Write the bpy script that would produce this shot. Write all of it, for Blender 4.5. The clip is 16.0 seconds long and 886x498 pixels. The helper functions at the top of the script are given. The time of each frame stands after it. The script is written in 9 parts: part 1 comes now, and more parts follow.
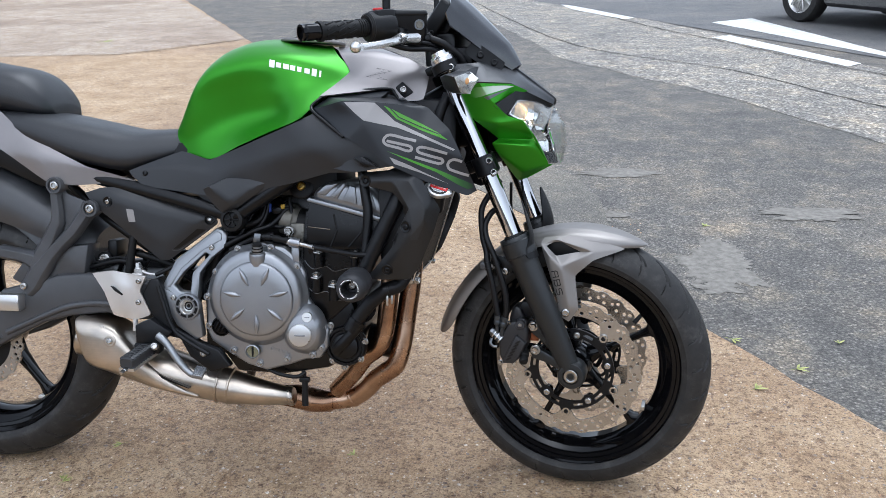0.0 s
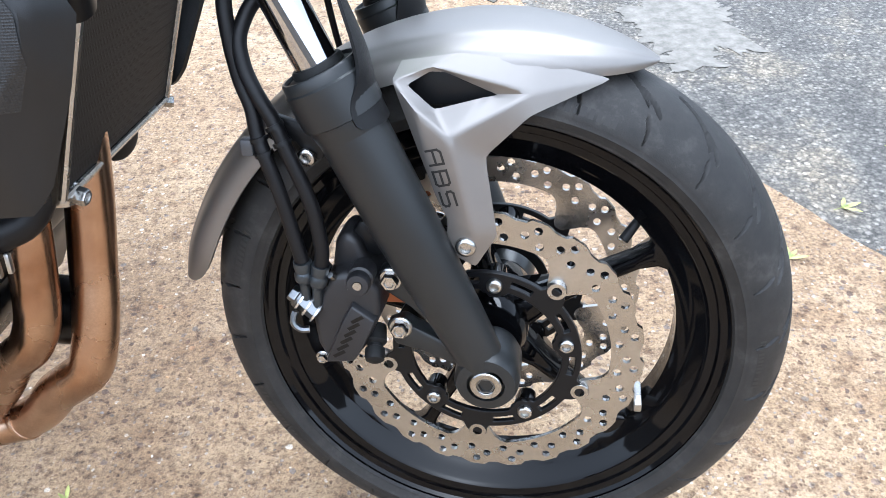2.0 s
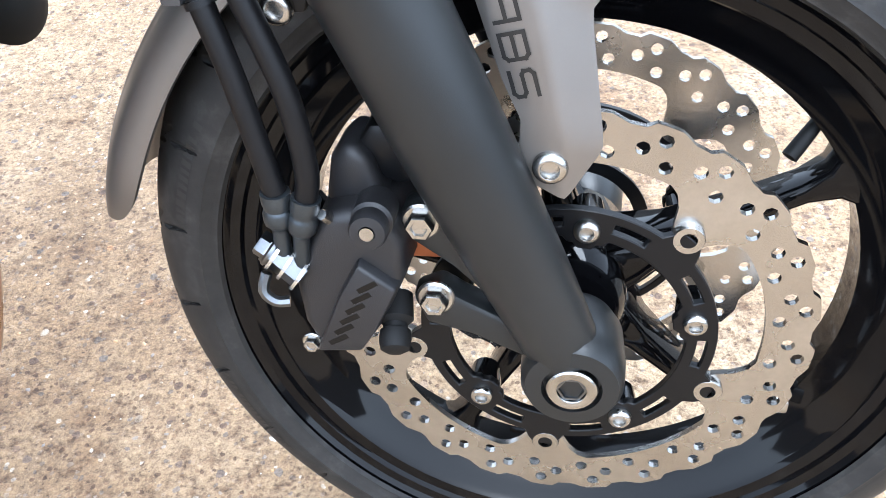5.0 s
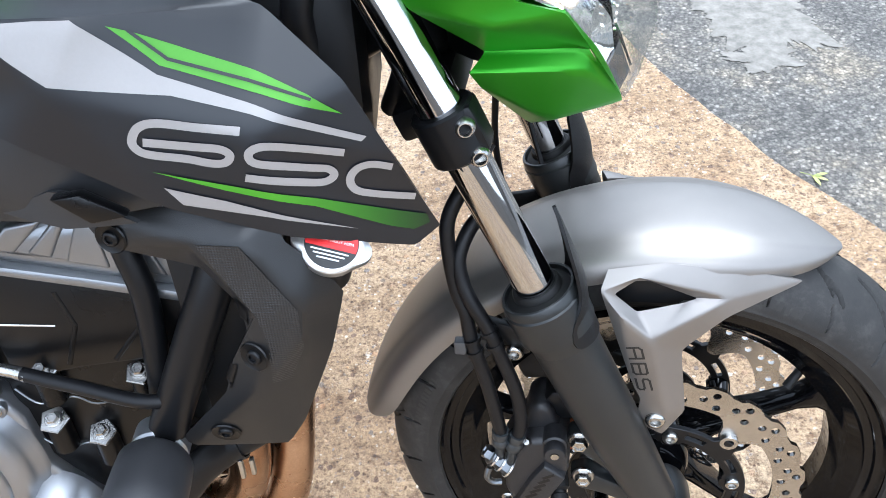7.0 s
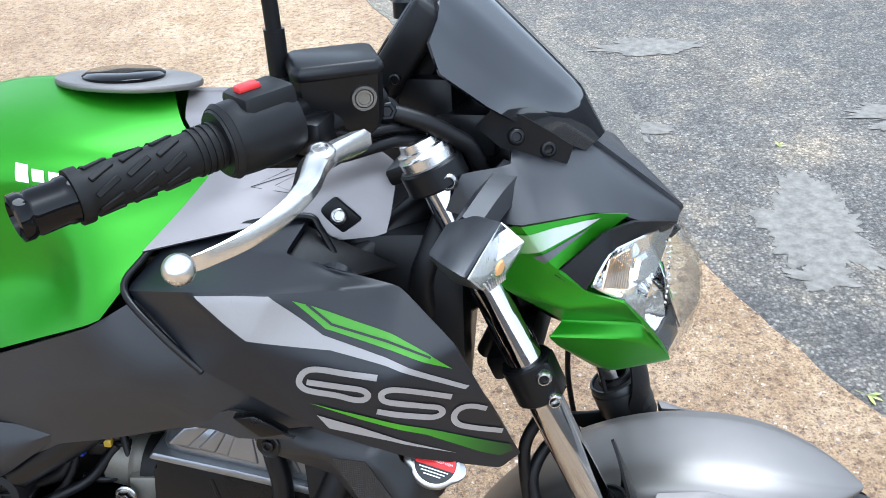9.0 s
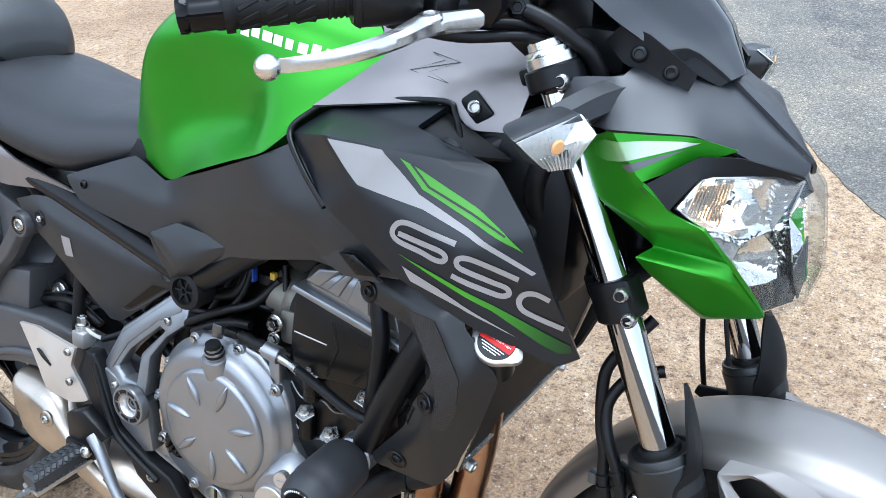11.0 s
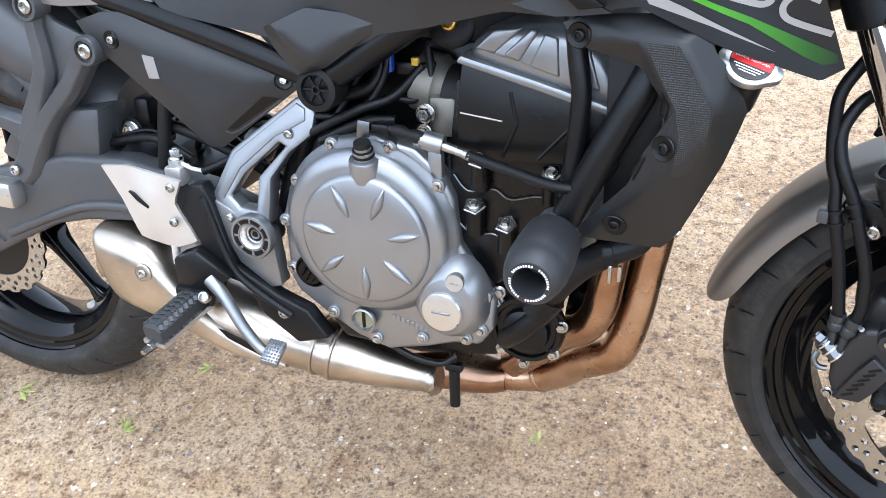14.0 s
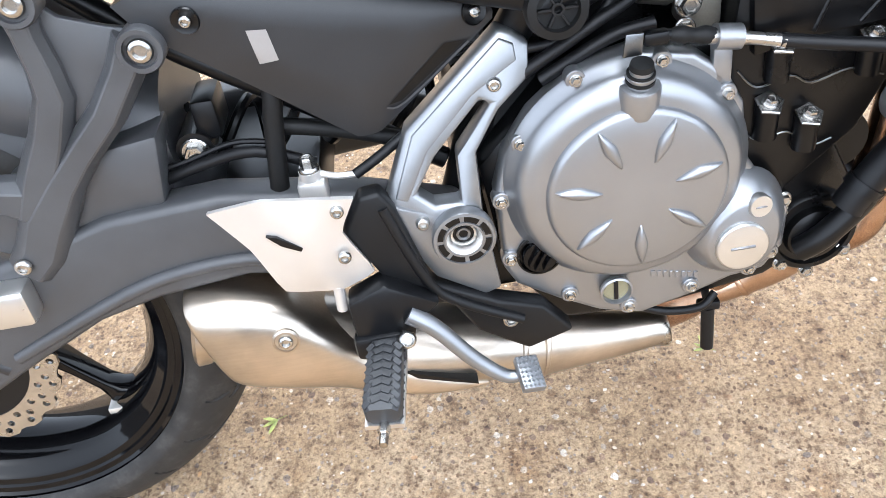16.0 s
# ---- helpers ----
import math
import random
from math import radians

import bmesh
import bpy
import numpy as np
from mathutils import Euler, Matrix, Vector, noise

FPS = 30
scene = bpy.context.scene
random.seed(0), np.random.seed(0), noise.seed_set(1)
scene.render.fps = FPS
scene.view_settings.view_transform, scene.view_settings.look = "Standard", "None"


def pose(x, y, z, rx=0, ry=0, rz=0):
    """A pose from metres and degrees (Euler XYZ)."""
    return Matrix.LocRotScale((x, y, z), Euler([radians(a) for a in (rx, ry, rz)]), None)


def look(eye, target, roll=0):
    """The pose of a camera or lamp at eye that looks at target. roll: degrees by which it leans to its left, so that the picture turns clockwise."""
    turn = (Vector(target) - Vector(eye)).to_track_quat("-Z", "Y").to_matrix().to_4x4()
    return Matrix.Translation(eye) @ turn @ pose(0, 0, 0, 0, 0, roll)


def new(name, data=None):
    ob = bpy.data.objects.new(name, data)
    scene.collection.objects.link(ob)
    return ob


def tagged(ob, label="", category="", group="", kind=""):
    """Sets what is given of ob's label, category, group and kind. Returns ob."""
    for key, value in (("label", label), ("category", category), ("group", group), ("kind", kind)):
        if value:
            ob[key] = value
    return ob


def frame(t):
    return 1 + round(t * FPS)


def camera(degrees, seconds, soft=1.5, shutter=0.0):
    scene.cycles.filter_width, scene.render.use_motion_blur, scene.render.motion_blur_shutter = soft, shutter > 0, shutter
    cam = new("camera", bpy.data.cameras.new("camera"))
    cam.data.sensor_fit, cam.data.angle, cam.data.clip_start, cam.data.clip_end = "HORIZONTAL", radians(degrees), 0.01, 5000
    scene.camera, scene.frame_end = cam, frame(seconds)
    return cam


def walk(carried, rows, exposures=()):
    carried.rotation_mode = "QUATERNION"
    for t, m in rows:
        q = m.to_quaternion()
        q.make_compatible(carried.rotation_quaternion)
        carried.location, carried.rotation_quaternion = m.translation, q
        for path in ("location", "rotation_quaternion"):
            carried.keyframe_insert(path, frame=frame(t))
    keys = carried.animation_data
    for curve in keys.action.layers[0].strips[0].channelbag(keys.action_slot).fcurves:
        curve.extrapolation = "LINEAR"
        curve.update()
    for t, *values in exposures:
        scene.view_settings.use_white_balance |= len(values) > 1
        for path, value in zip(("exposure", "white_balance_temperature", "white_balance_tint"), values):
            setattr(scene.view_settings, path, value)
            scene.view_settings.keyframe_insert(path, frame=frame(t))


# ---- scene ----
cam = camera(54.25, 16.0, soft=0.7, shutter=0.0)
ROWS = [
    (0.0, 1.3354, -1.7341, 1.2365, 69.39, 1.20, 6.70),
    (0.5, 1.3839, -1.4576, 1.1796, 65.75, 1.33, 6.44),
    (1.0, 1.3669, -1.1689, 1.1213, 60.31, 1.37, 5.14),
    (1.5, 1.3333, -0.8713, 1.0369, 56.05, 1.58, -0.82),
    (2.0, 1.3610, -0.6119, 0.9158, 51.52, 1.85, -1.66),
    (2.5, 1.3586, -0.4601, 0.7946, 47.94, 1.09, -1.54),
    (3.0, 1.3417, -0.3703, 0.6813, 47.50, -0.76, -5.15),
    (3.2, 1.3395, -0.3458, 0.6501, 47.27, -0.87, -5.41),
    (5.3, 1.3198, -0.3851, 0.7677, 46.57, 2.44, -1.30),
    (5.5, 1.2940, -0.3977, 0.8136, 46.67, 2.61, -1.27),
    (6.0, 1.2456, -0.4332, 0.9258, 47.17, 2.21, -0.73),
    (6.5, 1.2168, -0.4618, 1.0352, 44.52, 2.55, -1.90),
    (7.0, 1.1978, -0.4662, 1.1565, 44.18, 2.86, -2.42),
    (7.5, 1.1815, -0.4773, 1.2489, 46.39, 2.60, -2.48),
    (8.0, 1.1721, -0.4963, 1.3122, 46.80, 2.72, -2.24),
    (8.2, 1.1641, -0.5142, 1.3339, 49.43, 2.93, -2.20),
    (10.3, 1.3509, -0.6099, 1.3207, 57.92, 2.36, 23.15),
    (10.5, 1.3871, -0.6196, 1.3036, 58.39, 2.47, 25.82),
    (11.0, 1.4233, -0.6314, 1.2476, 58.45, 3.32, 29.18),
    (11.5, 1.4278, -0.6401, 1.2079, 58.13, 3.52, 29.61),
    (12.0, 1.4401, -0.6477, 1.1784, 57.57, 3.22, 29.61),
    (12.5, 1.4432, -0.6515, 1.1523, 56.28, 3.18, 28.93),
    (13.0, 1.4205, -0.6600, 1.1274, 54.75, 3.03, 27.71),
    (13.5, 1.3167, -0.6915, 1.1177, 52.95, 2.80, 25.28),
    (14.0, 1.1375, -0.7609, 1.1018, 50.88, 5.74, 20.41),
    (14.5, 0.9871, -0.7153, 1.0731, 49.36, 5.15, 18.93),
    (15.0, 0.8173, -0.6286, 1.0406, 45.50, 5.16, 13.96),
    (15.5, 0.6684, -0.5944, 1.0438, 43.14, 5.92, 4.04),
    (16.0, 0.5310, -0.5937, 1.0409, 41.08, 6.00, -7.09),
]
# the clip's camera opens up and shifts its white balance as it comes closer
EXPOSURES = [(0.0, 1.00, 5650, 9), (1.5, 1.68, 5480, 8), (2.5, 2.13, 5380, 8), (3.0, 2.18, 5330, 7), (5.5, 2.40, 5420, 7), (6.0, 2.14, 5420, 7), (6.7, 2.00, 5450, 7), (7.5, 1.78, 5550, 7), (10.5, 1.60, 5330, 6), (11.5, 1.62, 5350, 6), (13.5, 1.86, 5450, 7), (14.5, 2.07, 5580, 8), (15.3, 2.16, 5750, 8), (16.0, 2.22, 5800, 8)]
walk(cam, [(t, pose(x, y, z, rx, ry, rz)) for t, x, y, z, rx, ry, rz in ROWS], EXPOSURES)

# ---- daylight: a bright overcast sky ----
world = bpy.data.worlds.new("sky")
scene.world = world
world.use_nodes = True
wn, wl = world.node_tree.nodes, world.node_tree.links
sky = wn.new("ShaderNodeTexSky")
sky.sky_type, sky.sun_disc = "NISHITA", False
sky.sun_elevation, sky.sun_rotation = radians(60), radians(178)
sky.air_density, sky.dust_density, sky.ozone_density = 1.0, 1.5, 1.0
veil = wn.new("ShaderNodeHueSaturation")
veil.inputs["Saturation"].default_value = 0.22
wl.new(sky.outputs["Color"], veil.inputs["Color"])
wl.new(veil.outputs["Color"], wn["Background"].inputs["Color"])
wn["Background"].inputs["Strength"].default_value = 0.15
sun = new("sun", bpy.data.lights.new("sun", "SUN"))
sun.data.energy, sun.data.angle, sun.data.color = 1.35, radians(40), (1.0, 0.98, 0.95)
# the veiled sun stands high, ahead of the motorcycle and to its left
SUN_EL, SUN_AZ = radians(64), radians(25)
sun.matrix_world = look((0, 0, 0), (-math.sin(SUN_AZ) * math.cos(SUN_EL), -math.cos(SUN_AZ) * math.cos(SUN_EL), -math.sin(SUN_EL)))

# ---- materials ----
def shader(name):
    m = bpy.data.materials.new(name)
    m.use_nodes = True
    n, l = m.node_tree.nodes, m.node_tree.links
    return m, n, l, n["Principled BSDF"]


def link_noise(n, l, scale, detail=4.0, coords="Object", rough=0.55, stretch=None):
    tc = n.new("ShaderNodeTexCoord")
    out = tc.outputs[coords]
    if stretch:
        mp = n.new("ShaderNodeMapping")
        mp.inputs["Scale"].default_value = stretch
        l.new(out, mp.inputs["Vector"])
        out = mp.outputs["Vector"]
    t = n.new("ShaderNodeTexNoise")
    t.inputs["Scale"].default_value, t.inputs["Detail"].default_value, t.inputs["Roughness"].default_value = scale, detail, rough
    l.new(out, t.inputs["Vector"])
    return t


def ramp(n, l, source, stops):
    r = n.new("ShaderNodeValToRGB")
    while len(r.color_ramp.elements) < len(stops):
        r.color_ramp.elements.new(0.5)
    for e, (p, c) in zip(r.color_ramp.elements, stops):
        e.position, e.color = p, (*c, 1) if len(c) == 3 else c
    l.new(source, r.inputs["Fac"])
    return r


def bump(n, l, b, height, strength=0.2, distance=0.001, chain=None):
    bp = n.new("ShaderNodeBump")
    bp.inputs["Strength"].default_value, bp.inputs["Distance"].default_value = strength, distance
    l.new(height, bp.inputs["Height"])
    if chain:
        l.new(chain.outputs["Normal"], bp.inputs["Normal"])
    l.new(bp.outputs["Normal"], b.inputs["Normal"])
    return bp


def surface(name, color, rough, metal=0.0, grain=500.0, relief=0.1, vary=0.12, stain=14.0, rough_vary=0.12, coat=0.0, stretch=None, second=None, depth=0.0006, gloss=0.5):
    """A plain coated or cast surface: grain, slow tone changes, uneven gloss and fine relief."""
    m, n, l, b = shader(name)
    b.inputs["Metallic"].default_value = metal
    b.inputs["Coat Weight"].default_value = coat
    b.inputs["Specular IOR Level"].default_value = gloss
    b.inputs["Coat Roughness"].default_value = 0.08
    slow = link_noise(n, l, stain, 5.0)
    fine = link_noise(n, l, grain, 3.0, stretch=stretch)
    lo = tuple(c * (1 - vary) for c in color)
    hi = tuple(min(1, c * (1 + vary)) for c in (second or color))
    tone = ramp(n, l, slow.outputs["Fac"], [(0.32, lo), (0.68, hi)])
    mix = n.new("ShaderNodeMix")
    mix.data_type, mix.blend_type = "RGBA", "MULTIPLY"
    mix.inputs["Factor"].default_value = 0.5
    speck = ramp(n, l, fine.outputs["Fac"], [(0.3, (1 - vary * 1.5,) * 3), (0.7, (1, 1, 1))])
    l.new(tone.outputs["Color"], mix.inputs["A"])
    l.new(speck.outputs["Color"], mix.inputs["B"])
    l.new(mix.outputs["Result"], b.inputs["Base Color"])
    r = n.new("ShaderNodeMapRange")
    r.inputs["To Min"].default_value, r.inputs["To Max"].default_value = max(0.02, rough - rough_vary), min(1, rough + rough_vary)
    l.new(slow.outputs["Fac"], r.inputs["Value"])
    l.new(r.outputs["Result"], b.inputs["Roughness"])
    if relief:
        bump(n, l, b, fine.outputs["Fac"], relief, depth)
    return m


def faded_print(name, stops, metal=0.2):
    """A printed sticker whose colour runs along the motorcycle: stops are (x, colour)."""
    m, n, l, b = shader(name)
    tc, sep, mr = n.new("ShaderNodeTexCoord"), n.new("ShaderNodeSeparateXYZ"), n.new("ShaderNodeMapRange")
    lo, hi = stops[0][0], stops[-1][0]
    mr.inputs["From Min"].default_value, mr.inputs["From Max"].default_value = lo, hi
    l.new(tc.outputs["Object"], sep.inputs["Vector"])
    l.new(sep.outputs["X"], mr.inputs["Value"])
    r = ramp(n, l, mr.outputs["Result"], [((x - lo) / (hi - lo), c) for x, c in stops])
    l.new(r.outputs["Color"], b.inputs["Base Color"])
    b.inputs["Metallic"].default_value, b.inputs["Roughness"].default_value = metal, 0.38
    return m


BLACK_PLASTIC = surface("black_moulded_plastic", (0.0052, 0.0054, 0.0060), 0.42, grain=1400, relief=0.22, vary=0.15, gloss=0.25)
COWL_BLACK = surface("matt_grey_black_cowl_plastic", (0.0165, 0.0175, 0.0205), 0.40, grain=1300, relief=0.20, vary=0.12, gloss=0.5)
PANEL_BLACK = surface("satin_black_panel", (0.0160, 0.0166, 0.0182), 0.40, grain=1400, relief=0.15, vary=0.15, gloss=0.42)
GREY_PLASTIC = surface("weathered_grey_black_plastic", (0.050, 0.051, 0.054), 0.38, grain=1400, relief=0.22, vary=0.15)
COVER_BLACK = surface("black_grained_cover_plastic", (0.0085, 0.0088, 0.0095), 0.38, grain=1300, relief=0.2, vary=0.15, gloss=0.42)
SATIN_BLACK = surface("satin_black_paint", (0.0046, 0.0048, 0.0055), 0.34, grain=1200, relief=0.06, rough_vary=0.06, gloss=0.24)
SHROUD_BLACK = surface("matt_metallic_black_paint", (0.0040, 0.0052, 0.0078), 0.36, grain=1600, relief=0.03, rough_vary=0.05, gloss=0.46)
FORK_BLACK = surface("matt_black_fork_paint", (0.0125, 0.0137, 0.0142), 0.36, grain=1500, relief=0.08, rough_vary=0.05, gloss=0.42)
ENGINE_BLACK = surface("black_engine_paint", (0.0025, 0.0025, 0.0028), 0.30, grain=700, relief=0.18, gloss=0.28)
GLOSS_BLACK = surface("gloss_black_rim_paint", (0.0025, 0.0025, 0.003), 0.06, grain=900, relief=0.0, rough_vary=0.03, gloss=0.22)
GREEN = surface("matt_candy_green_paint", (0.034, 0.232, 0.005), 0.36, metal=0.58, grain=1800, relief=0.02, vary=0.04, rough_vary=0.04)
SILVER_PAINT = surface("matt_silver_grey_paint", (0.235, 0.220, 0.206), 0.45, metal=0.82, grain=1800, relief=0.03, vary=0.05, rough_vary=0.05)
GREY_PAINT = surface("matt_warm_grey_paint", (0.238, 0.221, 0.217), 0.38, metal=0.7, grain=1800, relief=0.03, vary=0.05, rough_vary=0.05)
SEAT_VINYL = surface("black_seat_vinyl", (0.013, 0.0138, 0.016), 0.46, grain=420, relief=0.35, vary=0.15, depth=0.0008)
RUBBER = surface("black_rubber", (0.006, 0.006, 0.006), 0.58, grain=900, relief=0.15, vary=0.15, gloss=0.25)
HOSE_RUBBER = surface("black_hose_rubber", (0.0045, 0.0045, 0.0052), 0.45, grain=1200, relief=0.08, gloss=0.26)
CHROME = surface("chrome_plate", (0.46, 0.46, 0.465), 0.06, metal=1.0, relief=0.0, rough_vary=0.02, vary=0.03)
ZINC = surface("zinc_plated_steel", (0.45, 0.44, 0.42), 0.26, metal=1.0, grain=900, relief=0.08, vary=0.12)
ZINC_DARK = surface("dull_zinc", (0.20, 0.21, 0.22), 0.34, metal=1.0, grain=900, relief=0.1, vary=0.2)
DARK_SLEEVE = surface("dark_passivated_zinc", (0.060, 0.068, 0.075), 0.36, metal=0.7, grain=900, relief=0.1, vary=0.2)
STEEL_DISC = surface("ground_steel_disc", (0.45, 0.432, 0.405), 0.27, metal=1.0, grain=260, relief=0.12, vary=0.10, stretch=(1, 8, 1))
ALLOY_COVER = surface("silver_cast_cover_paint", (0.285, 0.290, 0.300), 0.33, metal=0.82, grain=1500, relief=0.015, vary=0.05, rough_vary=0.05)
ALLOY_GREY = surface("grey_cast_alloy", (0.235, 0.242, 0.252), 0.33, metal=0.78, grain=1200, relief=0.08, vary=0.08)
ALLOY_BRIGHT = surface("bright_satin_alloy", (0.62, 0.61, 0.59), 0.30, metal=0.9, grain=1200, relief=0.05, vary=0.06)
KHAKI_ALLOY = surface("dull_khaki_cast_alloy", (0.17, 0.160, 0.135), 0.45, metal=0.5, grain=700, relief=0.2, vary=0.2)
BRIGHT_ANODISED = surface("pale_anodised_alloy", (0.62, 0.60, 0.575), 0.38, metal=0.65, grain=1400, relief=0.05, vary=0.05)
POLISHED_ALLOY = surface("polished_alloy", (0.70, 0.69, 0.67), 0.27, metal=1.0, grain=900, relief=0.04, vary=0.05, rough_vary=0.05)
MUFFLER_STEEL = surface("brushed_stainless_steel", (0.42, 0.380, 0.33), 0.32, metal=1.0, grain=380, relief=0.14, vary=0.10, stretch=(0.06, 1, 1), second=(0.52, 0.45, 0.37))
HEADER_STEEL = surface("heat_tinted_steel_pipe", (0.29, 0.150, 0.080), 0.26, metal=1.0, grain=500, relief=0.10, vary=0.18, stain=9, second=(0.47, 0.325, 0.225))
CALIPER_GREY = surface("dark_cast_caliper", (0.012, 0.0118, 0.0132), 0.48, grain=1300, relief=0.30, vary=0.10)
WHITE_DECAL = surface("white_decal", (0.78, 0.78, 0.76), 0.40, relief=0.0, vary=0.03)
SILVER_DECAL = surface("silver_grey_decal", (0.27, 0.256, 0.247), 0.42, metal=0.30, relief=0.0, vary=0.04)
GREEN_DECAL = surface("green_decal", (0.062, 0.245, 0.010), 0.38, metal=0.2, relief=0.0, vary=0.05)
GREEN_FADE = faded_print("fading_green_print", [(1.00, (0.055, 0.22, 0.010)), (1.085, (0.062, 0.245, 0.010)), (1.130, (0.034, 0.145, 0.009)), (1.165, (0.012, 0.060, 0.006)), (1.19, (0.005, 0.018, 0.006))])
RED_LABEL = surface("red_label", (0.55, 0.02, 0.02), 0.4, relief=0.0, vary=0.05)
BLACK_LABEL = surface("black_label", (0.012, 0.012, 0.012), 0.4, relief=0.0, vary=0.05)
COPPER_SEAL = surface("orange_brake_pad", (0.35, 0.10, 0.03), 0.5, relief=0.1)
AMBER = surface("amber_bulb", (0.75, 0.40, 0.16), 0.25, relief=0.0)


def fluted_silver():
    """Mirror-bright silvered plastic with a faint ripple."""
    m, n, l, b = shader("silvered_reflector")
    ripple = link_noise(n, l, 60, 2.0)
    b.inputs["Base Color"].default_value = (0.93, 0.92, 0.90, 1)
    b.inputs["Metallic"].default_value, b.inputs["Roughness"].default_value = 1.0, 0.05
    bump(n, l, b, ripple.outputs["Fac"], 0.25, 0.004)
    return m


def lit_bulb():
    """A small warm parking bulb, switched on."""
    m, n, l, b = shader("lit_warm_bulb")
    b.inputs["Base Color"].default_value = (0.9, 0.8, 0.6, 1)
    b.inputs["Emission Color"].default_value = (1.0, 0.72, 0.38, 1)
    b.inputs["Emission Strength"].default_value = 10.0
    return m


LIT_BULB = lit_bulb()
REFLECTOR = fluted_silver()
CAR_PAINT = surface("dark_car_paint", (0.010, 0.010, 0.012), 0.12, coat=0.6, relief=0.0)
LEAF_GREEN = surface("fallen_green_leaf", (0.20, 0.27, 0.05), 0.5, grain=300, relief=0.2, vary=0.3, stain=60, second=(0.40, 0.40, 0.12))
LEAF_BROWN = surface("dead_brown_leaf", (0.12, 0.06, 0.03), 0.6, grain=300, relief=0.2, vary=0.3)


def tyre_rubber():
    """Dusty tyre rubber, with pale scuffing."""
    m, n, l, b = shader("worn_tyre_rubber")
    dust = link_noise(n, l, 30, 8.0, rough=0.7)
    fine = link_noise(n, l, 900, 2.0)
    c = ramp(n, l, dust.outputs["Fac"], [(0.30, (0.012, 0.012, 0.012)), (0.54, (0.022, 0.021, 0.020)), (0.74, (0.052, 0.049, 0.046))])
    l.new(c.outputs["Color"], b.inputs["Base Color"])
    b.inputs["Roughness"].default_value = 0.56
    b.inputs["Specular IOR Level"].default_value = 0.30
    bump(n, l, b, fine.outputs["Fac"], 0.25, 0.0006)
    return m


def clear_plastic(name):
    """Thin clear plastic: see-through, with a light gloss."""
    m, n, l, b = shader(name)
    thin = n.new("ShaderNodeBsdfTransparent")
    thin.inputs["Color"].default_value = (0.93, 0.94, 0.94, 1)
    shine = n.new("ShaderNodeBsdfGlossy")
    shine.inputs["Roughness"].default_value = 0.03
    mx = n.new("ShaderNodeMixShader")
    edge = n.new("ShaderNodeLayerWeight")
    edge.inputs["Blend"].default_value = 0.5
    rise = ramp(n, l, edge.outputs["Facing"], [(0.0, (0.035,) * 3), (0.55, (0.06,) * 3), (0.85, (0.30,) * 3), (1.0, (0.75,) * 3)])
    l.new(rise.outputs["Color"], mx.inputs["Fac"])
    l.new(thin.outputs["BSDF"], mx.inputs[1])
    l.new(shine.outputs["BSDF"], mx.inputs[2])
    l.new(mx.outputs["Shader"], n["Material Output"].inputs["Surface"])
    return m


def mesh_core():
    """Fine radiator fins behind a honeycomb guard."""
    m, n, l, b = shader("radiator_core")
    tc = n.new("ShaderNodeTexCoord")
    v = n.new("ShaderNodeTexVoronoi")
    v.feature = "DISTANCE_TO_EDGE"
    v.inputs["Scale"].default_value, v.inputs["Randomness"].default_value = 260, 0.0
    l.new(tc.outputs["Object"], v.inputs["Vector"])
    c = ramp(n, l, v.outputs["Distance"], [(0.10, (0.012, 0.012, 0.012)), (0.25, (0.003, 0.003, 0.003))])
    l.new(c.outputs["Color"], b.inputs["Base Color"])
    b.inputs["Roughness"].default_value = 0.6
    b.inputs["Specular IOR Level"].default_value = 0.12
    bump(n, l, b, v.outputs["Distance"], 0.6, 0.001)
    return m


def carbon_weave():
    """Black plastic with a fine pressed weave."""
    m, n, l, b = shader("woven_texture_plastic")
    tc = n.new("ShaderNodeTexCoord")
    v = n.new("ShaderNodeTexVoronoi")
    v.inputs["Scale"].default_value, v.inputs["Randomness"].default_value = 480, 0.0
    l.new(tc.outputs["Object"], v.inputs["Vector"])
    b.inputs["Base Color"].default_value = (0.0085, 0.0088, 0.0095, 1)
    b.inputs["Roughness"].default_value = 0.42
    bump(n, l, b, v.outputs["Distance"], 0.6, 0.0010)
    return m


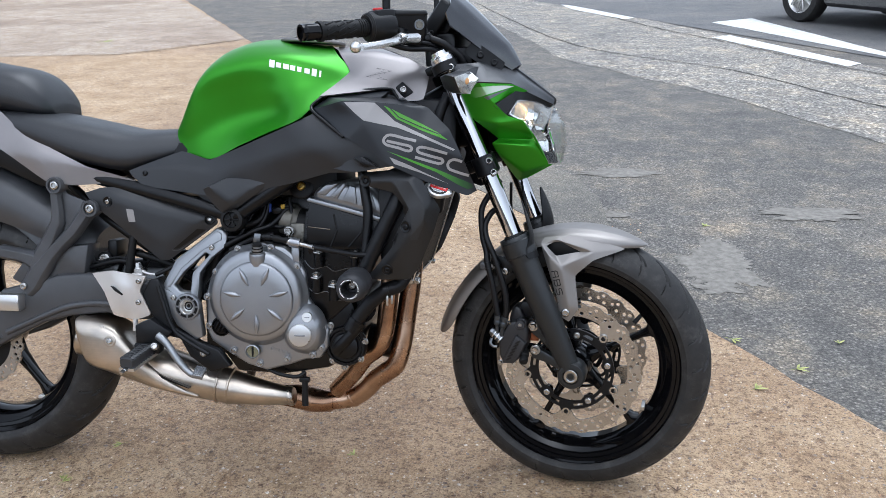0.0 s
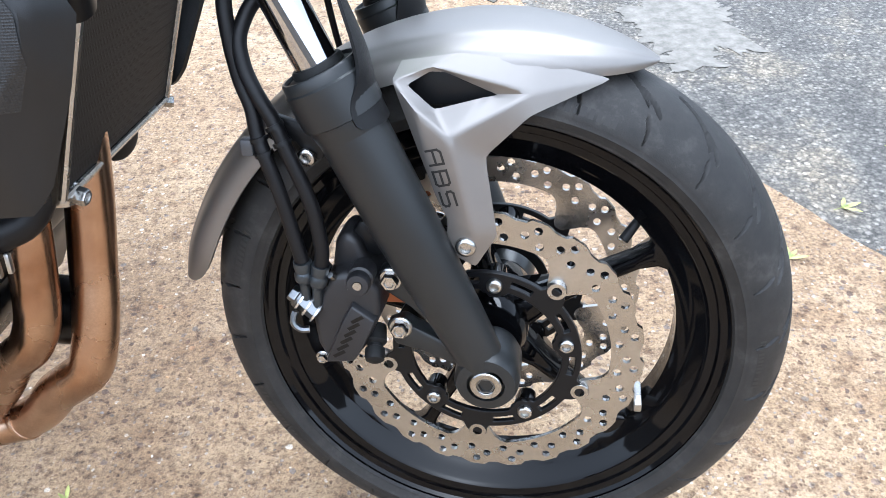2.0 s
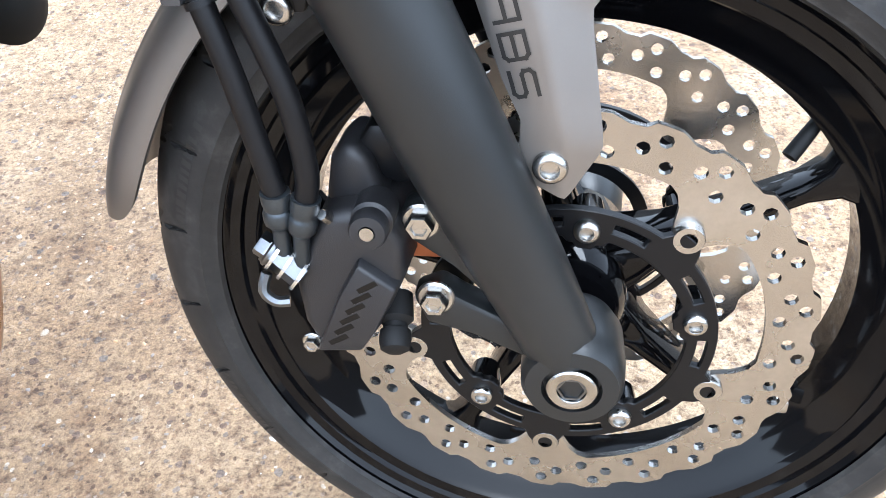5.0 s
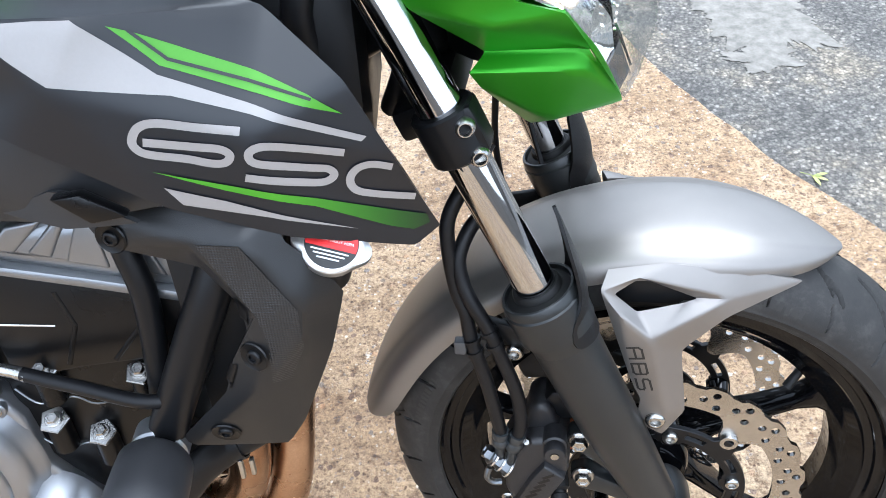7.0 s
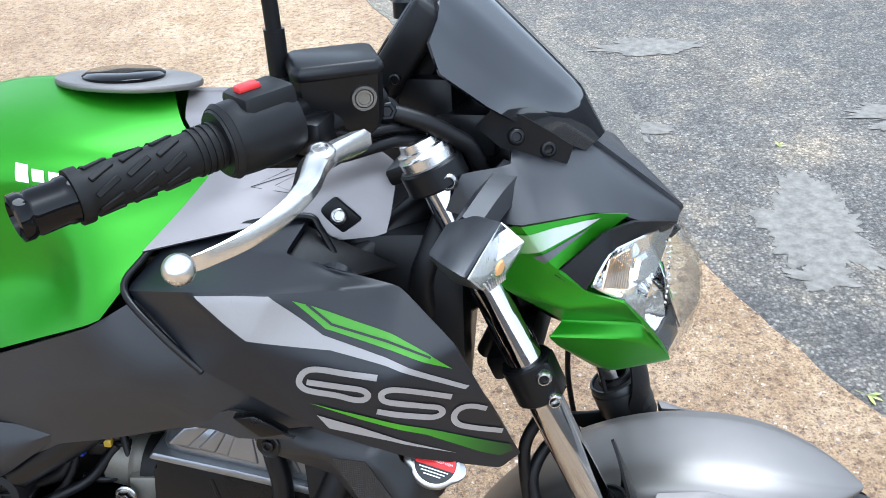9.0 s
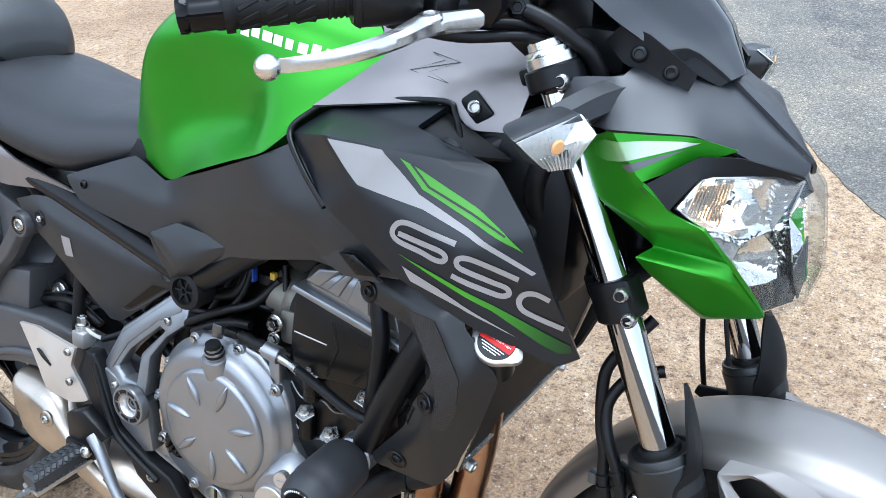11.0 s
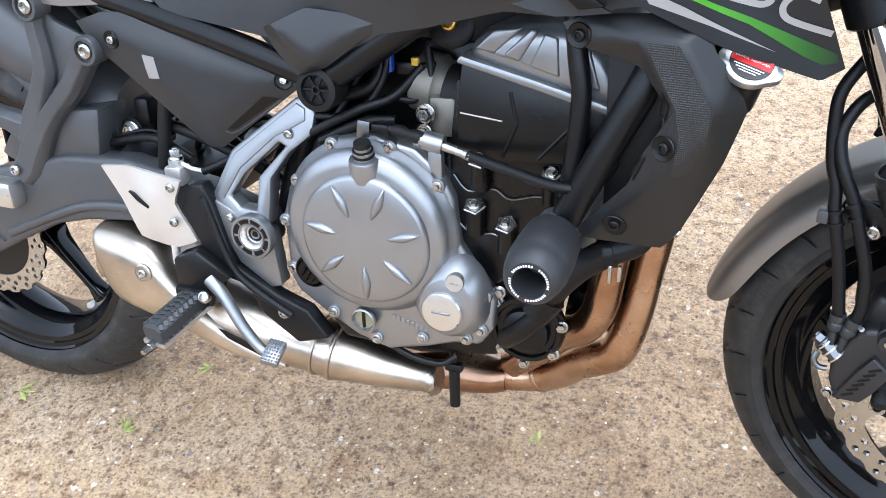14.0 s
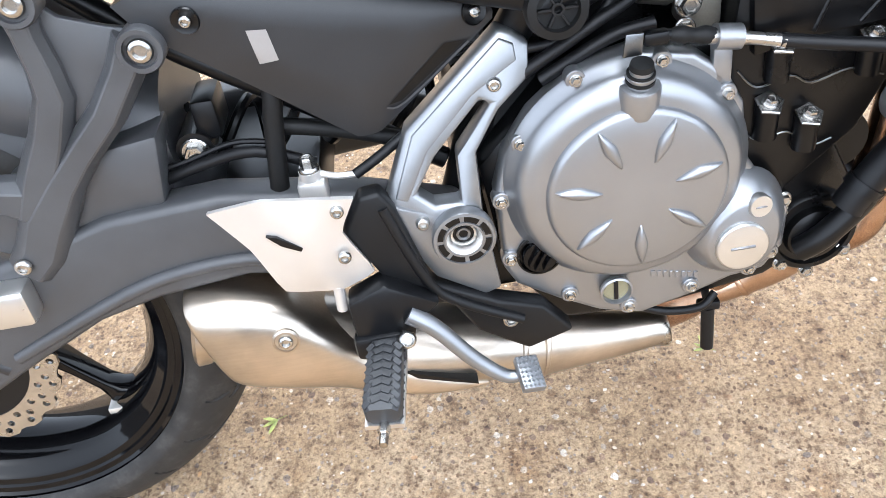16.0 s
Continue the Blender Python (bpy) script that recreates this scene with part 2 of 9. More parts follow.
def concrete(name, tint):
    """Worn concrete: sand and brown aggregate laid bare, pits, pale stones, damp brown stains."""
    m, n, l, b = shader(name)
    tc = n.new("ShaderNodeTexCoord")

    def blend(a, c, factor, kind="MIX"):
        mx = n.new("ShaderNodeMix")
        mx.data_type, mx.blend_type = "RGBA", kind
        if isinstance(factor, float):
            mx.inputs["Factor"].default_value = factor
        else:
            l.new(factor, mx.inputs["Factor"])
        l.new(a, mx.inputs["A"])
        l.new(c, mx.inputs["B"])
        return mx.outputs["Result"]

    warp = link_noise(n, l, 70, 3.0)
    shift = n.new("ShaderNodeVectorMath")
    shift.operation = "MULTIPLY_ADD"
    l.new(warp.outputs["Color"], shift.inputs[0])
    shift.inputs[1].default_value = (0.008, 0.008, 0.008)
    l.new(tc.outputs["Object"], shift.inputs[2])

    def stones(scale, reach, share, colours):
        """Single stones in the matrix: their colour and where they lie."""
        v = n.new("ShaderNodeTexVoronoi")
        v.inputs["Scale"].default_value = scale
        l.new(shift.outputs["Vector"], v.inputs["Vector"])
        hue = n.new("ShaderNodeSeparateColor")
        l.new(v.outputs["Color"], hue.inputs["Color"])
        near = ramp(n, l, v.outputs["Distance"], [(reach * 0.86, (1, 1, 1)), (reach, (0, 0, 0))])
        some = ramp(n, l, hue.outputs["Green"], [(1 - share - 0.01, (0, 0, 0)), (1 - share + 0.01, (1, 1, 1))])
        both = n.new("ShaderNodeMath")
        both.operation = "MULTIPLY"
        l.new(near.outputs["Color"], both.inputs[0])
        l.new(some.outputs["Color"], both.inputs[1])
        tone = ramp(n, l, hue.outputs["Red"], colours)
        return tone.outputs["Color"], both.outputs["Value"]

    wide = link_noise(n, l, 0.55, 6.0)
    patch = link_noise(n, l, 3.2, 8.0, rough=0.66)
    clot = link_noise(n, l, 42, 7.0, rough=0.72)
    sand = link_noise(n, l, 150, 6.0, rough=0.78)
    fine = link_noise(n, l, 480, 3.0, rough=0.7)
    base = ramp(n, l, patch.outputs["Fac"], [(0.30, (0.31, 0.212, 0.116)), (0.50, (0.43, 0.312, 0.186)), (0.70, (0.52, 0.402, 0.264))])
    c = base.outputs["Color"]
    tone, mask = stones(165, 0.46, 0.55, [(0.0, (0.17, 0.105, 0.06)), (0.40, (0.38, 0.265, 0.155)), (0.70, (0.54, 0.41, 0.275)), (0.90, (0.26, 0.22, 0.19)), (0.965, (0.72, 0.66, 0.56))])
    c = blend(c, tone, mask)
    tone, mask = stones(72, 0.38, 0.20, [(0.0, (0.15, 0.10, 0.07)), (0.30, (0.30, 0.20, 0.13)), (0.55, (0.22, 0.195, 0.18)), (0.70, (0.40, 0.33, 0.25)), (0.86, (0.50, 0.30, 0.15)), (0.93, (0.70, 0.66, 0.58))])
    c = blend(c, tone, mask)
    flecks = ramp(n, l, clot.outputs["Fac"], [(0.37, (0.44, 0.37, 0.31)), (0.49, (0.98, 0.97, 0.96)), (0.66, (1.16, 1.15, 1.12))])
    c = blend(c, flecks.outputs["Color"], 1.0, "MULTIPLY")
    grit = ramp(n, l, sand.outputs["Fac"], [(0.35, (0.36, 0.30, 0.25)), (0.47, (0.95, 0.94, 0.93)), (0.64, (1.42, 1.40, 1.37))])
    c = blend(c, grit.outputs["Color"], 1.0, "MULTIPLY")
    dust = ramp(n, l, fine.outputs["Fac"], [(0.30, (0.72, 0.70, 0.68)), (0.70, (1.18, 1.18, 1.17))])
    c = blend(c, dust.outputs["Color"], 1.0, "MULTIPLY")
    blotch = link_noise(n, l, 8.0, 9.0, rough=0.7)
    brown = ramp(n, l, blotch.outputs["Fac"], [(0.34, (0.78, 0.71, 0.64)), (0.48, (1.0, 1.0, 1.0)), (0.66, (1.07, 1.07, 1.06))])
    c = blend(c, brown.outputs["Color"], 1.0, "MULTIPLY")
    damp = ramp(n, l, wide.outputs["Fac"], [(0.36, (0.66, 0.58, 0.50)), (0.54, (1, 1, 1))])
    c = blend(c, damp.outputs["Color"], 1.0, "MULTIPLY")
    away = n.new("ShaderNodeVectorMath")
    away.operation = "DISTANCE"
    l.new(tc.outputs["Object"], away.inputs[0])
    away.inputs[1].default_value = (0.45, -0.55, 0.0)
    ragged = n.new("ShaderNodeMath")
    ragged.operation = "ADD"
    l.new(away.outputs["Value"], ragged.inputs[0])
    l.new(blotch.outputs["Fac"], ragged.inputs[1])
    dirt = ramp(n, l, ragged.outputs["Value"], [(0.60, (1.05, 0.97, 0.85)), (1.0, (1.0, 1.0, 1.0))])
    c = blend(c, dirt.outputs["Color"], 1.0, "MULTIPLY")
    wash = n.new("ShaderNodeRGB")
    wash.outputs["Color"].default_value = (*tint, 1)
    c = blend(c, wash.outputs["Color"], 1.0, "MULTIPLY")
    l.new(c, b.inputs["Base Color"])
    rr = ramp(n, l, wide.outputs["Fac"], [(0.36, (0.50,) * 3), (0.6, (0.85,) * 3)])
    l.new(rr.outputs["Color"], b.inputs["Roughness"])
    one = bump(n, l, b, clot.outputs["Fac"], 0.6, 0.006)
    two = bump(n, l, b, sand.outputs["Fac"], 0.9, 0.005, one)
    bump(n, l, b, mask, 0.35, 0.002, two)
    return m


def asphalt(name, dark, mid, light, pale, scale=125.0, wear=0.0):
    """Old asphalt: flat stone tips of many greys with dark gaps, worn paler and browner in patches."""
    m, n, l, b = shader(name)
    tc = n.new("ShaderNodeTexCoord")
    warp = link_noise(n, l, 90, 3.0)
    shift = n.new("ShaderNodeVectorMath")
    shift.operation = "MULTIPLY_ADD"
    l.new(warp.outputs["Color"], shift.inputs[0])
    shift.inputs[1].default_value = (0.006, 0.006, 0.006)
    l.new(tc.outputs["Object"], shift.inputs[2])

    def times(a, c):
        mx = n.new("ShaderNodeMix")
        mx.data_type, mx.blend_type = "RGBA", "MULTIPLY"
        mx.inputs["Factor"].default_value = 1.0
        l.new(a, mx.inputs["A"])
        l.new(c, mx.inputs["B"])
        return mx.outputs["Result"]

    v = n.new("ShaderNodeTexVoronoi")
    v.inputs["Scale"].default_value = scale
    l.new(shift.outputs["Vector"], v.inputs["Vector"])
    hue = n.new("ShaderNodeSeparateColor")
    l.new(v.outputs["Color"], hue.inputs["Color"])
    c = ramp(n, l, hue.outputs["Red"], [(0.0, dark), (0.45, mid), (0.86, light), (0.965, pale)]).outputs["Color"]
    worn = link_noise(n, l, 1.7, 9.0, rough=0.66)
    wide = link_noise(n, l, 0.4, 5.0)
    sand = link_noise(n, l, 130, 6.0, rough=0.78)
    fine = link_noise(n, l, 420, 3.0, rough=0.7)
    c = times(c, ramp(n, l, v.outputs["Distance"], [(0.30, (1.06,) * 3), (0.62, (0.62,) * 3)]).outputs["Color"])
    c = times(c, ramp(n, l, sand.outputs["Fac"], [(0.36, (0.42,) * 3), (0.48, (1.0,) * 3), (0.66, (1.32,) * 3)]).outputs["Color"])
    c = times(c, ramp(n, l, fine.outputs["Fac"], [(0.30, (0.78,) * 3), (0.70, (1.2,) * 3)]).outputs["Color"])
    c = times(c, ramp(n, l, worn.outputs["Fac"], [(0.34, (0.74, 0.74, 0.76)), (0.50, (1.0, 0.99, 0.97)), (0.66, (1.34, 1.25, 1.12))]).outputs["Color"])
    if wear:
        scuff = link_noise(n, l, 5.5, 10.0, rough=0.72)
        c = times(c, ramp(n, l, scuff.outputs["Fac"], [(0.40, (1 - 0.30 * wear,) * 3), (0.52, (1.0,) * 3), (0.58, (1 + 0.32 * wear, 1 + 0.25 * wear, 1 + 0.12 * wear)), (0.70, (1 + 0.75 * wear, 1 + 0.62 * wear, 1 + 0.40 * wear))]).outputs["Color"])
    c = times(c, ramp(n, l, wide.outputs["Fac"], [(0.36, (0.9, 0.9, 0.9)), (0.62, (1.12, 1.11, 1.09))]).outputs["Color"])
    l.new(c, b.inputs["Base Color"])
    b.inputs["Roughness"].default_value = 0.72
    one = bump(n, l, b, v.outputs["Distance"], 0.5, 0.003)
    one.invert = True
    bump(n, l, b, sand.outputs["Fac"], 0.7, 0.004, one)
    return m


TYRE = tyre_rubber()
WORN_RUBBER = surface("worn_raised_rubber", (0.022, 0.0205, 0.019), 0.5, grain=900, relief=0.1, vary=0.2, gloss=0.4)
CLEAR = clear_plastic("clear_lens_plastic")
SMOKED = surface("smoked_screen_plastic", (0.0055, 0.0065, 0.0085), 0.05, relief=0.0, rough_vary=0.02, gloss=1.0)
CORE = mesh_core()
WEAVE = carbon_weave()
CONCRETE = concrete("exposed_aggregate_concrete", (0.99, 1.0, 1.045))
GREY_CONCRETE = concrete("pale_grey_concrete", (0.98, 1.13, 1.48))
ASPHALT = asphalt("old_forecourt_asphalt", (0.074, 0.069, 0.062), (0.138, 0.128, 0.114), (0.186, 0.173, 0.154), (0.27, 0.252, 0.228), 120.0, 0.8)
VERGE = asphalt("worn_pale_asphalt", (0.10, 0.09, 0.078), (0.24, 0.222, 0.196), (0.40, 0.375, 0.335), (0.62, 0.59, 0.54), 70.0, 0.8)
ROAD = asphalt("smooth_road_asphalt", (0.095, 0.095, 0.096), (0.125, 0.125, 0.127), (0.16, 0.16, 0.162), (0.22, 0.22, 0.22), 180.0)
CEMENT = surface("cement_splash", (0.180, 0.167, 0.146), 0.9, grain=180, relief=0.2, vary=0.16, stain=40, depth=0.002, second=(0.225, 0.209, 0.183), gloss=0.25)
SCREED = asphalt("smooth_grey_screed", (0.125, 0.115, 0.096), (0.175, 0.161, 0.135), (0.205, 0.189, 0.159), (0.30, 0.28, 0.24), 150.0, 0.3)
LINE_PAINT = surface("white_road_paint", (0.70, 0.70, 0.67), 0.6, grain=60, relief=0.3, vary=0.20, stain=9, depth=0.002)


def pebble():
    """Small stones of several colours."""
    m, n, l, b = shader("mixed_pebbles")
    g = n.new("ShaderNodeNewGeometry")
    c = ramp(n, l, g.outputs["Random Per Island"], [(0.0, (0.14, 0.095, 0.065)), (0.30, (0.34, 0.235, 0.145)), (0.50, (0.23, 0.205, 0.19)), (0.65, (0.48, 0.37, 0.25)), (0.85, (0.50, 0.29, 0.13)), (0.965, (0.66, 0.61, 0.52))])
    l.new(c.outputs["Color"], b.inputs["Base Color"])
    b.inputs["Roughness"].default_value = 0.6
    fine = link_noise(n, l, 700, 3.0)
    bump(n, l, b, fine.outputs["Fac"], 0.3, 0.0006)
    return m


PEBBLE = pebble()

# ---- mesh helpers ----
from mathutils.bvhtree import BVHTree


def finish(bm, angle=38):
    bm.normal_update()
    for f in bm.faces:
        f.smooth = True
    lim = radians(angle)
    for e in bm.edges:
        e.smooth = not (len(e.link_faces) == 2 and e.calc_face_angle(0) > lim)


def part(name, bm, material, parent=None, label="", m=None, angle=38):
    """Links a bmesh as one mesh object under a thing or a part."""
    finish(bm, angle)
    me = bpy.data.meshes.new(name)
    bm.to_mesh(me)
    bm.free()
    me.materials.append(material)
    ob = new(name, me)
    if parent:
        ob.parent = parent
    if m is not None:
        ob.matrix_basis = m
    if label:
        tagged(ob, label)
    return ob


def joined(*bms):
    out = bmesh.new()
    for b in bms:
        me = bpy.data.meshes.new("tmp")
        b.to_mesh(me)
        b.free()
        out.from_mesh(me)
        bpy.data.meshes.remove(me)
    return out


def soften(bm, width, segments=2, angle=25):
    lim = radians(angle)
    edges = [e for e in bm.edges if len(e.link_faces) == 2 and e.calc_face_angle(0) > lim]
    if width > 0 and edges:
        bmesh.ops.bevel(bm, geom=edges, offset=width, segments=segments, affect="EDGES", profile=0.5, clamp_overlap=True)
    return bm


def moved(bm, m):
    bmesh.ops.transform(bm, matrix=m, verts=bm.verts)
    return bm


def plate(outline, y0, y1, edge=0.002, holes=(), segments=2, taper=0.0):
    """A flat piece seen from the side: outline and holes in x and z, from y0 (outer) to y1."""
    bm = bmesh.new()
    cx = sum(p[0] for p in outline) / len(outline)
    cz = sum(p[1] for p in outline) / len(outline)
    loops = []
    for loop in (outline, *holes):
        vs = [bm.verts.new((x, y0, z)) for x, z in loop]
        loops.append([bm.edges.new((a, b)) for a, b in zip(vs, vs[1:] + vs[:1])])
    bmesh.ops.triangle_fill(bm, edges=[e for lp in loops for e in lp], use_beauty=True)
    faces = list(bm.faces)
    res = bmesh.ops.extrude_face_region(bm, geom=faces)
    for v in res["geom"]:
        if isinstance(v, bmesh.types.BMVert):
            v.co.y = y1
    if taper:
        for v in bm.verts:
            if abs(v.co.y - y0) < 1e-6:
                v.co.x += (cx - v.co.x) * taper
                v.co.z += (cz - v.co.z) * taper
    bmesh.ops.recalc_face_normals(bm, faces=bm.faces)
    return soften(bm, edge, segments, 40)


def catmull(pts, per=6):
    pts = [Vector(p) for p in pts]
    out = []
    for i in range(len(pts) - 1):
        p0, p1, p2 = pts[max(i - 1, 0)], pts[i], pts[i + 1]
        p3 = pts[min(i + 2, len(pts) - 1)]
        for k in range(per):
            t = k / per
            out.append(0.5 * ((2 * p1) + (p2 - p0) * t + (2 * p0 - 5 * p1 + 4 * p2 - p3) * t * t + (3 * p1 - p0 - 3 * p2 + p3) * t ** 3))
    return out + [pts[-1]]


def tube(pts, r, seg=14, per=6, caps=True):
    """A round pipe along a smooth line; r is one radius or one for each point."""
    rs = [(r, 0, 0)] * len(pts) if isinstance(r, (int, float)) else [(v, 0, 0) for v in r]
    line = catmull(pts, per) if len(pts) > 2 or per > 1 else [Vector(p) for p in pts]
    radii = [v.x for v in catmull(rs, per)] if len(line) != len(pts) else [v[0] for v in rs]
    bm = bmesh.new()
    up, rings = None, []
    for i, p in enumerate(line):
        t = (line[min(i + 1, len(line) - 1)] - line[max(i - 1, 0)]).normalized()
        if up is None:
            up = t.orthogonal().normalized()
        up = (up - t * up.dot(t)).normalized()
        side = t.cross(up)
        rings.append([bm.verts.new(p + (up * math.cos(a) + side * math.sin(a)) * radii[i]) for a in (2 * math.pi * k / seg for k in range(seg))])
    for a, b in zip(rings, rings[1:]):
        for k in range(seg):
            bm.faces.new((a[k], a[(k + 1) % seg], b[(k + 1) % seg], b[k]))
    if caps:
        bm.faces.new(rings[0][::-1])
        bm.faces.new(rings[-1])
    bmesh.ops.recalc_face_normals(bm, faces=bm.faces)
    return bm


def aim(axis):
    """Turns local z to the axis."""
    return Vector(axis).to_track_quat("Z", "Y").to_matrix().to_4x4()


def lathe(profile, at=(0, 0, 0), axis=(0, -1, 0), seg=32, closed=False):
    """A turned piece: profile of (radius, height along the axis)."""
    bm = bmesh.new()
    rings = []
    for r, h in profile:
        rings.append([bm.verts.new((max(r, 1e-5) * math.cos(2 * math.pi * k / seg), max(r, 1e-5) * math.sin(2 * math.pi * k / seg), h)) for k in range(seg)])
    pairs = list(zip(rings, rings[1:])) + ([(rings[-1], rings[0])] if closed else [])
    for a, b in pairs:
        for k in range(seg):
            bm.faces.new((a[k], a[(k + 1) % seg], b[(k + 1) % seg], b[k]))
    if not closed:
        if profile[0][0] > 1e-4:
            bm.faces.new(rings[0][::-1])
        if profile[-1][0] > 1e-4:
            bm.faces.new(rings[-1])
    bmesh.ops.remove_doubles(bm, verts=bm.verts, dist=2e-5)
    bmesh.ops.recalc_face_normals(bm, faces=bm.faces)
    return moved(bm, Matrix.Translation(at) @ aim(axis))


def bolt(at, axis=(0, -1, 0), r=0.006, h=0.005, kind="socket"):
    """A screw head: a washer flange with a hexagon, or a button head with a socket."""
    if kind == "hex":
        a = lathe([(0, 0), (r * 1.35, 0), (r * 1.35, h * 0.18), (r * 1.2, h * 0.3), (0, h * 0.32)], at, axis, 20)
        b = lathe([(0, 0), (r, 0), (r, h * 0.85), (r * 0.86, h), (r * 0.6, h), (r * 0.5, h * 0.85), (0, h * 0.82)], at, axis, 6)
        return joined(a, b)
    a = lathe([(0, 0), (r, 0), (r, h * 0.45), (r * 0.86, h * 0.85), (r * 0.66, h), (r * 0.56, h), (r * 0.52, h * 0.92), (r * 0.50, h * 0.35), (0, h * 0.33)], at, axis, 24)
    return a


def block(lo, hi, edge=0.003, segments=2, m=None):
    bm = bmesh.new()
    bmesh.ops.create_cube(bm, size=1.0)
    for v in bm.verts:
        v.co = Vector(((lo[i] + hi[i]) / 2 + v.co[i] * (hi[i] - lo[i]) for i in range(3)))
    soften(bm, edge, segments)
    return moved(bm, m) if m is not None else bm


def loft(rings, caps=True, per=1, around=1):
    """A skin over closed rings of points; smooth along when per is above 1."""
    if around > 1:
        rings = [catmull([*r, r[0]], around)[:-1] for r in rings]
    if per > 1:
        cols = [catmull([r[k] for r in rings], per) for k in range(len(rings[0]))]
        rings = [[c[i] for c in cols] for i in range(len(cols[0]))]
    bm = bmesh.new()
    vs = [[bm.verts.new(p) for p in r] for r in rings]
    n = len(vs[0])
    for a, b in zip(vs, vs[1:]):
        for k in range(n):
            bm.faces.new((a[k], a[(k + 1) % n], b[(k + 1) % n], b[k]))
    if caps:
        bm.faces.new(vs[0][::-1])
        bm.faces.new(vs[-1])
    bmesh.ops.recalc_face_normals(bm, faces=bm.faces)
    return bm


def oval(cx, cy, cz, ry, rz, n=24, power=2.0, tilt=0.0):
    """A ring across x: an ellipse, squarer for a higher power."""
    out = []
    for k in range(n):
        a = 2 * math.pi * k / n
        c, s = math.cos(a), math.sin(a)
        y = math.copysign(abs(c) ** (2 / power), c) * ry
        z = math.copysign(abs(s) ** (2 / power), s) * rz
        out.append((cx + z * tilt, cy + y, cz + z))
    return out


def skin(grid, per=5, mirror=False):
    """A smooth open sheet through a grid of control points."""
    rows = [catmull(r, per) for r in grid]
    cols = [catmull([r[k] for r in rows], per) for k in range(len(rows[0]))]
    bm = bmesh.new()
    vs = [[bm.verts.new(p) for p in c] for c in cols]
    for a, b in zip(vs, vs[1:]):
        for p, q, r, s in zip(a, a[1:], b[1:], b):
            bm.faces.new((p, q, r, s))
    if mirror:
        g = bmesh.ops.duplicate(bm, geom=bm.verts[:] + bm.edges[:] + bm.faces[:])
        dup = [v for v in g["geom"] if isinstance(v, bmesh.types.BMVert)]
        for v in dup:
            v.co.y = -v.co.y
        bmesh.ops.remove_doubles(bm, verts=bm.verts, dist=1e-5)
    bmesh.ops.recalc_face_normals(bm, faces=bm.faces)
    return bm


def baked(bm, levels=2, thick=0.004):
    """The bmesh subdivided and given thickness."""
    me = bpy.data.meshes.new("tmp")
    bm.to_mesh(me)
    bm.free()
    ob = new("tmp", me)
    if levels:
        sub = ob.modifiers.new("subdivision", "SUBSURF")
        sub.levels = sub.render_levels = levels
    if thick:
        solid = ob.modifiers.new("thickness", "SOLIDIFY")
        solid.thickness, solid.offset = thick, -1.0
    bpy.context.view_layer.update()
    got = bpy.data.meshes.new_from_object(ob.evaluated_get(bpy.context.evaluated_depsgraph_get()))
    out = bmesh.new()
    out.from_mesh(got)
    bpy.data.objects.remove(ob)
    bpy.data.meshes.remove(me)
    bpy.data.meshes.remove(got)
    return out


def shell(verts, faces, thick=0.004, crease=0.55, levels=2, rim=0.9):
    """A moulded panel: corners and facets, softened, given thickness inwards."""
    bm = bmesh.new()
    vs = [bm.verts.new(v) for v in verts]
    for f in faces:
        bm.faces.new([vs[i] for i in f])
    bmesh.ops.recalc_face_normals(bm, faces=bm.faces)
    if sum(f.normal.y * f.calc_area() for f in bm.faces) > 0:
        bmesh.ops.reverse_faces(bm, faces=bm.faces)
    layer = bm.edges.layers.float.new("crease_edge")
    for e in bm.edges:
        e[layer] = rim if len(e.link_faces) == 1 else crease
    return baked(bm, levels, thick)


def tree_of(ob):
    me = ob.data
    return BVHTree.FromPolygons([v.co for v in me.vertices], [p.vertices for p in me.polygons])


def draped(outline, tree, off=0.0007, step=0.010, way=(0, 1, 0)):
    """A thin sticker with an outline in x and z, laid onto a surface from the right side."""
    bm = bmesh.new()
    pts = []
    for (ax, az), (bx, bz) in zip(outline, outline[1:] + outline[:1]):
        k = max(1, int(math.hypot(bx - ax, bz - az) / step))
        pts += [(ax + (bx - ax) * i / k, az + (bz - az) * i / k) for i in range(k)]
    vs = [bm.verts.new((x, 0, z)) for x, z in pts]
    bmesh.ops.triangle_fill(bm, edges=[bm.edges.new((a, b)) for a, b in zip(vs, vs[1:] + vs[:1])], use_beauty=True)
    for _ in range(3):
        longest = [e for e in bm.edges if e.calc_length() > step * 1.6]
        if not longest:
            break
        bmesh.ops.subdivide_edges(bm, edges=longest, cuts=1)
        bmesh.ops.triangulate(bm, faces=bm.faces)
    return drape(bm, tree, off, way)


def drape(bm, tree, off=0.0007, way=(0, 1, 0)):
    w = Vector(way).normalized()
    for v in bm.verts:
        p = Vector((v.co.x, 0, v.co.z))
        hit, normal, _, _ = tree.ray_cast(p - w * 1.0, w)
        if hit is None:
            near, normal, _, _ = tree.find_nearest((v.co.x, -0.2, v.co.z))
            hit = Vector((v.co.x, near.y, v.co.z))
        v.co = hit - w * off
    bmesh.ops.recalc_face_normals(bm, faces=bm.faces)
    if sum(f.normal.y * f.calc_area() for f in bm.faces) > 0:
        bmesh.ops.reverse_faces(bm, faces=bm.faces)
    return bm


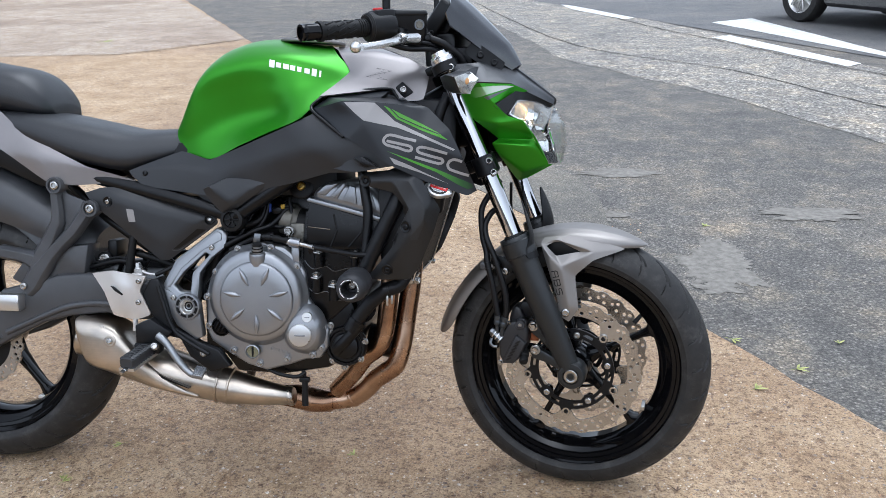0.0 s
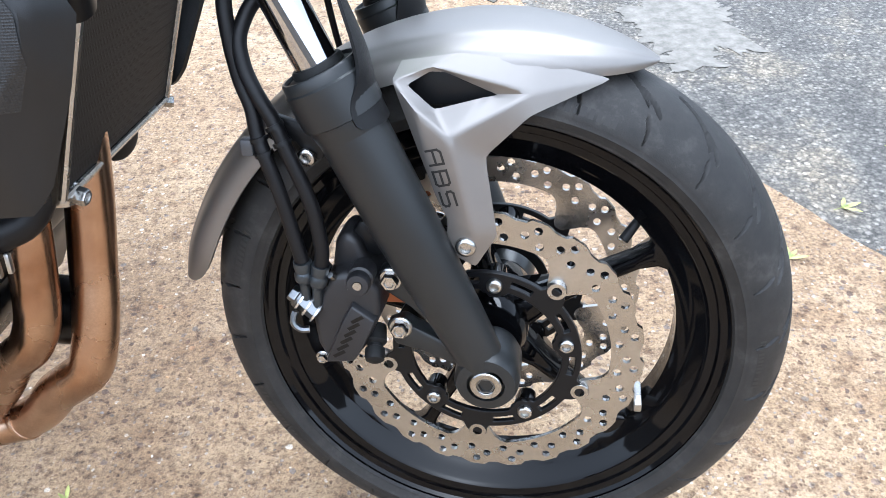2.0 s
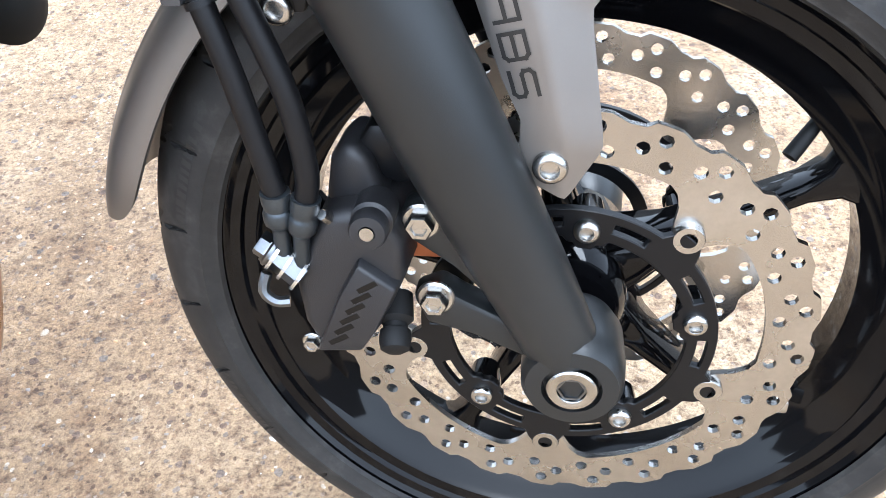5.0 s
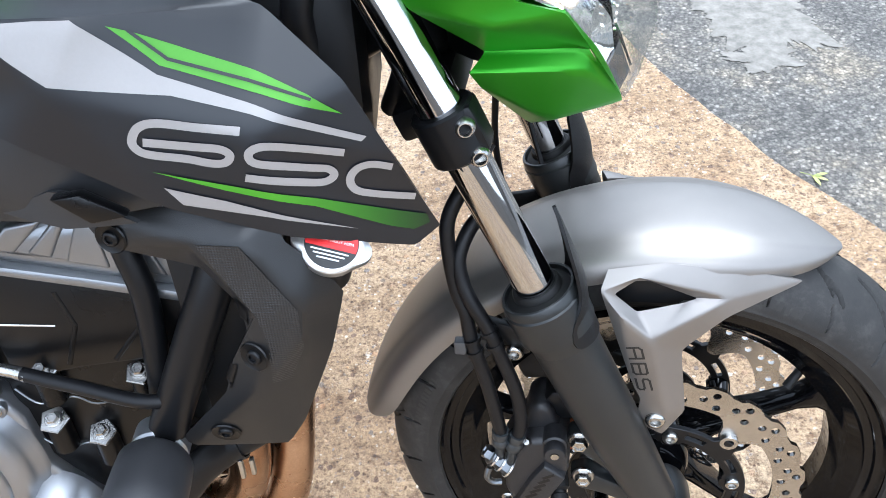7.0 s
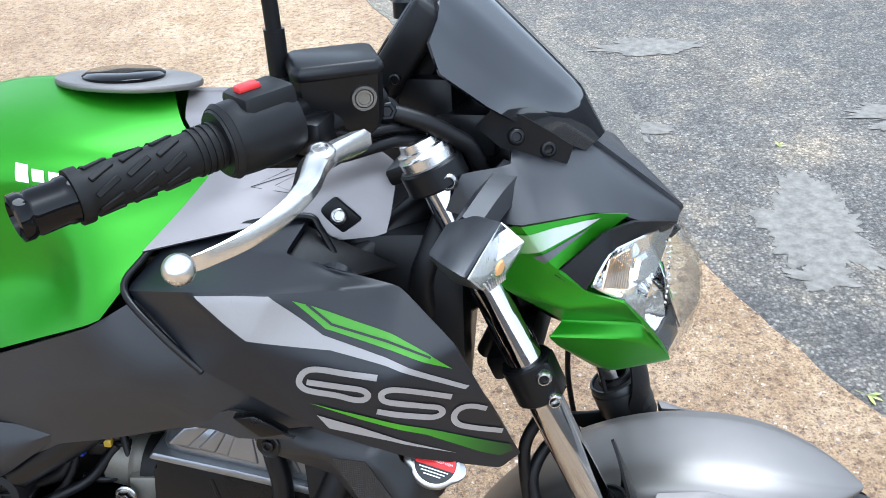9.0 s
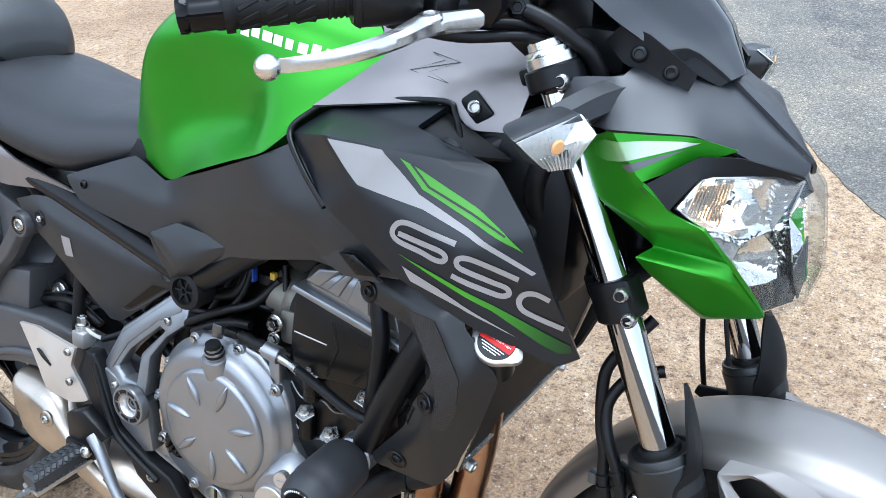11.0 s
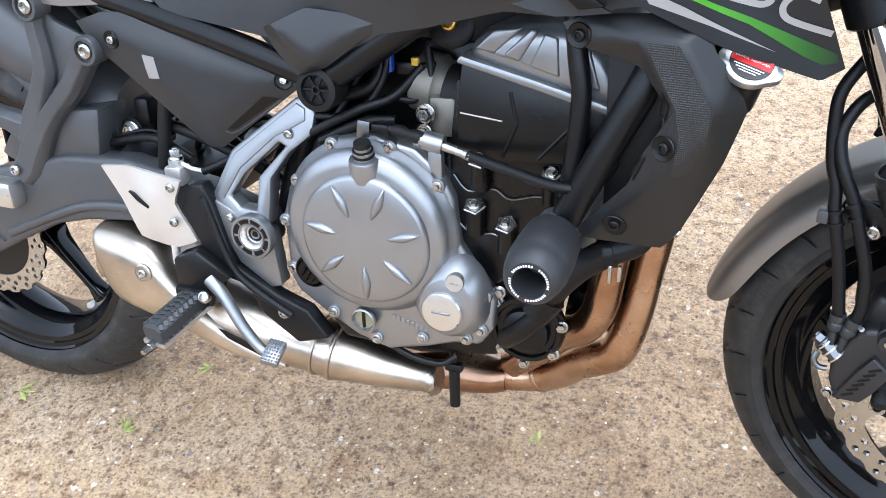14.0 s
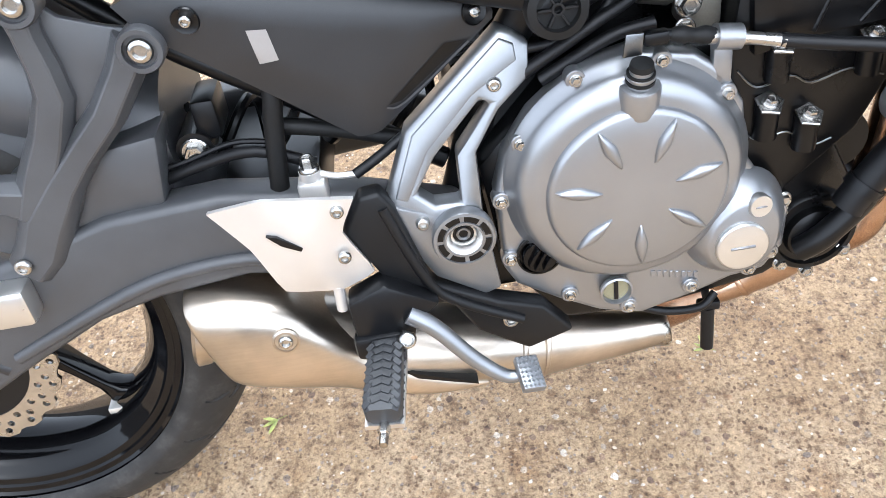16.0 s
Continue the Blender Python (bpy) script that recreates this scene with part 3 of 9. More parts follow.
def lettering(text, size, depth=0.0006):
    """Raised letters from the built-in font, in x and z, facing -y, centred."""
    cu = bpy.data.curves.new("tmp", "FONT")
    cu.body, cu.size, cu.align_x, cu.align_y, cu.extrude = text, size, "CENTER", "CENTER", depth
    ob = new("tmp", cu)
    bpy.context.view_layer.update()
    me = bpy.data.meshes.new_from_object(ob.evaluated_get(bpy.context.evaluated_depsgraph_get()))
    bm = bmesh.new()
    bm.from_mesh(me)
    bpy.data.objects.remove(ob)
    bpy.data.curves.remove(cu)
    bpy.data.meshes.remove(me)
    return moved(bm, Matrix.Rotation(radians(90), 4, "X"))


def stroke(line, w, per=6):
    """The outline of a broad pen stroke along a smooth line in x and z."""
    pts = [Vector((p.x, p.y)) for p in catmull([(x, z, 0) for x, z in line], per)]
    a, b = [], []
    for i, p in enumerate(pts):
        t = (pts[min(i + 1, len(pts) - 1)] - pts[max(i - 1, 0)]).normalized()
        nrm = Vector((-t.y, t.x)) * (w / 2)
        a.append(tuple(p + nrm))
        b.append(tuple(p - nrm))
    return a + b[::-1]


def ribbon(line, w, tree, off=0.0007, per=8):
    """A sticker stroke of width w along a line in x and z, draped on a surface."""
    pts = [Vector((p.x, p.y)) for p in catmull([(x, z, 0) for x, z in line], per)]
    bm = bmesh.new()
    prev = None
    for i, p in enumerate(pts):
        t = (pts[min(i + 1, len(pts) - 1)] - pts[max(i - 1, 0)]).normalized()
        nrm = Vector((-t.y, t.x)) * (w / 2)
        cur = [bm.verts.new((q.x, 0, q.y)) for q in (p + nrm, p, p - nrm)]
        if prev:
            for k in range(2):
                bm.faces.new((prev[k], cur[k], cur[k + 1], prev[k + 1]))
        prev = cur
    return drape(bm, tree, off)

# ---- ground ----
LOW = -0.012  # the asphalt lies a little lower than the concrete


def sheet(outline, z, edge_noise=0.0, step=0.25, seed=0.0):
    """A flat sheet with an uneven outline."""
    pts = []
    for (ax, ay), (bx, by) in zip(outline, outline[1:] + outline[:1]):
        k = max(1, int(math.hypot(bx - ax, by - ay) / step)) if edge_noise else 1
        for i in range(k):
            x, y = ax + (bx - ax) * i / k, ay + (by - ay) * i / k
            dx = noise.noise((x * 3.1 + seed, y * 3.1, 1.0)) + 0.6 * noise.noise((x * 11 + seed, y * 11, 4.0))
            dy = noise.noise((x * 3.1, y * 3.1 + seed, 7.0)) + 0.6 * noise.noise((x * 11, y * 11 + seed, 9.0))
            pts.append((x + dx * edge_noise, y + dy * edge_noise))
    bm = bmesh.new()
    vs = [bm.verts.new((x, y, z)) for x, y in pts]
    bmesh.ops.triangle_fill(bm, edges=[bm.edges.new((a, b)) for a, b in zip(vs, vs[1:] + vs[:1])], use_beauty=True)
    bmesh.ops.recalc_face_normals(bm, faces=bm.faces)
    if sum(f.normal.z for f in bm.faces) < 0:
        bmesh.ops.reverse_faces(bm, faces=bm.faces)
    return bm


def slab(bm, depth):
    """Gives a flat sheet sides that go down by depth."""
    rims = [e for e in bm.edges if len(e.link_faces) == 1]
    res = bmesh.ops.extrude_edge_only(bm, edges=rims)
    for v in res["geom"]:
        if isinstance(v, bmesh.types.BMVert):
            v.co.z -= depth
    return bm


ground = part("ground", sheet([(-500, -500), (500, -500), (500, 500), (-500, 500)], LOW), ASPHALT)
tagged(ground, "old grey asphalt with bare stones, reaching to the horizon", "ground", kind="structure")

# concrete apron on which the motorcycle stands, with a broken edge against the asphalt
EDGE = [(9.0, -9.0), (2.60, -0.20), (2.206, 0.290), (2.05, 0.545), (1.968, 0.670), (1.895, 0.800), (1.815, 0.930), (1.715, 1.130), (1.640, 1.40), (1.56, 1.75), (1.45, 2.25),
        (1.20, 2.75), (0.85, 3.30), (0.55, 3.85), (0.08, 4.32), (-0.117, 4.556), (-2.132, 8.238), (-5.230, 13.986), (-20, 41)]
apron = part("pavement", slab(sheet([*EDGE, (-60, 41), (-60, -60), (40, -60)], 0.0, 0.022, 0.06), 0.03), CONCRETE)
tagged(apron, "worn concrete apron with exposed brown aggregate and a broken edge", "pavement", kind="structure")

far_slab = part("pavement", sheet([(-2.25, 8.44), (-5.3, 13.98), (-20.1, 41), (-60, 41), (-60, 6.9), (-6.5, 7.0), (-4.44, 7.04), (-3.25, 7.2)], 0.003, 0.03, 0.1, 9.0), GREY_CONCRETE)
tagged(far_slab, "pale grey concrete slab beyond a joint", "pavement", kind="structure")

screed = part("pavement", slab(sheet([(1.36, 1.80), (1.52, 1.58), (1.62, 1.70), (1.60, 2.2), (1.513, 2.602), (1.06, 3.18), (0.876, 3.72), (0.5, 4.2), (0.2, 4.25), (0.46, 3.52), (0.70, 2.95), (0.921, 2.494)], 0.003, 0.024, 0.03, 2.0), 0.014), SCREED)
tagged(screed, "smooth grey screed patch along the edge of the concrete", "pavement", kind="structure")

# pale worn strip beside the carriageway, then the smooth carriageway
ROAD_DIR = Vector((0.46, -0.888, 0))
verge = part("verge", sheet([(0.259 - 9.2, 11.29 + 17.8), (0.259, 11.293), (1.498, 6.776), (2.693, 4.780), (3.275, 3.413), (3.275 + 9, 3.413 - 17), (3.64 + 10, 4.476 - 16.5),
                             (4.25, 6.0), (2.55, 10.6), (1.45, 12.7), (1.45 - 9.2, 12.7 + 17.8)], LOW + 0.003, 0.05, 0.3, 3.0), VERGE)
tagged(verge, "pale worn asphalt strip beside the road", "road edge", kind="structure")
road = part("road", sheet([(1.75 - 92, 12.1 + 178), (1.75, 12.1), (3.17, 9.15), (4.50, 6.55), (4.50 + 92, 6.55 - 178), (4.5 + 98, 6.55 - 172), (11, 12), (1.75 - 84, 12.1 + 184)], LOW + 0.006), ROAD)
tagged(road, "smooth grey asphalt road", "road", kind="structure")


def line(outline, name):
    return tagged(part(name, slab(sheet(outline, LOW + 0.010, 0.012, 0.12, 5.0), 0.003), LINE_PAINT), "worn white painted road line", "road marking", "road markings", kind="structure")


line([(1.52, 12.6), (1.66, 11.82), (2.33, 10.31), (2.47, 10.50), (1.72, 12.3)], "road_line_a")
line([(3.12, 8.33), (3.931, 6.26), (4.098, 6.416), (3.36, 8.52)], "road_line_b")
line([(3.374, 9.863), (4.452, 6.854), (4.56, 7.0), (3.96, 10.285)], "road_line_c")

# long cracks
def crack(pts, w, z, name):
    bm = bmesh.new()
    line3 = catmull([(x, y, 0) for x, y in pts], 24)
    prev = None
    for i, p in enumerate(line3):
        j = 0.02 * noise.noise((p.x * 5, p.y * 5, 2.0)) + 0.012 * noise.noise((p.x * 21, p.y * 21, 2.0))
        hw = w * (0.5 + 0.5 * abs(noise.noise((p.x * 4, p.y * 4, 8.0))))
        cur = [bm.verts.new((p.x + j - hw, p.y + j, z)), bm.verts.new((p.x + j + hw, p.y + j, z))]
        if prev:
            bm.faces.new((prev[0], prev[1], cur[1], cur[0]))
        prev = cur
    return tagged(part(name, bm, CRACK), "dark crack with dirt in the paving", "crack", "cracks in the paving", kind="structure")


CRACK = surface("dirt_filled_crack", (0.045, 0.038, 0.03), 0.9, grain=200, relief=0.3)
crack([(-6.5, 7.0), (-4.491, 7.062), (-3.255, 7.142), (-2.28, 8.3)], 0.020, 0.007, "crack_a")
crack([(-3.4, 3.9), (-1.945, 4.229), (-1.384, 4.549), (-0.4, 4.8)], 0.006, 0.004, "crack_b")
crack([(0.10, 13.2), (1.518, 8.03), (2.939, 6.066), (3.639, 4.476), (5.2, 1.6)], 0.014, LOW + 0.007, "crack_c")
crack([(1.8, 11.9), (2.6, 9.4), (3.1, 8.2), (3.9, 6.2), (5.3, 3.4)], 0.016, LOW + 0.0095, "crack_d")

# cement splashes on the asphalt, thin and broken at the edges
for k, (x, y, sx, sy) in enumerate([(2.02, 1.46, 0.15, 0.22), (1.96, 1.22, 0.08, 0.05), (1.50, 2.05, 0.16, 0.12), (1.36, 2.2, 0.10, 0.10), (1.72, 2.75, 0.16, 0.10), (2.5, 2.1, 0.2, 0.10), (2.75, 1.4, 0.12, 0.08), (2.62, 0.72, 0.10, 0.07)]):
    ring = []
    for i in range(150):
        a = 2 * math.pi * i / 150
        r = 1 + 0.55 * noise.noise((math.cos(a) * 1.6 + k * 5, math.sin(a) * 1.6, k)) + 0.35 * noise.noise((math.cos(a) * 5, math.sin(a) * 5 + k, 3.0)) + 0.22 * noise.noise((math.cos(a) * 17, math.sin(a) * 17 + k, 6.0))
        ring.append((x + sx * r * math.cos(a), y + sy * r * math.sin(a)))
    tagged(part("cement_patch", sheet(ring, LOW + 0.0016 + 0.0004 * k), CEMENT), "thin pale cement splash on the asphalt", "stain", "cement splashes", kind="structure")

# pebbles set in the worn concrete and crumbs along its edge
def pebbles(count, area, size, seed):
    rnd = random.Random(seed)
    base = bmesh.new()
    bmesh.ops.create_icosphere(base, subdivisions=1, radius=1.0)
    base.verts.index_update()
    bv, bf = [v.co.copy() for v in base.verts], [[v.index for v in f.verts] for f in base.faces]
    base.free()
    verts, faces = [], []
    for _ in range(count):
        x, y, z = area(rnd)
        r = size * rnd.uniform(0.3, 1.0) ** 2.2 * (1.5 if rnd.random() < 0.06 else 1.0)
        m = Matrix.Translation((x, y, z - 0.25 * r)) @ Euler((rnd.uniform(-0.3, 0.3), rnd.uniform(-0.3, 0.3), rnd.uniform(0, 6.3))).to_matrix().to_4x4() @ Matrix.Diagonal((r, r * rnd.uniform(0.6, 1), r * 0.45, 1))
        o = len(verts)
        verts += [m @ (c * rnd.uniform(0.85, 1.1)) for c in bv]
        faces += [[i + o for i in f] for f in bf]
    me = bpy.data.meshes.new("pebbles")
    me.from_pydata(verts, [], faces)
    me.polygons.foreach_set("use_smooth", [True] * len(faces))
    me.materials.append(PEBBLE)
    return new("pebbles", me)


def near_bike(rnd):
    while True:
        x, y = rnd.uniform(-0.6, 2.1), rnd.uniform(-0.9, 1.9)
        if x < 1.75 or y < 0.5:
            return x, y, 0.0


tagged(pebbles(6500, near_bike, 0.0048, 4), "small mixed pebbles showing in the concrete", "gravel", kind="stuff")


def fallen_leaf(x, y, z, turn, size, material, label):
    """A small compound leaf: a stalk with curled leaflets."""
    rnd = random.Random(int(x * 1000) + int(y * 77))
    bm = bmesh.new()
    for k in range(3):
        a = (k - 1) * 0.75 + rnd.uniform(-0.15, 0.15)
        ln = size * rnd.uniform(0.6, 1.0)
        ring = []
        for i, (u, w) in enumerate(((0, 0.05), (0.25, 0.10), (0.55, 0.13), (0.85, 0.07), (1.0, 0.0))):
            lift = 0.004 + 0.06 * ln * math.sin(u * 2.4)
            ring.append([(ln * u, s * w * ln, lift - abs(s) * 0.03 * ln) for s in (-1, 0, 1)])
        rot = Matrix.Rotation(a, 4, "Z")
        vs = [[bm.verts.new(rot @ Vector(p)) for p in r] for r in ring]
        for p, q in zip(vs, vs[1:]):
            for j in range(2):
                bm.faces.new((p[j], p[j + 1], q[j + 1], q[j]))
    ob = part("fallen_leaf", joined(bm, tube([(-size * 0.5, 0.0, 0.004), (0, 0, 0.004), (size * 0.3, 0, 0.007)], size * 0.018, 5, 2)), material, None, m=pose(x, y, z, 0, 0, turn))
    return tagged(ob, label, "leaf", "fallen leaves")


for x, y, turn, size in ((1.930, 0.472, 40, 0.035), (1.338, 0.489, 200, 0.022), (0.202, -0.111, 60, 0.030), (-0.047, -0.085, 10, 0.036), (-0.09, -0.10, 190, 0.03), (0.875, 0.060, 150, 0.028), (0.268, 0.057, 200, 0.028), (0.193, -0.10, 100, 0.02), (-3.938, 8.236, 20, 0.16)):
    fallen_leaf(x, y, 0.001, turn, size, LEAF_GREEN, "small green leaf lying on the concrete")
for x, y, turn, size in ((1.929, 0.804, 330, 0.050), (2.08, 0.62, 20, 0.04), (2.02, 1.9, 60, 0.04), (2.25, 0.80, 90, 0.03)):
    fallen_leaf(x, y, LOW + 0.001, turn, size, LEAF_GREEN, "small pale green leaf lying on the asphalt")
for x, y, turn, size in ((1.45, 0.62, 30, 0.018), (1.12, 0.30, 210, 0.016), (1.65, -0.02, 80, 0.02), (0.55, -0.22, 10, 0.018)):
    fallen_leaf(x, y, 0.001, turn, size, LEAF_BROWN, "tiny dead brown leaf on the concrete")

# ---- the motorcycle: x forwards from the rear axle, right side at -y ----
bike = tagged(new("motorcycle"), "green and black naked sports motorcycle leaning on its side stand", "motorcycle")
bike.matrix_basis = pose(0, 0, 0.0020, -13.40, 0, 0)
STEM = Matrix.Translation((1.51, 0, 0))
STEER = STEM @ Matrix.Rotation(radians(-11.56), 4, Vector((-0.4067, 0, 0.9135))) @ STEM.inverted()
FW = Vector((1.415, 0, 0.298))   # front wheel's centre
RAKE = Vector((-0.3907, 0, 0.9205))


def fork_point(z, y=0.0):
    """The fork leg's axis at a height."""
    return Vector((1.421 + (z - 0.299) * RAKE.x / RAKE.z, y, z))


def wheel_part(name, bm, mat, parent=None, label=""):
    return part(name, bm, mat, parent or bike, label, None if parent else STEER)


def tyre(center, radius, half, bead, repeats, drop, steps=1000, count=93):
    """A tyre with a round crown, curved tread grooves and rings moulded on the sidewall."""
    prof = []
    edge = radius - (1 - math.cos(radians(80))) * drop
    for i in range(count):
        u = -1 + 2 * i / (count - 1)
        a = abs(u)
        if a < 0.86:  # round crown
            t = a / 0.86 * radians(80)
            y, rr = half * math.sin(t) / math.sin(radians(80)) * 0.985, radius - (1 - math.cos(t)) * drop
        else:  # sidewall down to the bead
            t = (a - 0.86) / 0.14
            step = 0.0009 * (0.22 < t < 0.32) + 0.0012 * (0.80 < t < 0.92)
            y, rr = half * (0.985 + 0.03 * math.sin(t * math.pi * 0.5) - 0.14 * t * t) + step, edge + (bead - edge) * t
        prof.append((rr, math.copysign(y, u)))
    # grooves: where they start and end across the crown, how long they are, where they begin, half their width
    cuts = ((0.16, 0.66, 0.66, 0.00, 0.0012), (0.46, 0.72, 0.40, 0.46, 0.0011), (0.78, 0.955, 0.13, 0.70, 0.0011))
    bm = bmesh.new()
    rings = []
    for s in range(steps):
        th = 2 * math.pi * s / steps
        ring = []
        for r, y in prof:
            d, q = 0.0, abs(y) / half
            if q < 0.97 and r > edge - 0.001:
                ph = -th * repeats / (2 * math.pi) + (0.5 if y > 0 else 0.0)
                for lo, hi, length, at, wide in cuts:
                    for turn in (0, 1):
                        w = ((ph - at) % 1.0 + turn) / length
                        if 0 < w < 1:
                            bend = lo + (hi - lo) * w ** 1.5
                            taper = min(1, w * 9, (1 - w) * 6)
                            d = max(d, min(1.0, max(0.0, (wide * taper + 0.0013 - abs(q - bend) * half * 0.9) / 0.0013)))
            rr = r - 0.0072 * d
            ring.append(bm.verts.new((center.x + rr * math.cos(th), center.y + y, center.z + rr * math.sin(th))))
        rings.append(ring)
    for a, b in zip(rings, rings[1:] + rings[:1]):
        for k in range(len(prof) - 1):
            bm.faces.new((a[k], a[k + 1], b[k + 1], b[k]))
    bmesh.ops.recalc_face_normals(bm, faces=bm.faces)
    return bm


def wheel_barrel(center, half, lip=0.2375):
    """The barrel of a cast wheel."""
    face = [(0.000, 0.000), (-0.003, 0.0005), (-0.006, 0.004), (-0.0125, 0.0052), (-0.0145, 0.0085), (-0.022, 0.0100), (-0.0255, 0.0150), (-0.034, 0.0190), (-0.040, 0.0270)]
    bed = [(0.003, 0.003), (-0.002, 0.008), (-0.020, 0.012), (-0.034, 0.024)]
    inner = [(lip + r, half - d) for r, d in face] + [(lip - 0.052, half * 0.30)]
    outer = [(lip + r, half - d) for r, d in bed] + [(lip - 0.046, half * 0.25)]
    prof = [(r, -h) for r, h in inner] + inner[::-1] + outer + [(r, -h) for r, h in outer[::-1]]
    return lathe(prof, center, (0, -1, 0), 96, closed=True)


def wheel_spokes(center, turn, parent, m):
    """Hub and five tapered spokes, flared at the barrel."""
    part("hub", lathe([(0.0, -0.055), (0.033, -0.055), (0.038, -0.045), (0.040, 0.0), (0.038, 0.045), (0.033, 0.055), (0, 0.055)], center, (0, -1, 0), 32), GLOSS_BLACK, parent)
    for k in range(5):
        a = radians(turn + 72 * k)
        rings = []
        for r, w, d in ((0.032, 0.018, 0.026), (0.070, 0.0095, 0.019), (0.120, 0.0066, 0.015), (0.160, 0.0070, 0.013), (0.178, 0.011, 0.014), (0.192, 0.024, 0.017)):
            rings.append([(r, -d, -w), (r, -d * 1.12, 0), (r, -d, w), (r, d, w), (r, d * 1.12, 0), (r, d, -w)])
        part("spoke", moved(soften(loft(rings), 0.003, 2, 50), Matrix.Translation(center) @ Matrix.Rotation(-a, 4, "Y")), GLOSS_BLACK, parent)


def polar(r, a):
    return (r * math.cos(a), r * math.sin(a))


def at_wheel(outline, c):
    return [(c.x + x, c.z + z) for x, z in outline]


def brake_disc(c, y, R, inner, petals, tabs, turn, thick=0.0045):
    """A wavy drilled disc with lugs for the floating buttons."""
    out, n = [], petals * 8
    for k in range(n):
        a = 2 * math.pi * k / n
        ph = (a * petals / (2 * math.pi)) % 1.0
        dip = 1.0 if ph < 0.36 else 0.0
        if 0.30 < ph < 0.42 or ph > 0.94:
            dip = 0.5
        out.append(polar(R - 0.0040 * dip, a))
    ins, n = [], 120
    for k in range(n):
        a = 2 * math.pi * k / n
        near = min(abs((a - radians(turn) - 2 * math.pi * j / tabs + math.pi) % (2 * math.pi) - math.pi) for j in range(tabs)) if tabs else 9
        ins.append(polar(inner - (0.026 if near < 0.085 else 0.021 if near < 0.12 else 0.010 if near < 0.19 else 0.003 if near < 0.24 else 0.0), a))
    holes = []
    for k in range(petals):
        a0 = 2 * math.pi * (k + 0.65) / petals
        for dr, da in ((-0.0085, 0.0), (-0.0165, 0.075), (-0.0235, -0.05)):
            hx, hz = polar(R + dr, a0 + da * 24 / petals)
            holes.append([(hx + 0.0043 * math.cos(-t * math.pi / 4), hz + 0.0043 * math.sin(-t * math.pi / 4)) for t in range(8)])
    return plate(at_wheel(out, c), y, y + thick, 0.0, [at_wheel(ins[::-1], c)] + [at_wheel(h, c) for h in holes])


def disc_carrier(c, y, turn, scale=1.0):
    """The black carrier ring between hub bolts and disc buttons, with slots."""
    out, ins, holes = [], [], []
    for k in range(150):
        a = 2 * math.pi * k / 150
        nb = min(abs((a - radians(turn + 36) - 2 * math.pi * j / 5 + math.pi) % (2 * math.pi) - math.pi) for j in range(5))
        nh = min(abs((a - radians(turn) - 2 * math.pi * j / 5 + math.pi) % (2 * math.pi) - math.pi) for j in range(5))
        out.append(polar((0.0935 + (0.010 if nb < 0.09 else 0.006 if nb < 0.14 else 0)) * scale, a))
        ins.append(polar((0.0745 - (0.008 if nh < 0.10 else 0.004 if nh < 0.16 else 0)) * scale, a))
    for j in range(5):
        for off in (10, 47):
            arc = [radians(turn + 72 * j + off + t * 2.1) for t in range(8)]
            holes.append([polar(0.0875 * scale, a) for a in arc] + [polar(0.0815 * scale, a) for a in arc[::-1]])
    return plate(at_wheel(out, c), y, y + 0.006, 0.0007, [at_wheel(ins[::-1], c)] + [at_wheel(h[::-1], c) for h in holes], 1)


front_wheel = wheel_part("front_wheel", wheel_barrel(FW, 0.050), GLOSS_BLACK, None, "gloss black cast five-spoke wheel")
wheel_spokes(FW, 99, front_wheel, None)
wheel_part("tyre", tyre(FW, 0.2965, 0.0590, 0.2350, 26, 0.0535, 1500, 121), TYRE, front_wheel, "dusty black sports tyre with slanted grooves")
def sidewall_marks(tree, groups, seed):
    """Raised bars along the tyre wall in place of its small print: (first angle, count, radius, height)."""
    rnd, bm = random.Random(seed), bmesh.new()
    for first, count, radius, height in groups:
        a = radians(first)
        for _ in range(count):
            w, h = height * rnd.uniform(0.32, 0.62), height * rnd.uniform(0.82, 1.0)
            quad = [polar(radius + dr, a + da / radius) for dr, da in ((0, 0), (h, 0), (h, w), (0, w))]
            bm.faces.new([bm.verts.new((FW.x + x, 0, FW.z + z)) for x, z in quad])
            a += (w + height * (0.30 if rnd.random() < 0.85 else 0.9)) / radius
    drape(bm, tree, 0.0006)
    return bm


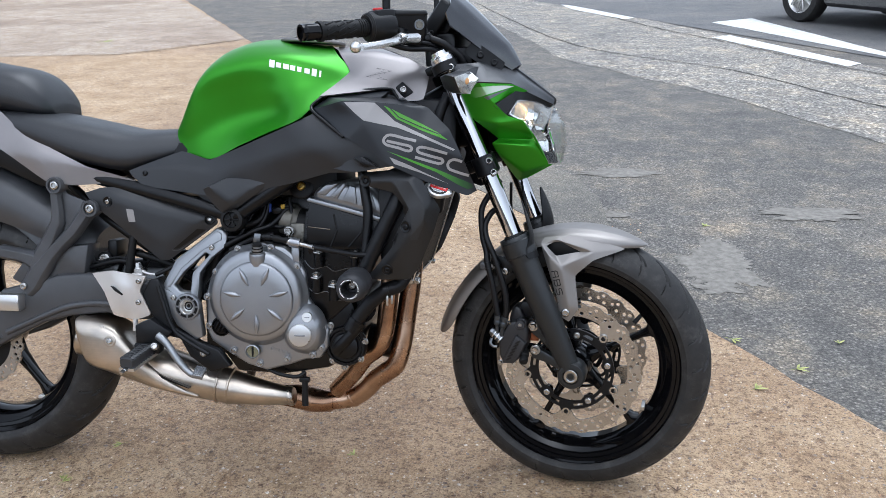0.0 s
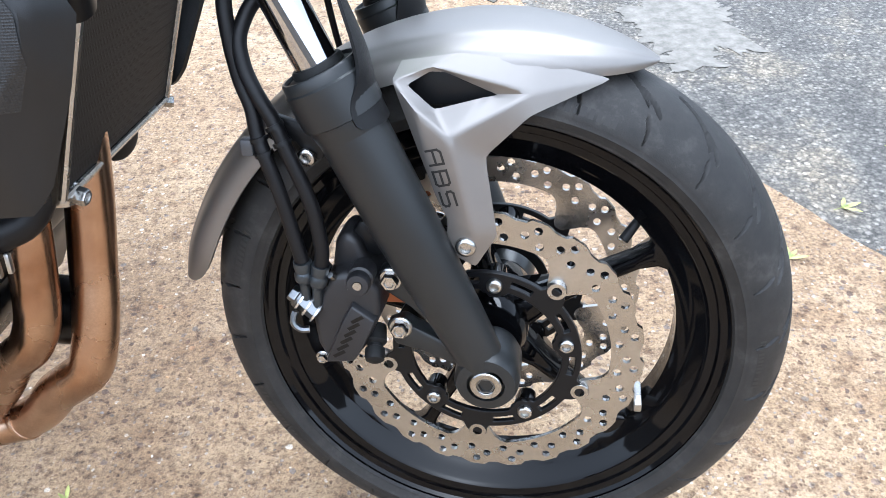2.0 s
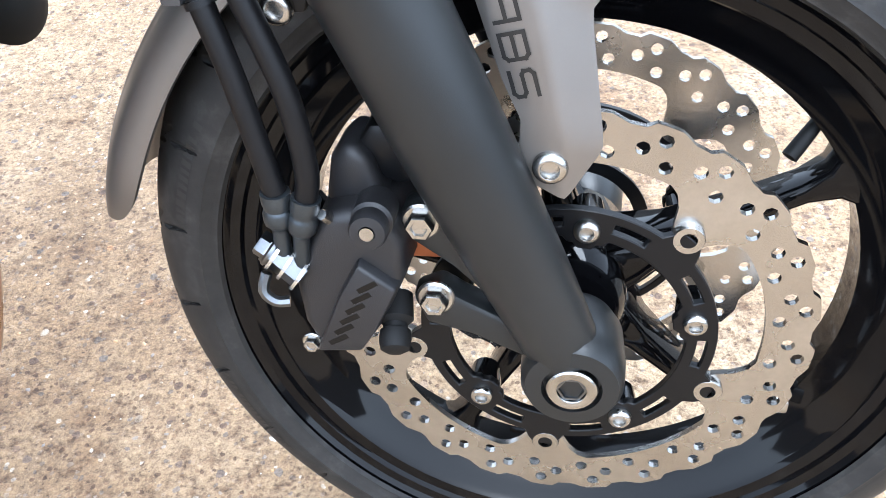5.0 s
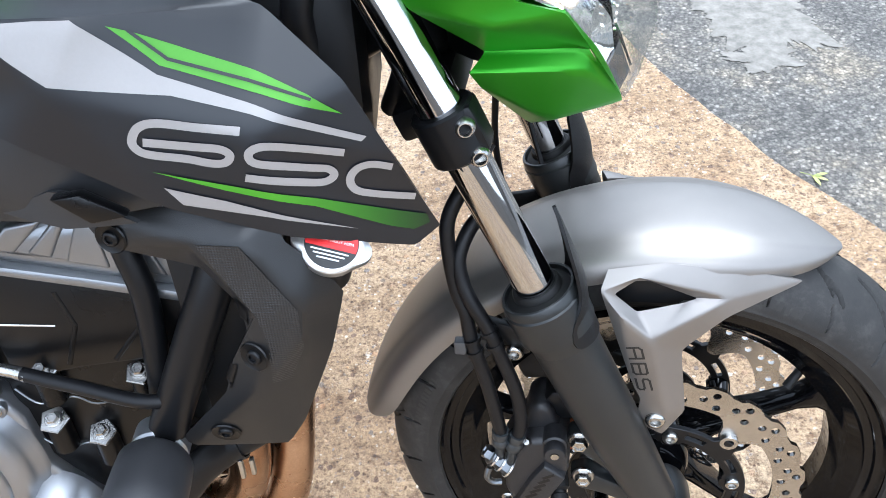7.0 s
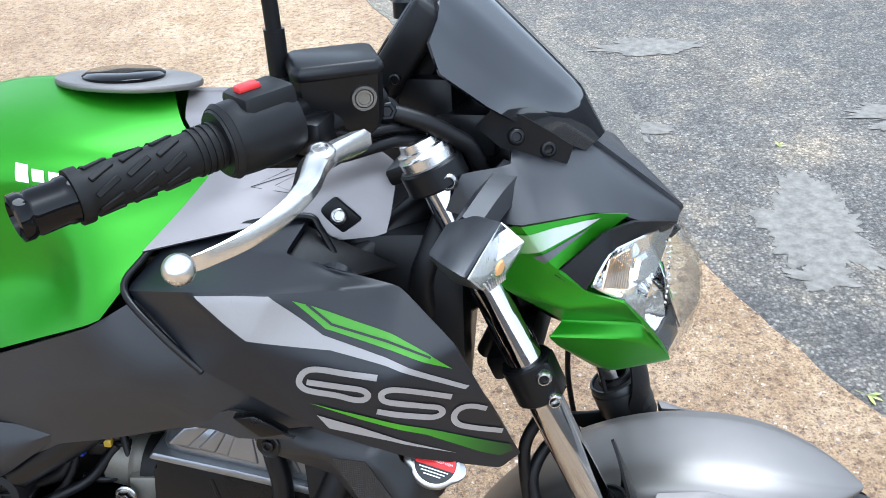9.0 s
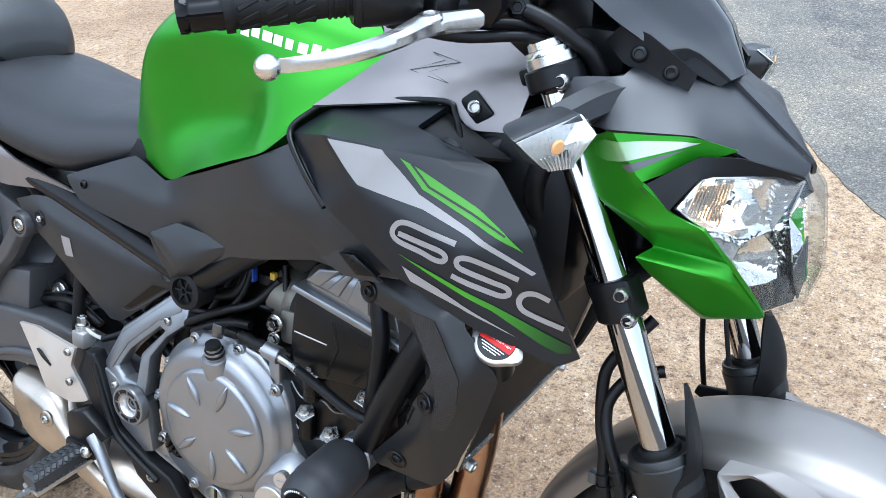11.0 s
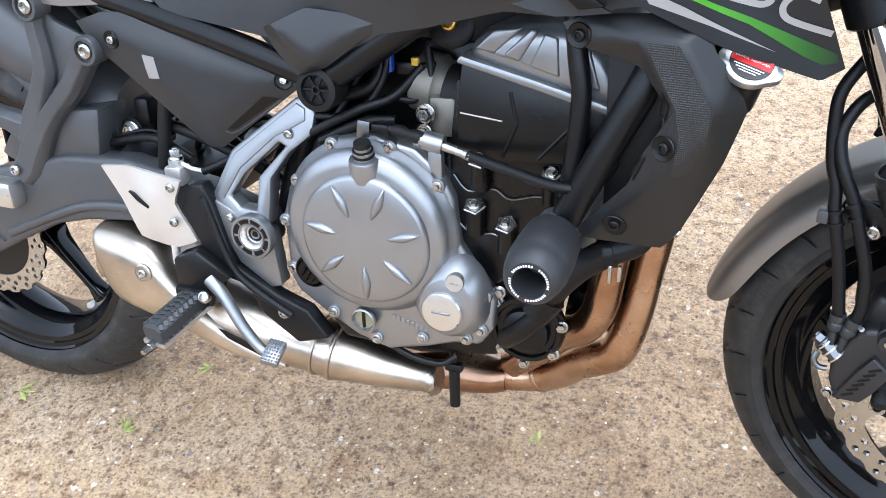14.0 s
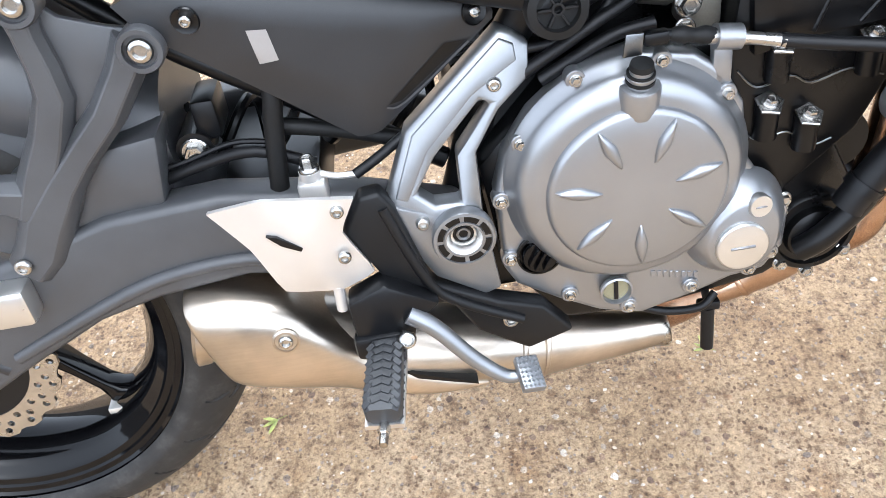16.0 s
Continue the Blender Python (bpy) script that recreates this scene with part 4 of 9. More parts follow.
tyre_wall = tree_of(bpy.data.objects["tyre"])
for marks in ((150, 13, 0.2585, 0.0080), (196, 17, 0.2600, 0.0060), (-62, 15, 0.2590, 0.0075), (-8, 12, 0.2600, 0.0060), (64, 9, 0.2570, 0.0090)):
    wheel_part("sidewall_print", sidewall_marks(tyre_wall, [marks], int(marks[0]) + 90), WORN_RUBBER, front_wheel, "raised small print on the tyre wall")
for s in (-1, 1):
    y = s * 0.0700
    yd = s * 0.0660
    wheel_part("brake_disc", brake_disc(FW, yd - 0.002, 0.1530, 0.1215, 24, 5, 48), STEEL_DISC, front_wheel, "drilled wave-edged steel brake disc")
    wheel_part("disc_carrier", disc_carrier(FW, y - 0.004, 83), SATIN_BLACK, front_wheel, "black slotted disc carrier")
    for k in range(5):
        a = radians(83 + 72 * k)
        x, z = FW.x + 0.0800 * math.cos(a), FW.z + 0.0800 * math.sin(a)
        wheel_part("bolt", bolt((x, y + s * 0.004, z), (0, s, 0), 0.0078, 0.005), ZINC, front_wheel)
        wheel_part("standoff", lathe([(0.013, 0), (0.010, 0.022)], (x, y, z), (0, -s, 0), 16), GLOSS_BLACK, front_wheel)
        a += radians(37)
        x, z = FW.x + 0.1015 * math.cos(a), FW.z + 0.1015 * math.sin(a)
        wheel_part("disc_button", lathe([(0.0045, 0.002), (0.0050, 0.0042), (0.0088, 0.0042), (0.0096, 0.003), (0.0096, -0.006), (0.0045, -0.006)], (x, yd + s * 0.004, z), (0, s, 0), 24, closed=True), ZINC, front_wheel, "steel floating disc button")
wheel_part("valve", tube([FW + Vector((0.146, 0.0, 0.122)), FW + Vector((0.138, -0.006, 0.112)), FW + Vector((0.128, -0.014, 0.100))], [0.004, 0.0048, 0.0052], 12, 3), RUBBER, front_wheel, "black rubber valve")
wheel_part("abs_ring", lathe([(0.046, 0), (0.056, 0), (0.056, 0.003), (0.046, 0.003)], (FW.x, 0.058, FW.z), (0, -1, 0), 60, closed=True), SATIN_BLACK, front_wheel, "toothed speed sensor ring")
wheel_part("wheel_weight", block((FW.x + 0.150, -0.030, FW.z - 0.098), (FW.x + 0.158, 0.010, FW.z - 0.088), 0.001), ZINC, front_wheel)

# fork legs
for s in (-1, 1):
    y = s * 0.1165
    axis = (RAKE.x, 0, RAKE.z)
    foot = fork_point(0.299, y)
    L = (0.597 - 0.299) / RAKE.z
    top = fork_point(0.597, y)
    leg = tube([fork_point(0.292, s * 0.1035), fork_point(0.315, s * 0.1040), fork_point(0.350, s * 0.1060), fork_point(0.400, s * 0.1100), fork_point(0.450, s * 0.1135), fork_point(0.540, y), fork_point(0.562, y), top], [0.0215, 0.0225, 0.0245, 0.0270, 0.0290, 0.0300, 0.0300, 0.0300], 40, 6)
    collar = lathe([(0.0293, -0.058), (0.0322, -0.042), (0.0322, -0.0385), (0.0354, -0.0372), (0.0356, -0.030), (0.0356, -0.006), (0.0342, -0.0045), (0.0338, 0.003), (0.0325, 0.0045), (0.0305, 0.0045), (0.0298, -0.002), (0.0225, -0.002), (0.0225, -0.054)], top, axis, 40, closed=True)
    boss = lathe([(0, -0.040), (0.0250, -0.040), (0.0300, -0.028), (0.0315, 0.0), (0.0305, 0.016), (0.0275, 0.0215), (0.0180, 0.0225), (0.0170, 0.016), (0, 0.016)], Vector((foot.x, s * 0.1035, foot.z)), (0, s, 0), 40)
    lug1 = plate([(1.322, 0.407), (1.338, 0.413), (1.350, 0.400), (1.385, 0.352), (1.402, 0.327), (1.385, 0.334), (1.350, 0.370), (1.328, 0.386)], s * 0.108, s * 0.088, 0.004)
    lug2 = plate([(1.325, 0.348), (1.342, 0.356), (1.352, 0.349), (1.400, 0.324), (1.408, 0.297), (1.360, 0.320), (1.333, 0.327)], s * 0.108, s * 0.088, 0.004)
    low = wheel_part("fork_leg", joined(leg, collar, boss, lug1, lug2), FORK_BLACK, None, "matt black fork lower leg")
    wheel_part("axle_end", lathe([(0, 0.002), (0.0085, 0.002), (0.0088, 0.009), (0.0095, 0.0095), (0.0140, 0.0095), (0.0150, 0.0085), (0.0155, 0.0), (0, 0)], Vector((foot.x, s * 0.1180, foot.z)), (0, s, 0), 36), ZINC, low, "pale axle end with a deep hexagon socket")
    wheel_part("axle_socket", lathe([(0, 0), (0.0092, 0), (0.0092, 0.0055), (0.0076, 0.0055), (0.0074, 0.0018), (0, 0.0018)], Vector((foot.x, s * 0.1205, foot.z)), (0, s, 0), 6), ZINC_DARK, low)
    wheel_part("stanchion", lathe([(0.0180, 0), (0.0180, 0.43), (0.0170, 0.432), (0, 0.432)], fork_point(0.590, y), axis, 40), CHROME, None, "chrome fork stanchion")
    wheel_part("dust_seal", lathe([(0.0182, 0.0095), (0.0205, 0.0095), (0.0218, 0.0080), (0.0224, 0.0035), (0.0290, 0.0015), (0.0296, -0.004), (0.0182, -0.004)], fork_point(0.597, y), axis, 36, closed=True), RUBBER, low)
    # plastic guard standing in front of the stanchion: a curved leaf on a half collar
    rings = []
    for z, lo_a, hi_a, rad in ((0.560, -60, 74, 0.0366), (0.578, -58, 74, 0.0370), (0.590, -40, 66, 0.0390), (0.600, -26, 57, 0.0425), (0.614, -20, 50, 0.0455), (0.632, -14, 42, 0.0470), (0.650, -8, 35, 0.0475), (0.664, 2, 27, 0.0478), (0.673, 7, 20, 0.0480), (0.679, 11, 15, 0.0480)):
        c = fork_point(z, y)
        rings.append([c + Vector((math.cos(radians(t)), -s * math.sin(radians(t)), 0)) * rad for t in np.linspace(lo_a, hi_a, 11)])
    g = bmesh.new()
    gv = [[g.verts.new(p) for p in r] for r in rings]
    for ra, rb in zip(gv, gv[1:]):
        for k in range(10):
            g.faces.new((ra[k], ra[k + 1], rb[k + 1], rb[k]))
    bmesh.ops.recalc_face_normals(g, faces=g.faces)
    wheel_part("fork_guard", baked(g, 1, 0.003), BLACK_PLASTIC, None, "black plastic stanchion guard")
    # clamps
    for zc, hh, rr in ((0.752, 0.021, 0.0255), (0.957, 0.011, 0.029)):
        c = fork_point(zc, y)
        clamp = lathe([(0.0182, -hh), (rr - 0.002, -hh), (rr, -hh + 0.002), (rr, hh - 0.002), (rr - 0.002, hh), (0.0182, hh)], c, axis, 36, closed=True)
        ear = block((0.008, -0.016, -hh + 0.001), (0.026, 0.012, hh - 0.001), 0.004, 2, Matrix.Translation(c) @ Matrix.Rotation(-math.atan2(-RAKE.x, RAKE.z), 4, "Y"))
        cl = wheel_part("fork_clamp", joined(clamp, ear), SATIN_BLACK, None, "black fork clamp")
        for dz in ((-0.013, 0.013) if hh > 0.02 else (0.0,)):
            b = c + RAKE * dz + Vector((0.016, s * 0.0130, 0.000))
            wheel_part("bolt", bolt(b, (0.25, s, 0.1), 0.0086, 0.011), ZINC, cl)
    wheel_part("fork_cap", lathe([(0.0245, -0.006), (0.0250, 0.004), (0.0235, 0.006), (0.0235, 0.010), (0.0190, 0.011), (0.0185, 0.018), (0.0165, 0.019), (0.0160, 0.014), (0, 0.014)], fork_point(0.972, y), axis, 36), POLISHED_ALLOY, None, "bright alloy fork cap")
lo, hi = fork_point(0.752), fork_point(0.957)
wheel_part("lower_yoke", block((-0.03, -0.100, -0.014), (0.018, 0.100, 0.014), 0.006, 2, Matrix.Translation(lo + Vector((-0.02, 0, 0))) @ Matrix.Rotation(radians(-23), 4, "Y")), SATIN_BLACK, None, "black lower fork yoke")
wheel_part("upper_yoke", block((-0.03, -0.11, -0.009), (0.02, 0.11, 0.009), 0.005, 2, Matrix.Translation(hi + Vector((-0.02, 0, 0))) @ Matrix.Rotation(radians(-23), 4, "Y")), SATIN_BLACK, None, "black upper fork yoke")
wheel_part("steering_stem", tube([lo + Vector((-0.035, 0, 0)), hi + Vector((-0.035, 0, 0))], 0.024, 24, 1), SATIN_BLACK, None)
part("steering_head", tube([(1.19, 0, 0.77), (1.105, 0, 0.945)], 0.034, 24, 1), SATIN_BLACK, bike, "black steering head tube")

# front fender
def fender_ring(deg, half, top, drop, lift=0.0):
    a = radians(deg)
    out = []
    for u, f in ((-1.0, 1.0), (-0.985, 0.72), (-0.93, 0.44), (-0.78, 0.25), (-0.62, 0.155), (-0.55, 0.04), (0.0, 0.0), (0.55, 0.04), (0.62, 0.155), (0.78, 0.25), (0.93, 0.44), (0.985, 0.72), (1.0, 1.0)):
        r = top - drop * f
        out.append(FW + Vector((r * math.cos(a), u * half, r * math.sin(a) + lift)))
    return out


arcs = [fender_ring(d, h, t, p) for d, h, t, p in ((170, 0.052, 0.326, 0.020), (166, 0.066, 0.326, 0.036), (158, 0.070, 0.323, 0.038), (145, 0.071, 0.320, 0.036), (130, 0.072, 0.318, 0.033), (115, 0.074, 0.317, 0.030), (100, 0.075, 0.317, 0.029),
                                                  (86, 0.075, 0.317, 0.030), (76, 0.066, 0.316, 0.028), (68, 0.045, 0.315, 0.020), (63.5, 0.022, 0.3145, 0.010), (61.5, 0.006, 0.314, 0.003))]
fb = bmesh.new()
fv = [[fb.verts.new(p) for p in r] for r in arcs]
for a, b in zip(fv, fv[1:]):
    for k in range(12):
        fb.faces.new((a[k], b[k], b[k + 1], a[k + 1]))
fender = wheel_part("front_fender", baked(fb, 2, 0.004), SILVER_PAINT, None, "matt silver-grey front mudguard")
for s in (-1, 1):
    V = [(1.346, -0.095, 0.583), (1.352, -0.079, 0.595), (1.400, -0.073, 0.600), (1.462, -0.067, 0.591), (1.524, -0.055, 0.573), (1.459, -0.079, 0.568), (1.378, -0.085, 0.592), (1.393, -0.105, 0.538), (1.364, -0.102, 0.562),
         (1.358, -0.093, 0.579), (1.376, -0.084, 0.5875), (1.388, -0.082, 0.5865), (1.431, -0.078, 0.566), (1.419, -0.085, 0.566), (1.379, -0.090, 0.557), (1.421, -0.093, 0.517), (1.458, -0.083, 0.550),
         (1.431, -0.099, 0.445), (1.412, -0.105, 0.416), (1.3865, -0.104, 0.430), (1.3885, -0.104, 0.462), (1.379, -0.102, 0.482), (1.411, -0.1085, 0.452)]
    F = [(0, 1, 2, 6), (2, 3, 5, 6), (3, 4, 5), (0, 6, 10, 9), (6, 11, 10), (6, 5, 12, 11), (0, 9, 14, 8), (14, 7, 8), (14, 13, 7), (13, 12, 5, 7), (7, 5, 16, 15), (5, 4, 16),
         (0, 8, 21), (8, 7, 22, 21), (21, 22, 20), (20, 22, 18, 19), (7, 15, 17, 22), (22, 17, 18)]
    stay = wheel_part("fender_stay", shell([(x, -s * y, z - (0.012 if s > 0 and z > 0.589 else 0.0)) for x, y, z in V], F, 0.005, 0.94, 3, 0.97), SILVER_PAINT, fender, "silver-grey fender stay with a dark vent")
    if s < 0:
        stay_tree = tree_of(stay)
    wheel_part("vent", plate([(1.352, 0.568), (1.37, 0.592), (1.415, 0.592), (1.456, 0.574), (1.415, 0.556), (1.37, 0.556)], s * 0.076, s * 0.072, 0.001), BLACK_PLASTIC, fender, "dark vent")
    wheel_part("bolt", bolt((1.404, s * 0.1045, 0.4365), (0, s, 0), 0.0095, 0.006), ZINC, fender, "silver button-head bolt")
    wheel_part("stay_bracket", plate([(1.268, 0.522), (1.300, 0.520), (1.300, 0.56), (1.262, 0.552), (1.240, 0.548), (1.236, 0.536)], s * 0.108, s * 0.101, 0.002), BLACK_PLASTIC, fender)
    wheel_part("bolt", bolt((1.272, s * 0.112, 0.522), (0, s, 0), 0.0088, 0.006), ZINC, fender)
def angular(lines, w):
    """Square-cut letters from straight pen strokes, in x and z."""
    bm = bmesh.new()
    for line_pts in lines:
        pts = [Vector(p) for p in line_pts]
        for p, q in zip(pts, pts[1:]):
            t = (q - p).normalized()
            n_ = Vector((-t.y, t.x)) * w / 2
            k = max(1, int((q - p).length / 0.002))
            ends = [p - t * w / 2 + (q - p + t * w) * i / k for i in range(k + 1)]
            rows_ = [[bm.verts.new((e.x + n_.x * u, 0, e.y + n_.y * u)) for u in (-1, 1)] for e in ends]
            for r0, r1 in zip(rows_, rows_[1:]):
                bm.faces.new((r0[0], r1[0], r1[1], r0[1]))
    return bm


LW, LH = 0.0066, 0.0062
letter_a = [[(-LW, -LH), (-LW, LH * 0.6), (-LW * 0.6, LH), (LW, LH), (LW, -LH)], [(-LW, -LH * 0.1), (LW, -LH * 0.1)]]
letter_b = [[(-LW, -LH), (-LW, LH), (LW * 0.7, LH), (LW, LH * 0.7), (LW, LH * 0.15), (LW, -LH * 0.7), (LW * 0.7, -LH), (-LW, -LH)], [(-LW, 0), (LW, 0)]]
letter_s = [[(LW, LH), (-LW * 0.7, LH), (-LW, LH * 0.7), (-LW, LH * 0.2), (-LW * 0.7, 0), (LW * 0.7, 0), (LW, -LH * 0.2), (LW, -LH * 0.7), (LW * 0.7, -LH), (-LW, -LH)]]
txt = angular([[(x + off, z) for x, z in ln] for off, glyph in ((-0.0195, letter_a), (0.0, letter_b), (0.0195, letter_s)) for ln in glyph], 0.0021)
moved(txt, Matrix.Translation((1.3850, -0.1050, 0.5010)) @ Matrix.Rotation(radians(75), 4, "Y"))
wheel_part("lettering", drape(txt, stay_tree, 0.0005), BLACK_LABEL, fender, "dark letters ABS")

# right brake caliper
cal_out = [(1.281, 0.413), (1.296, 0.416), (1.318, 0.414), (1.328, 0.396), (1.327, 0.368), (1.310, 0.330), (1.299, 0.315), (1.266, 0.312), (1.259, 0.330), (1.257, 0.365), (1.268, 0.390)]
for s in (-1, 1):
    cal = wheel_part("brake_caliper", joined(plate(cal_out, s * 0.122, s * 0.056, 0.008, (), 3, 0.08), plate([(1.278, 0.405), (1.284, 0.434), (1.294, 0.445), (1.306, 0.438), (1.316, 0.405)], s * 0.104, s * 0.060, 0.008, (), 3)), CALIPER_GREY, None, "dark grey cast brake caliper")
    wheel_part("face_pad", plate([(1.301, 0.386), (1.324, 0.368), (1.308, 0.334), (1.297, 0.317), (1.267, 0.314), (1.287, 0.361)], s * 0.1290, s * 0.116, 0.002, (), 2, 0.10), CALIPER_GREY, cal, "raised caliper face")
    wheel_part("slide_pin", lathe([(0, 0), (0.0118, 0), (0.0118, 0.020), (0.0098, 0.0215), (0.0098, 0.0235), (0.0108, 0.0245), (0.0108, 0.031), (0.0095, 0.0335), (0.0045, 0.0340), (0.0040, 0.0325), (0, 0.0325)], (1.3095, s * 0.104, 0.4075), (0.05, s, 0.08), 28), CALIPER_GREY, cal)
    wheel_part("pin_dot", lathe([(0, 0), (0.004, 0), (0.004, 0.002), (0, 0.002)], (1.3110, s * 0.1365, 0.4100), (0.05, s, 0.08), 12), ZINC, cal)
    wheel_part("rubber_boot", lathe([(0.0105, 0.0), (0.0110, 0.016), (0.0090, 0.018), (0.0075, 0.019), (0.0075, 0.022), (0.0092, 0.023), (0.0098, 0.029), (0.0085, 0.0345), (0.0050, 0.0365), (0, 0.037)], (1.3135, s * 0.100, 0.3415), (0.12, s * 0.82, -0.50), 20), RUBBER, cal, "black rubber boot")
    wheel_part("brake_pad", block((1.318, s * 0.080 - 0.006, 0.360), (1.342, s * 0.080 + 0.006, 0.400), 0.002), COPPER_SEAL, cal, "rust-coloured brake pad edge")
    wheel_part("bleed_screw", tube([(1.287, s * 0.110, 0.398), (1.285, s * 0.118, 0.406), (1.283, s * 0.124, 0.412)], [0.005, 0.0045, 0.003], 8, 3), ZINC, cal)
    wheel_part("bridge", plate([(1.290, 0.428), (1.306, 0.452), (1.325, 0.452), (1.338, 0.420), (1.320, 0.415)], s * 0.095, s * 0.060, 0.004), SATIN_BLACK, cal)
    for x, z in ((1.334, 0.400), (1.3395, 0.347)):
        wheel_part("bolt", bolt((x, s * 0.106, z), (0, s, 0), 0.0084, 0.010, "hex"), ZINC, cal, "silver flanged hexagon bolt")
    wheel_part("bolt", bolt((1.263, s * 0.116, 0.314), (0, s, 0), 0.005, 0.006, "hex"), ZINC, cal)
# plain bars stand for the maker's name on the caliper
for k in range(6):
    wheel_part("mark_bar", block((-0.0022, -0.0008, -0.0070), (0.0022, 0.0008, 0.0070), 0.0004, 1, Matrix.Translation((1.284 + k * 0.0042, -0.1283, 0.328 + k * 0.0080)) @ Matrix.Rotation(radians(58), 4, "Y")), ENGINE_BLACK, bpy.data.objects["brake_caliper"])

# banjo union and brake hoses
union = wheel_part("banjo_union", joined(tube([(1.246, -0.118, 0.384), (1.266, -0.122, 0.368)], 0.0088, 6, 1), bolt((1.249, -0.118, 0.382), (-0.80, 0.05, 0.58), 0.0078, 0.010, "hex"), tube([(1.246, -0.126, 0.372), (1.244, -0.130, 0.362), (1.250, -0.130, 0.355), (1.258, -0.128, 0.354)], 0.0034, 8, 4)), ZINC_DARK, None, "zinc banjo union")
for a in (0.22, 0.55, 0.92):
    wheel_part("washer", lathe([(0.004, -0.001), (0.0108, -0.001), (0.0108, 0.001), (0.004, 0.001)], Vector((1.246, -0.118, 0.384)).lerp(Vector((1.266, -0.122, 0.368)), a), (0.8, -0.05, -0.58), 20, closed=True), ALLOY_BRIGHT, union)
for base, up in (((1.256, -0.120, 0.380), [(1.257, -0.121, 0.401), (1.258, -0.122, 0.424), (1.247, -0.122, 0.488), (1.238, -0.121, 0.525), (1.233, -0.118, 0.544), (1.230, -0.114, 0.566), (1.222, -0.110, 0.590), (1.217, -0.106, 0.630), (1.218, -0.100, 0.660), (1.234, -0.088, 0.690), (1.250, -0.070, 0.715)]),
                 ((1.266, -0.121, 0.374), [(1.269, -0.122, 0.397), (1.275, -0.122, 0.421), (1.278, -0.123, 0.440), (1.274, -0.124, 0.482), (1.259, -0.123, 0.530), (1.250, -0.121, 0.556), (1.237, -0.118, 0.581), (1.228, -0.112, 0.602), (1.226, -0.104, 0.625), (1.240, -0.088, 0.650), (1.268, -0.070, 0.660)])):
    h = wheel_part("brake_hose", tube(up[1:], 0.0066, 14, 6), HOSE_RUBBER, None, "black rubber brake hose")
    a, b = Vector(up[0]), Vector(up[1])
    wheel_part("crimp", tube([base, base, a.lerp(Vector(base), 0.25), a, a.lerp(b, 0.15), a.lerp(b, 0.45), a.lerp(b, 0.55), a.lerp(b, 0.7), b, b], [0.0048, 0.0048, 0.0048, 0.0052, 0.0082, 0.0084, 0.0074, 0.0082, 0.0084, 0.0070], 14, 2), DARK_SLEEVE, h, "dark zinc hose end")
clip_p = wheel_part("hose_bracket", plate([(1.248, 0.558), (1.262, 0.553), (1.280, 0.547), (1.289, 0.531), (1.285, 0.519), (1.273, 0.518), (1.263, 0.534), (1.250, 0.533), (1.243, 0.545)], -0.112, -0.104, 0.0015), BLACK_PLASTIC, None, "black hose bracket")
for p, ax in (((1.2505, -0.121, 0.552), (-0.45, 0.1, 0.88)), ((1.2555, -0.122, 0.538), (-0.40, 0.1, 0.9)), ((1.2345, -0.1195, 0.540), (-0.25, 0.1, 0.95)), ((1.2375, -0.1205, 0.527), (-0.3, 0.1, 0.95))):
    wheel_part("hose_clip", lathe([(0.0062, -0.0018), (0.0084, -0.0018), (0.0084, 0.0018), (0.0062, 0.0018)], p, ax, 20, closed=True), BLACK_PLASTIC, clip_p)
wheel_part("clip_tab", block((1.219, -0.126, 0.526), (1.230, -0.116, 0.541), 0.002), GREY_PLASTIC, clip_p)
wheel_part("far_brake_hose", tube([(1.28, 0.12, 0.40), (1.25, 0.12, 0.50), (1.235, 0.11, 0.60), (1.24, 0.08, 0.69)], 0.0036, 12, 5), HOSE_RUBBER, None)
wheel_part("sensor_cable", tube([(1.245, 0.06, 0.745), (1.262, 0.085, 0.70), (1.272, 0.075, 0.66), (1.285, 0.07, 0.61)], 0.0028, 8, 6), HOSE_RUBBER, None, "thin black sensor cable")

# ---- bodywork ----
def on_bike(name, bm, mat, label="", parent=None, angle=38):
    return part(name, bm, mat, parent or bike, label, None, angle)


TANK = [
    [(0.516, -0.089, 0.768), (0.509, -0.085, 0.790), (0.505, -0.080, 0.811), (0.517, -0.072, 0.842), (0.530, -0.042, 0.868), (0.534, 0, 0.876)],
    [(0.595, -0.119, 0.750), (0.572, -0.106, 0.800), (0.562, -0.114, 0.862), (0.574, -0.118, 0.922), (0.588, -0.072, 0.960), (0.594, 0, 0.981)],
    [(0.670, -0.147, 0.779), (0.656, -0.106, 0.830), (0.650, -0.117, 0.895), (0.650, -0.131, 0.948), (0.652, -0.080, 0.991), (0.655, 0, 1.014)],
    [(0.745, -0.173, 0.808), (0.742, -0.124, 0.848), (0.736, -0.128, 0.905), (0.730, -0.131, 0.960), (0.730, -0.080, 0.997), (0.730, 0, 1.021)],
    [(0.800, -0.189, 0.828), (0.802, -0.170, 0.858), (0.806, -0.140, 0.905), (0.808, -0.118, 0.962), (0.800, -0.075, 0.989), (0.790, 0, 1.011)],
    [(0.823, -0.195, 0.838), (0.852, -0.155, 0.875), (0.880, -0.117, 0.912), (0.905, -0.083, 0.941), (0.872, -0.058, 0.980), (0.845, 0, 1.006)],
]
tank = on_bike("fuel_tank", skin(TANK, 7, True), GREEN, "matt green fuel tank")
tank_tree = tree_of(tank)
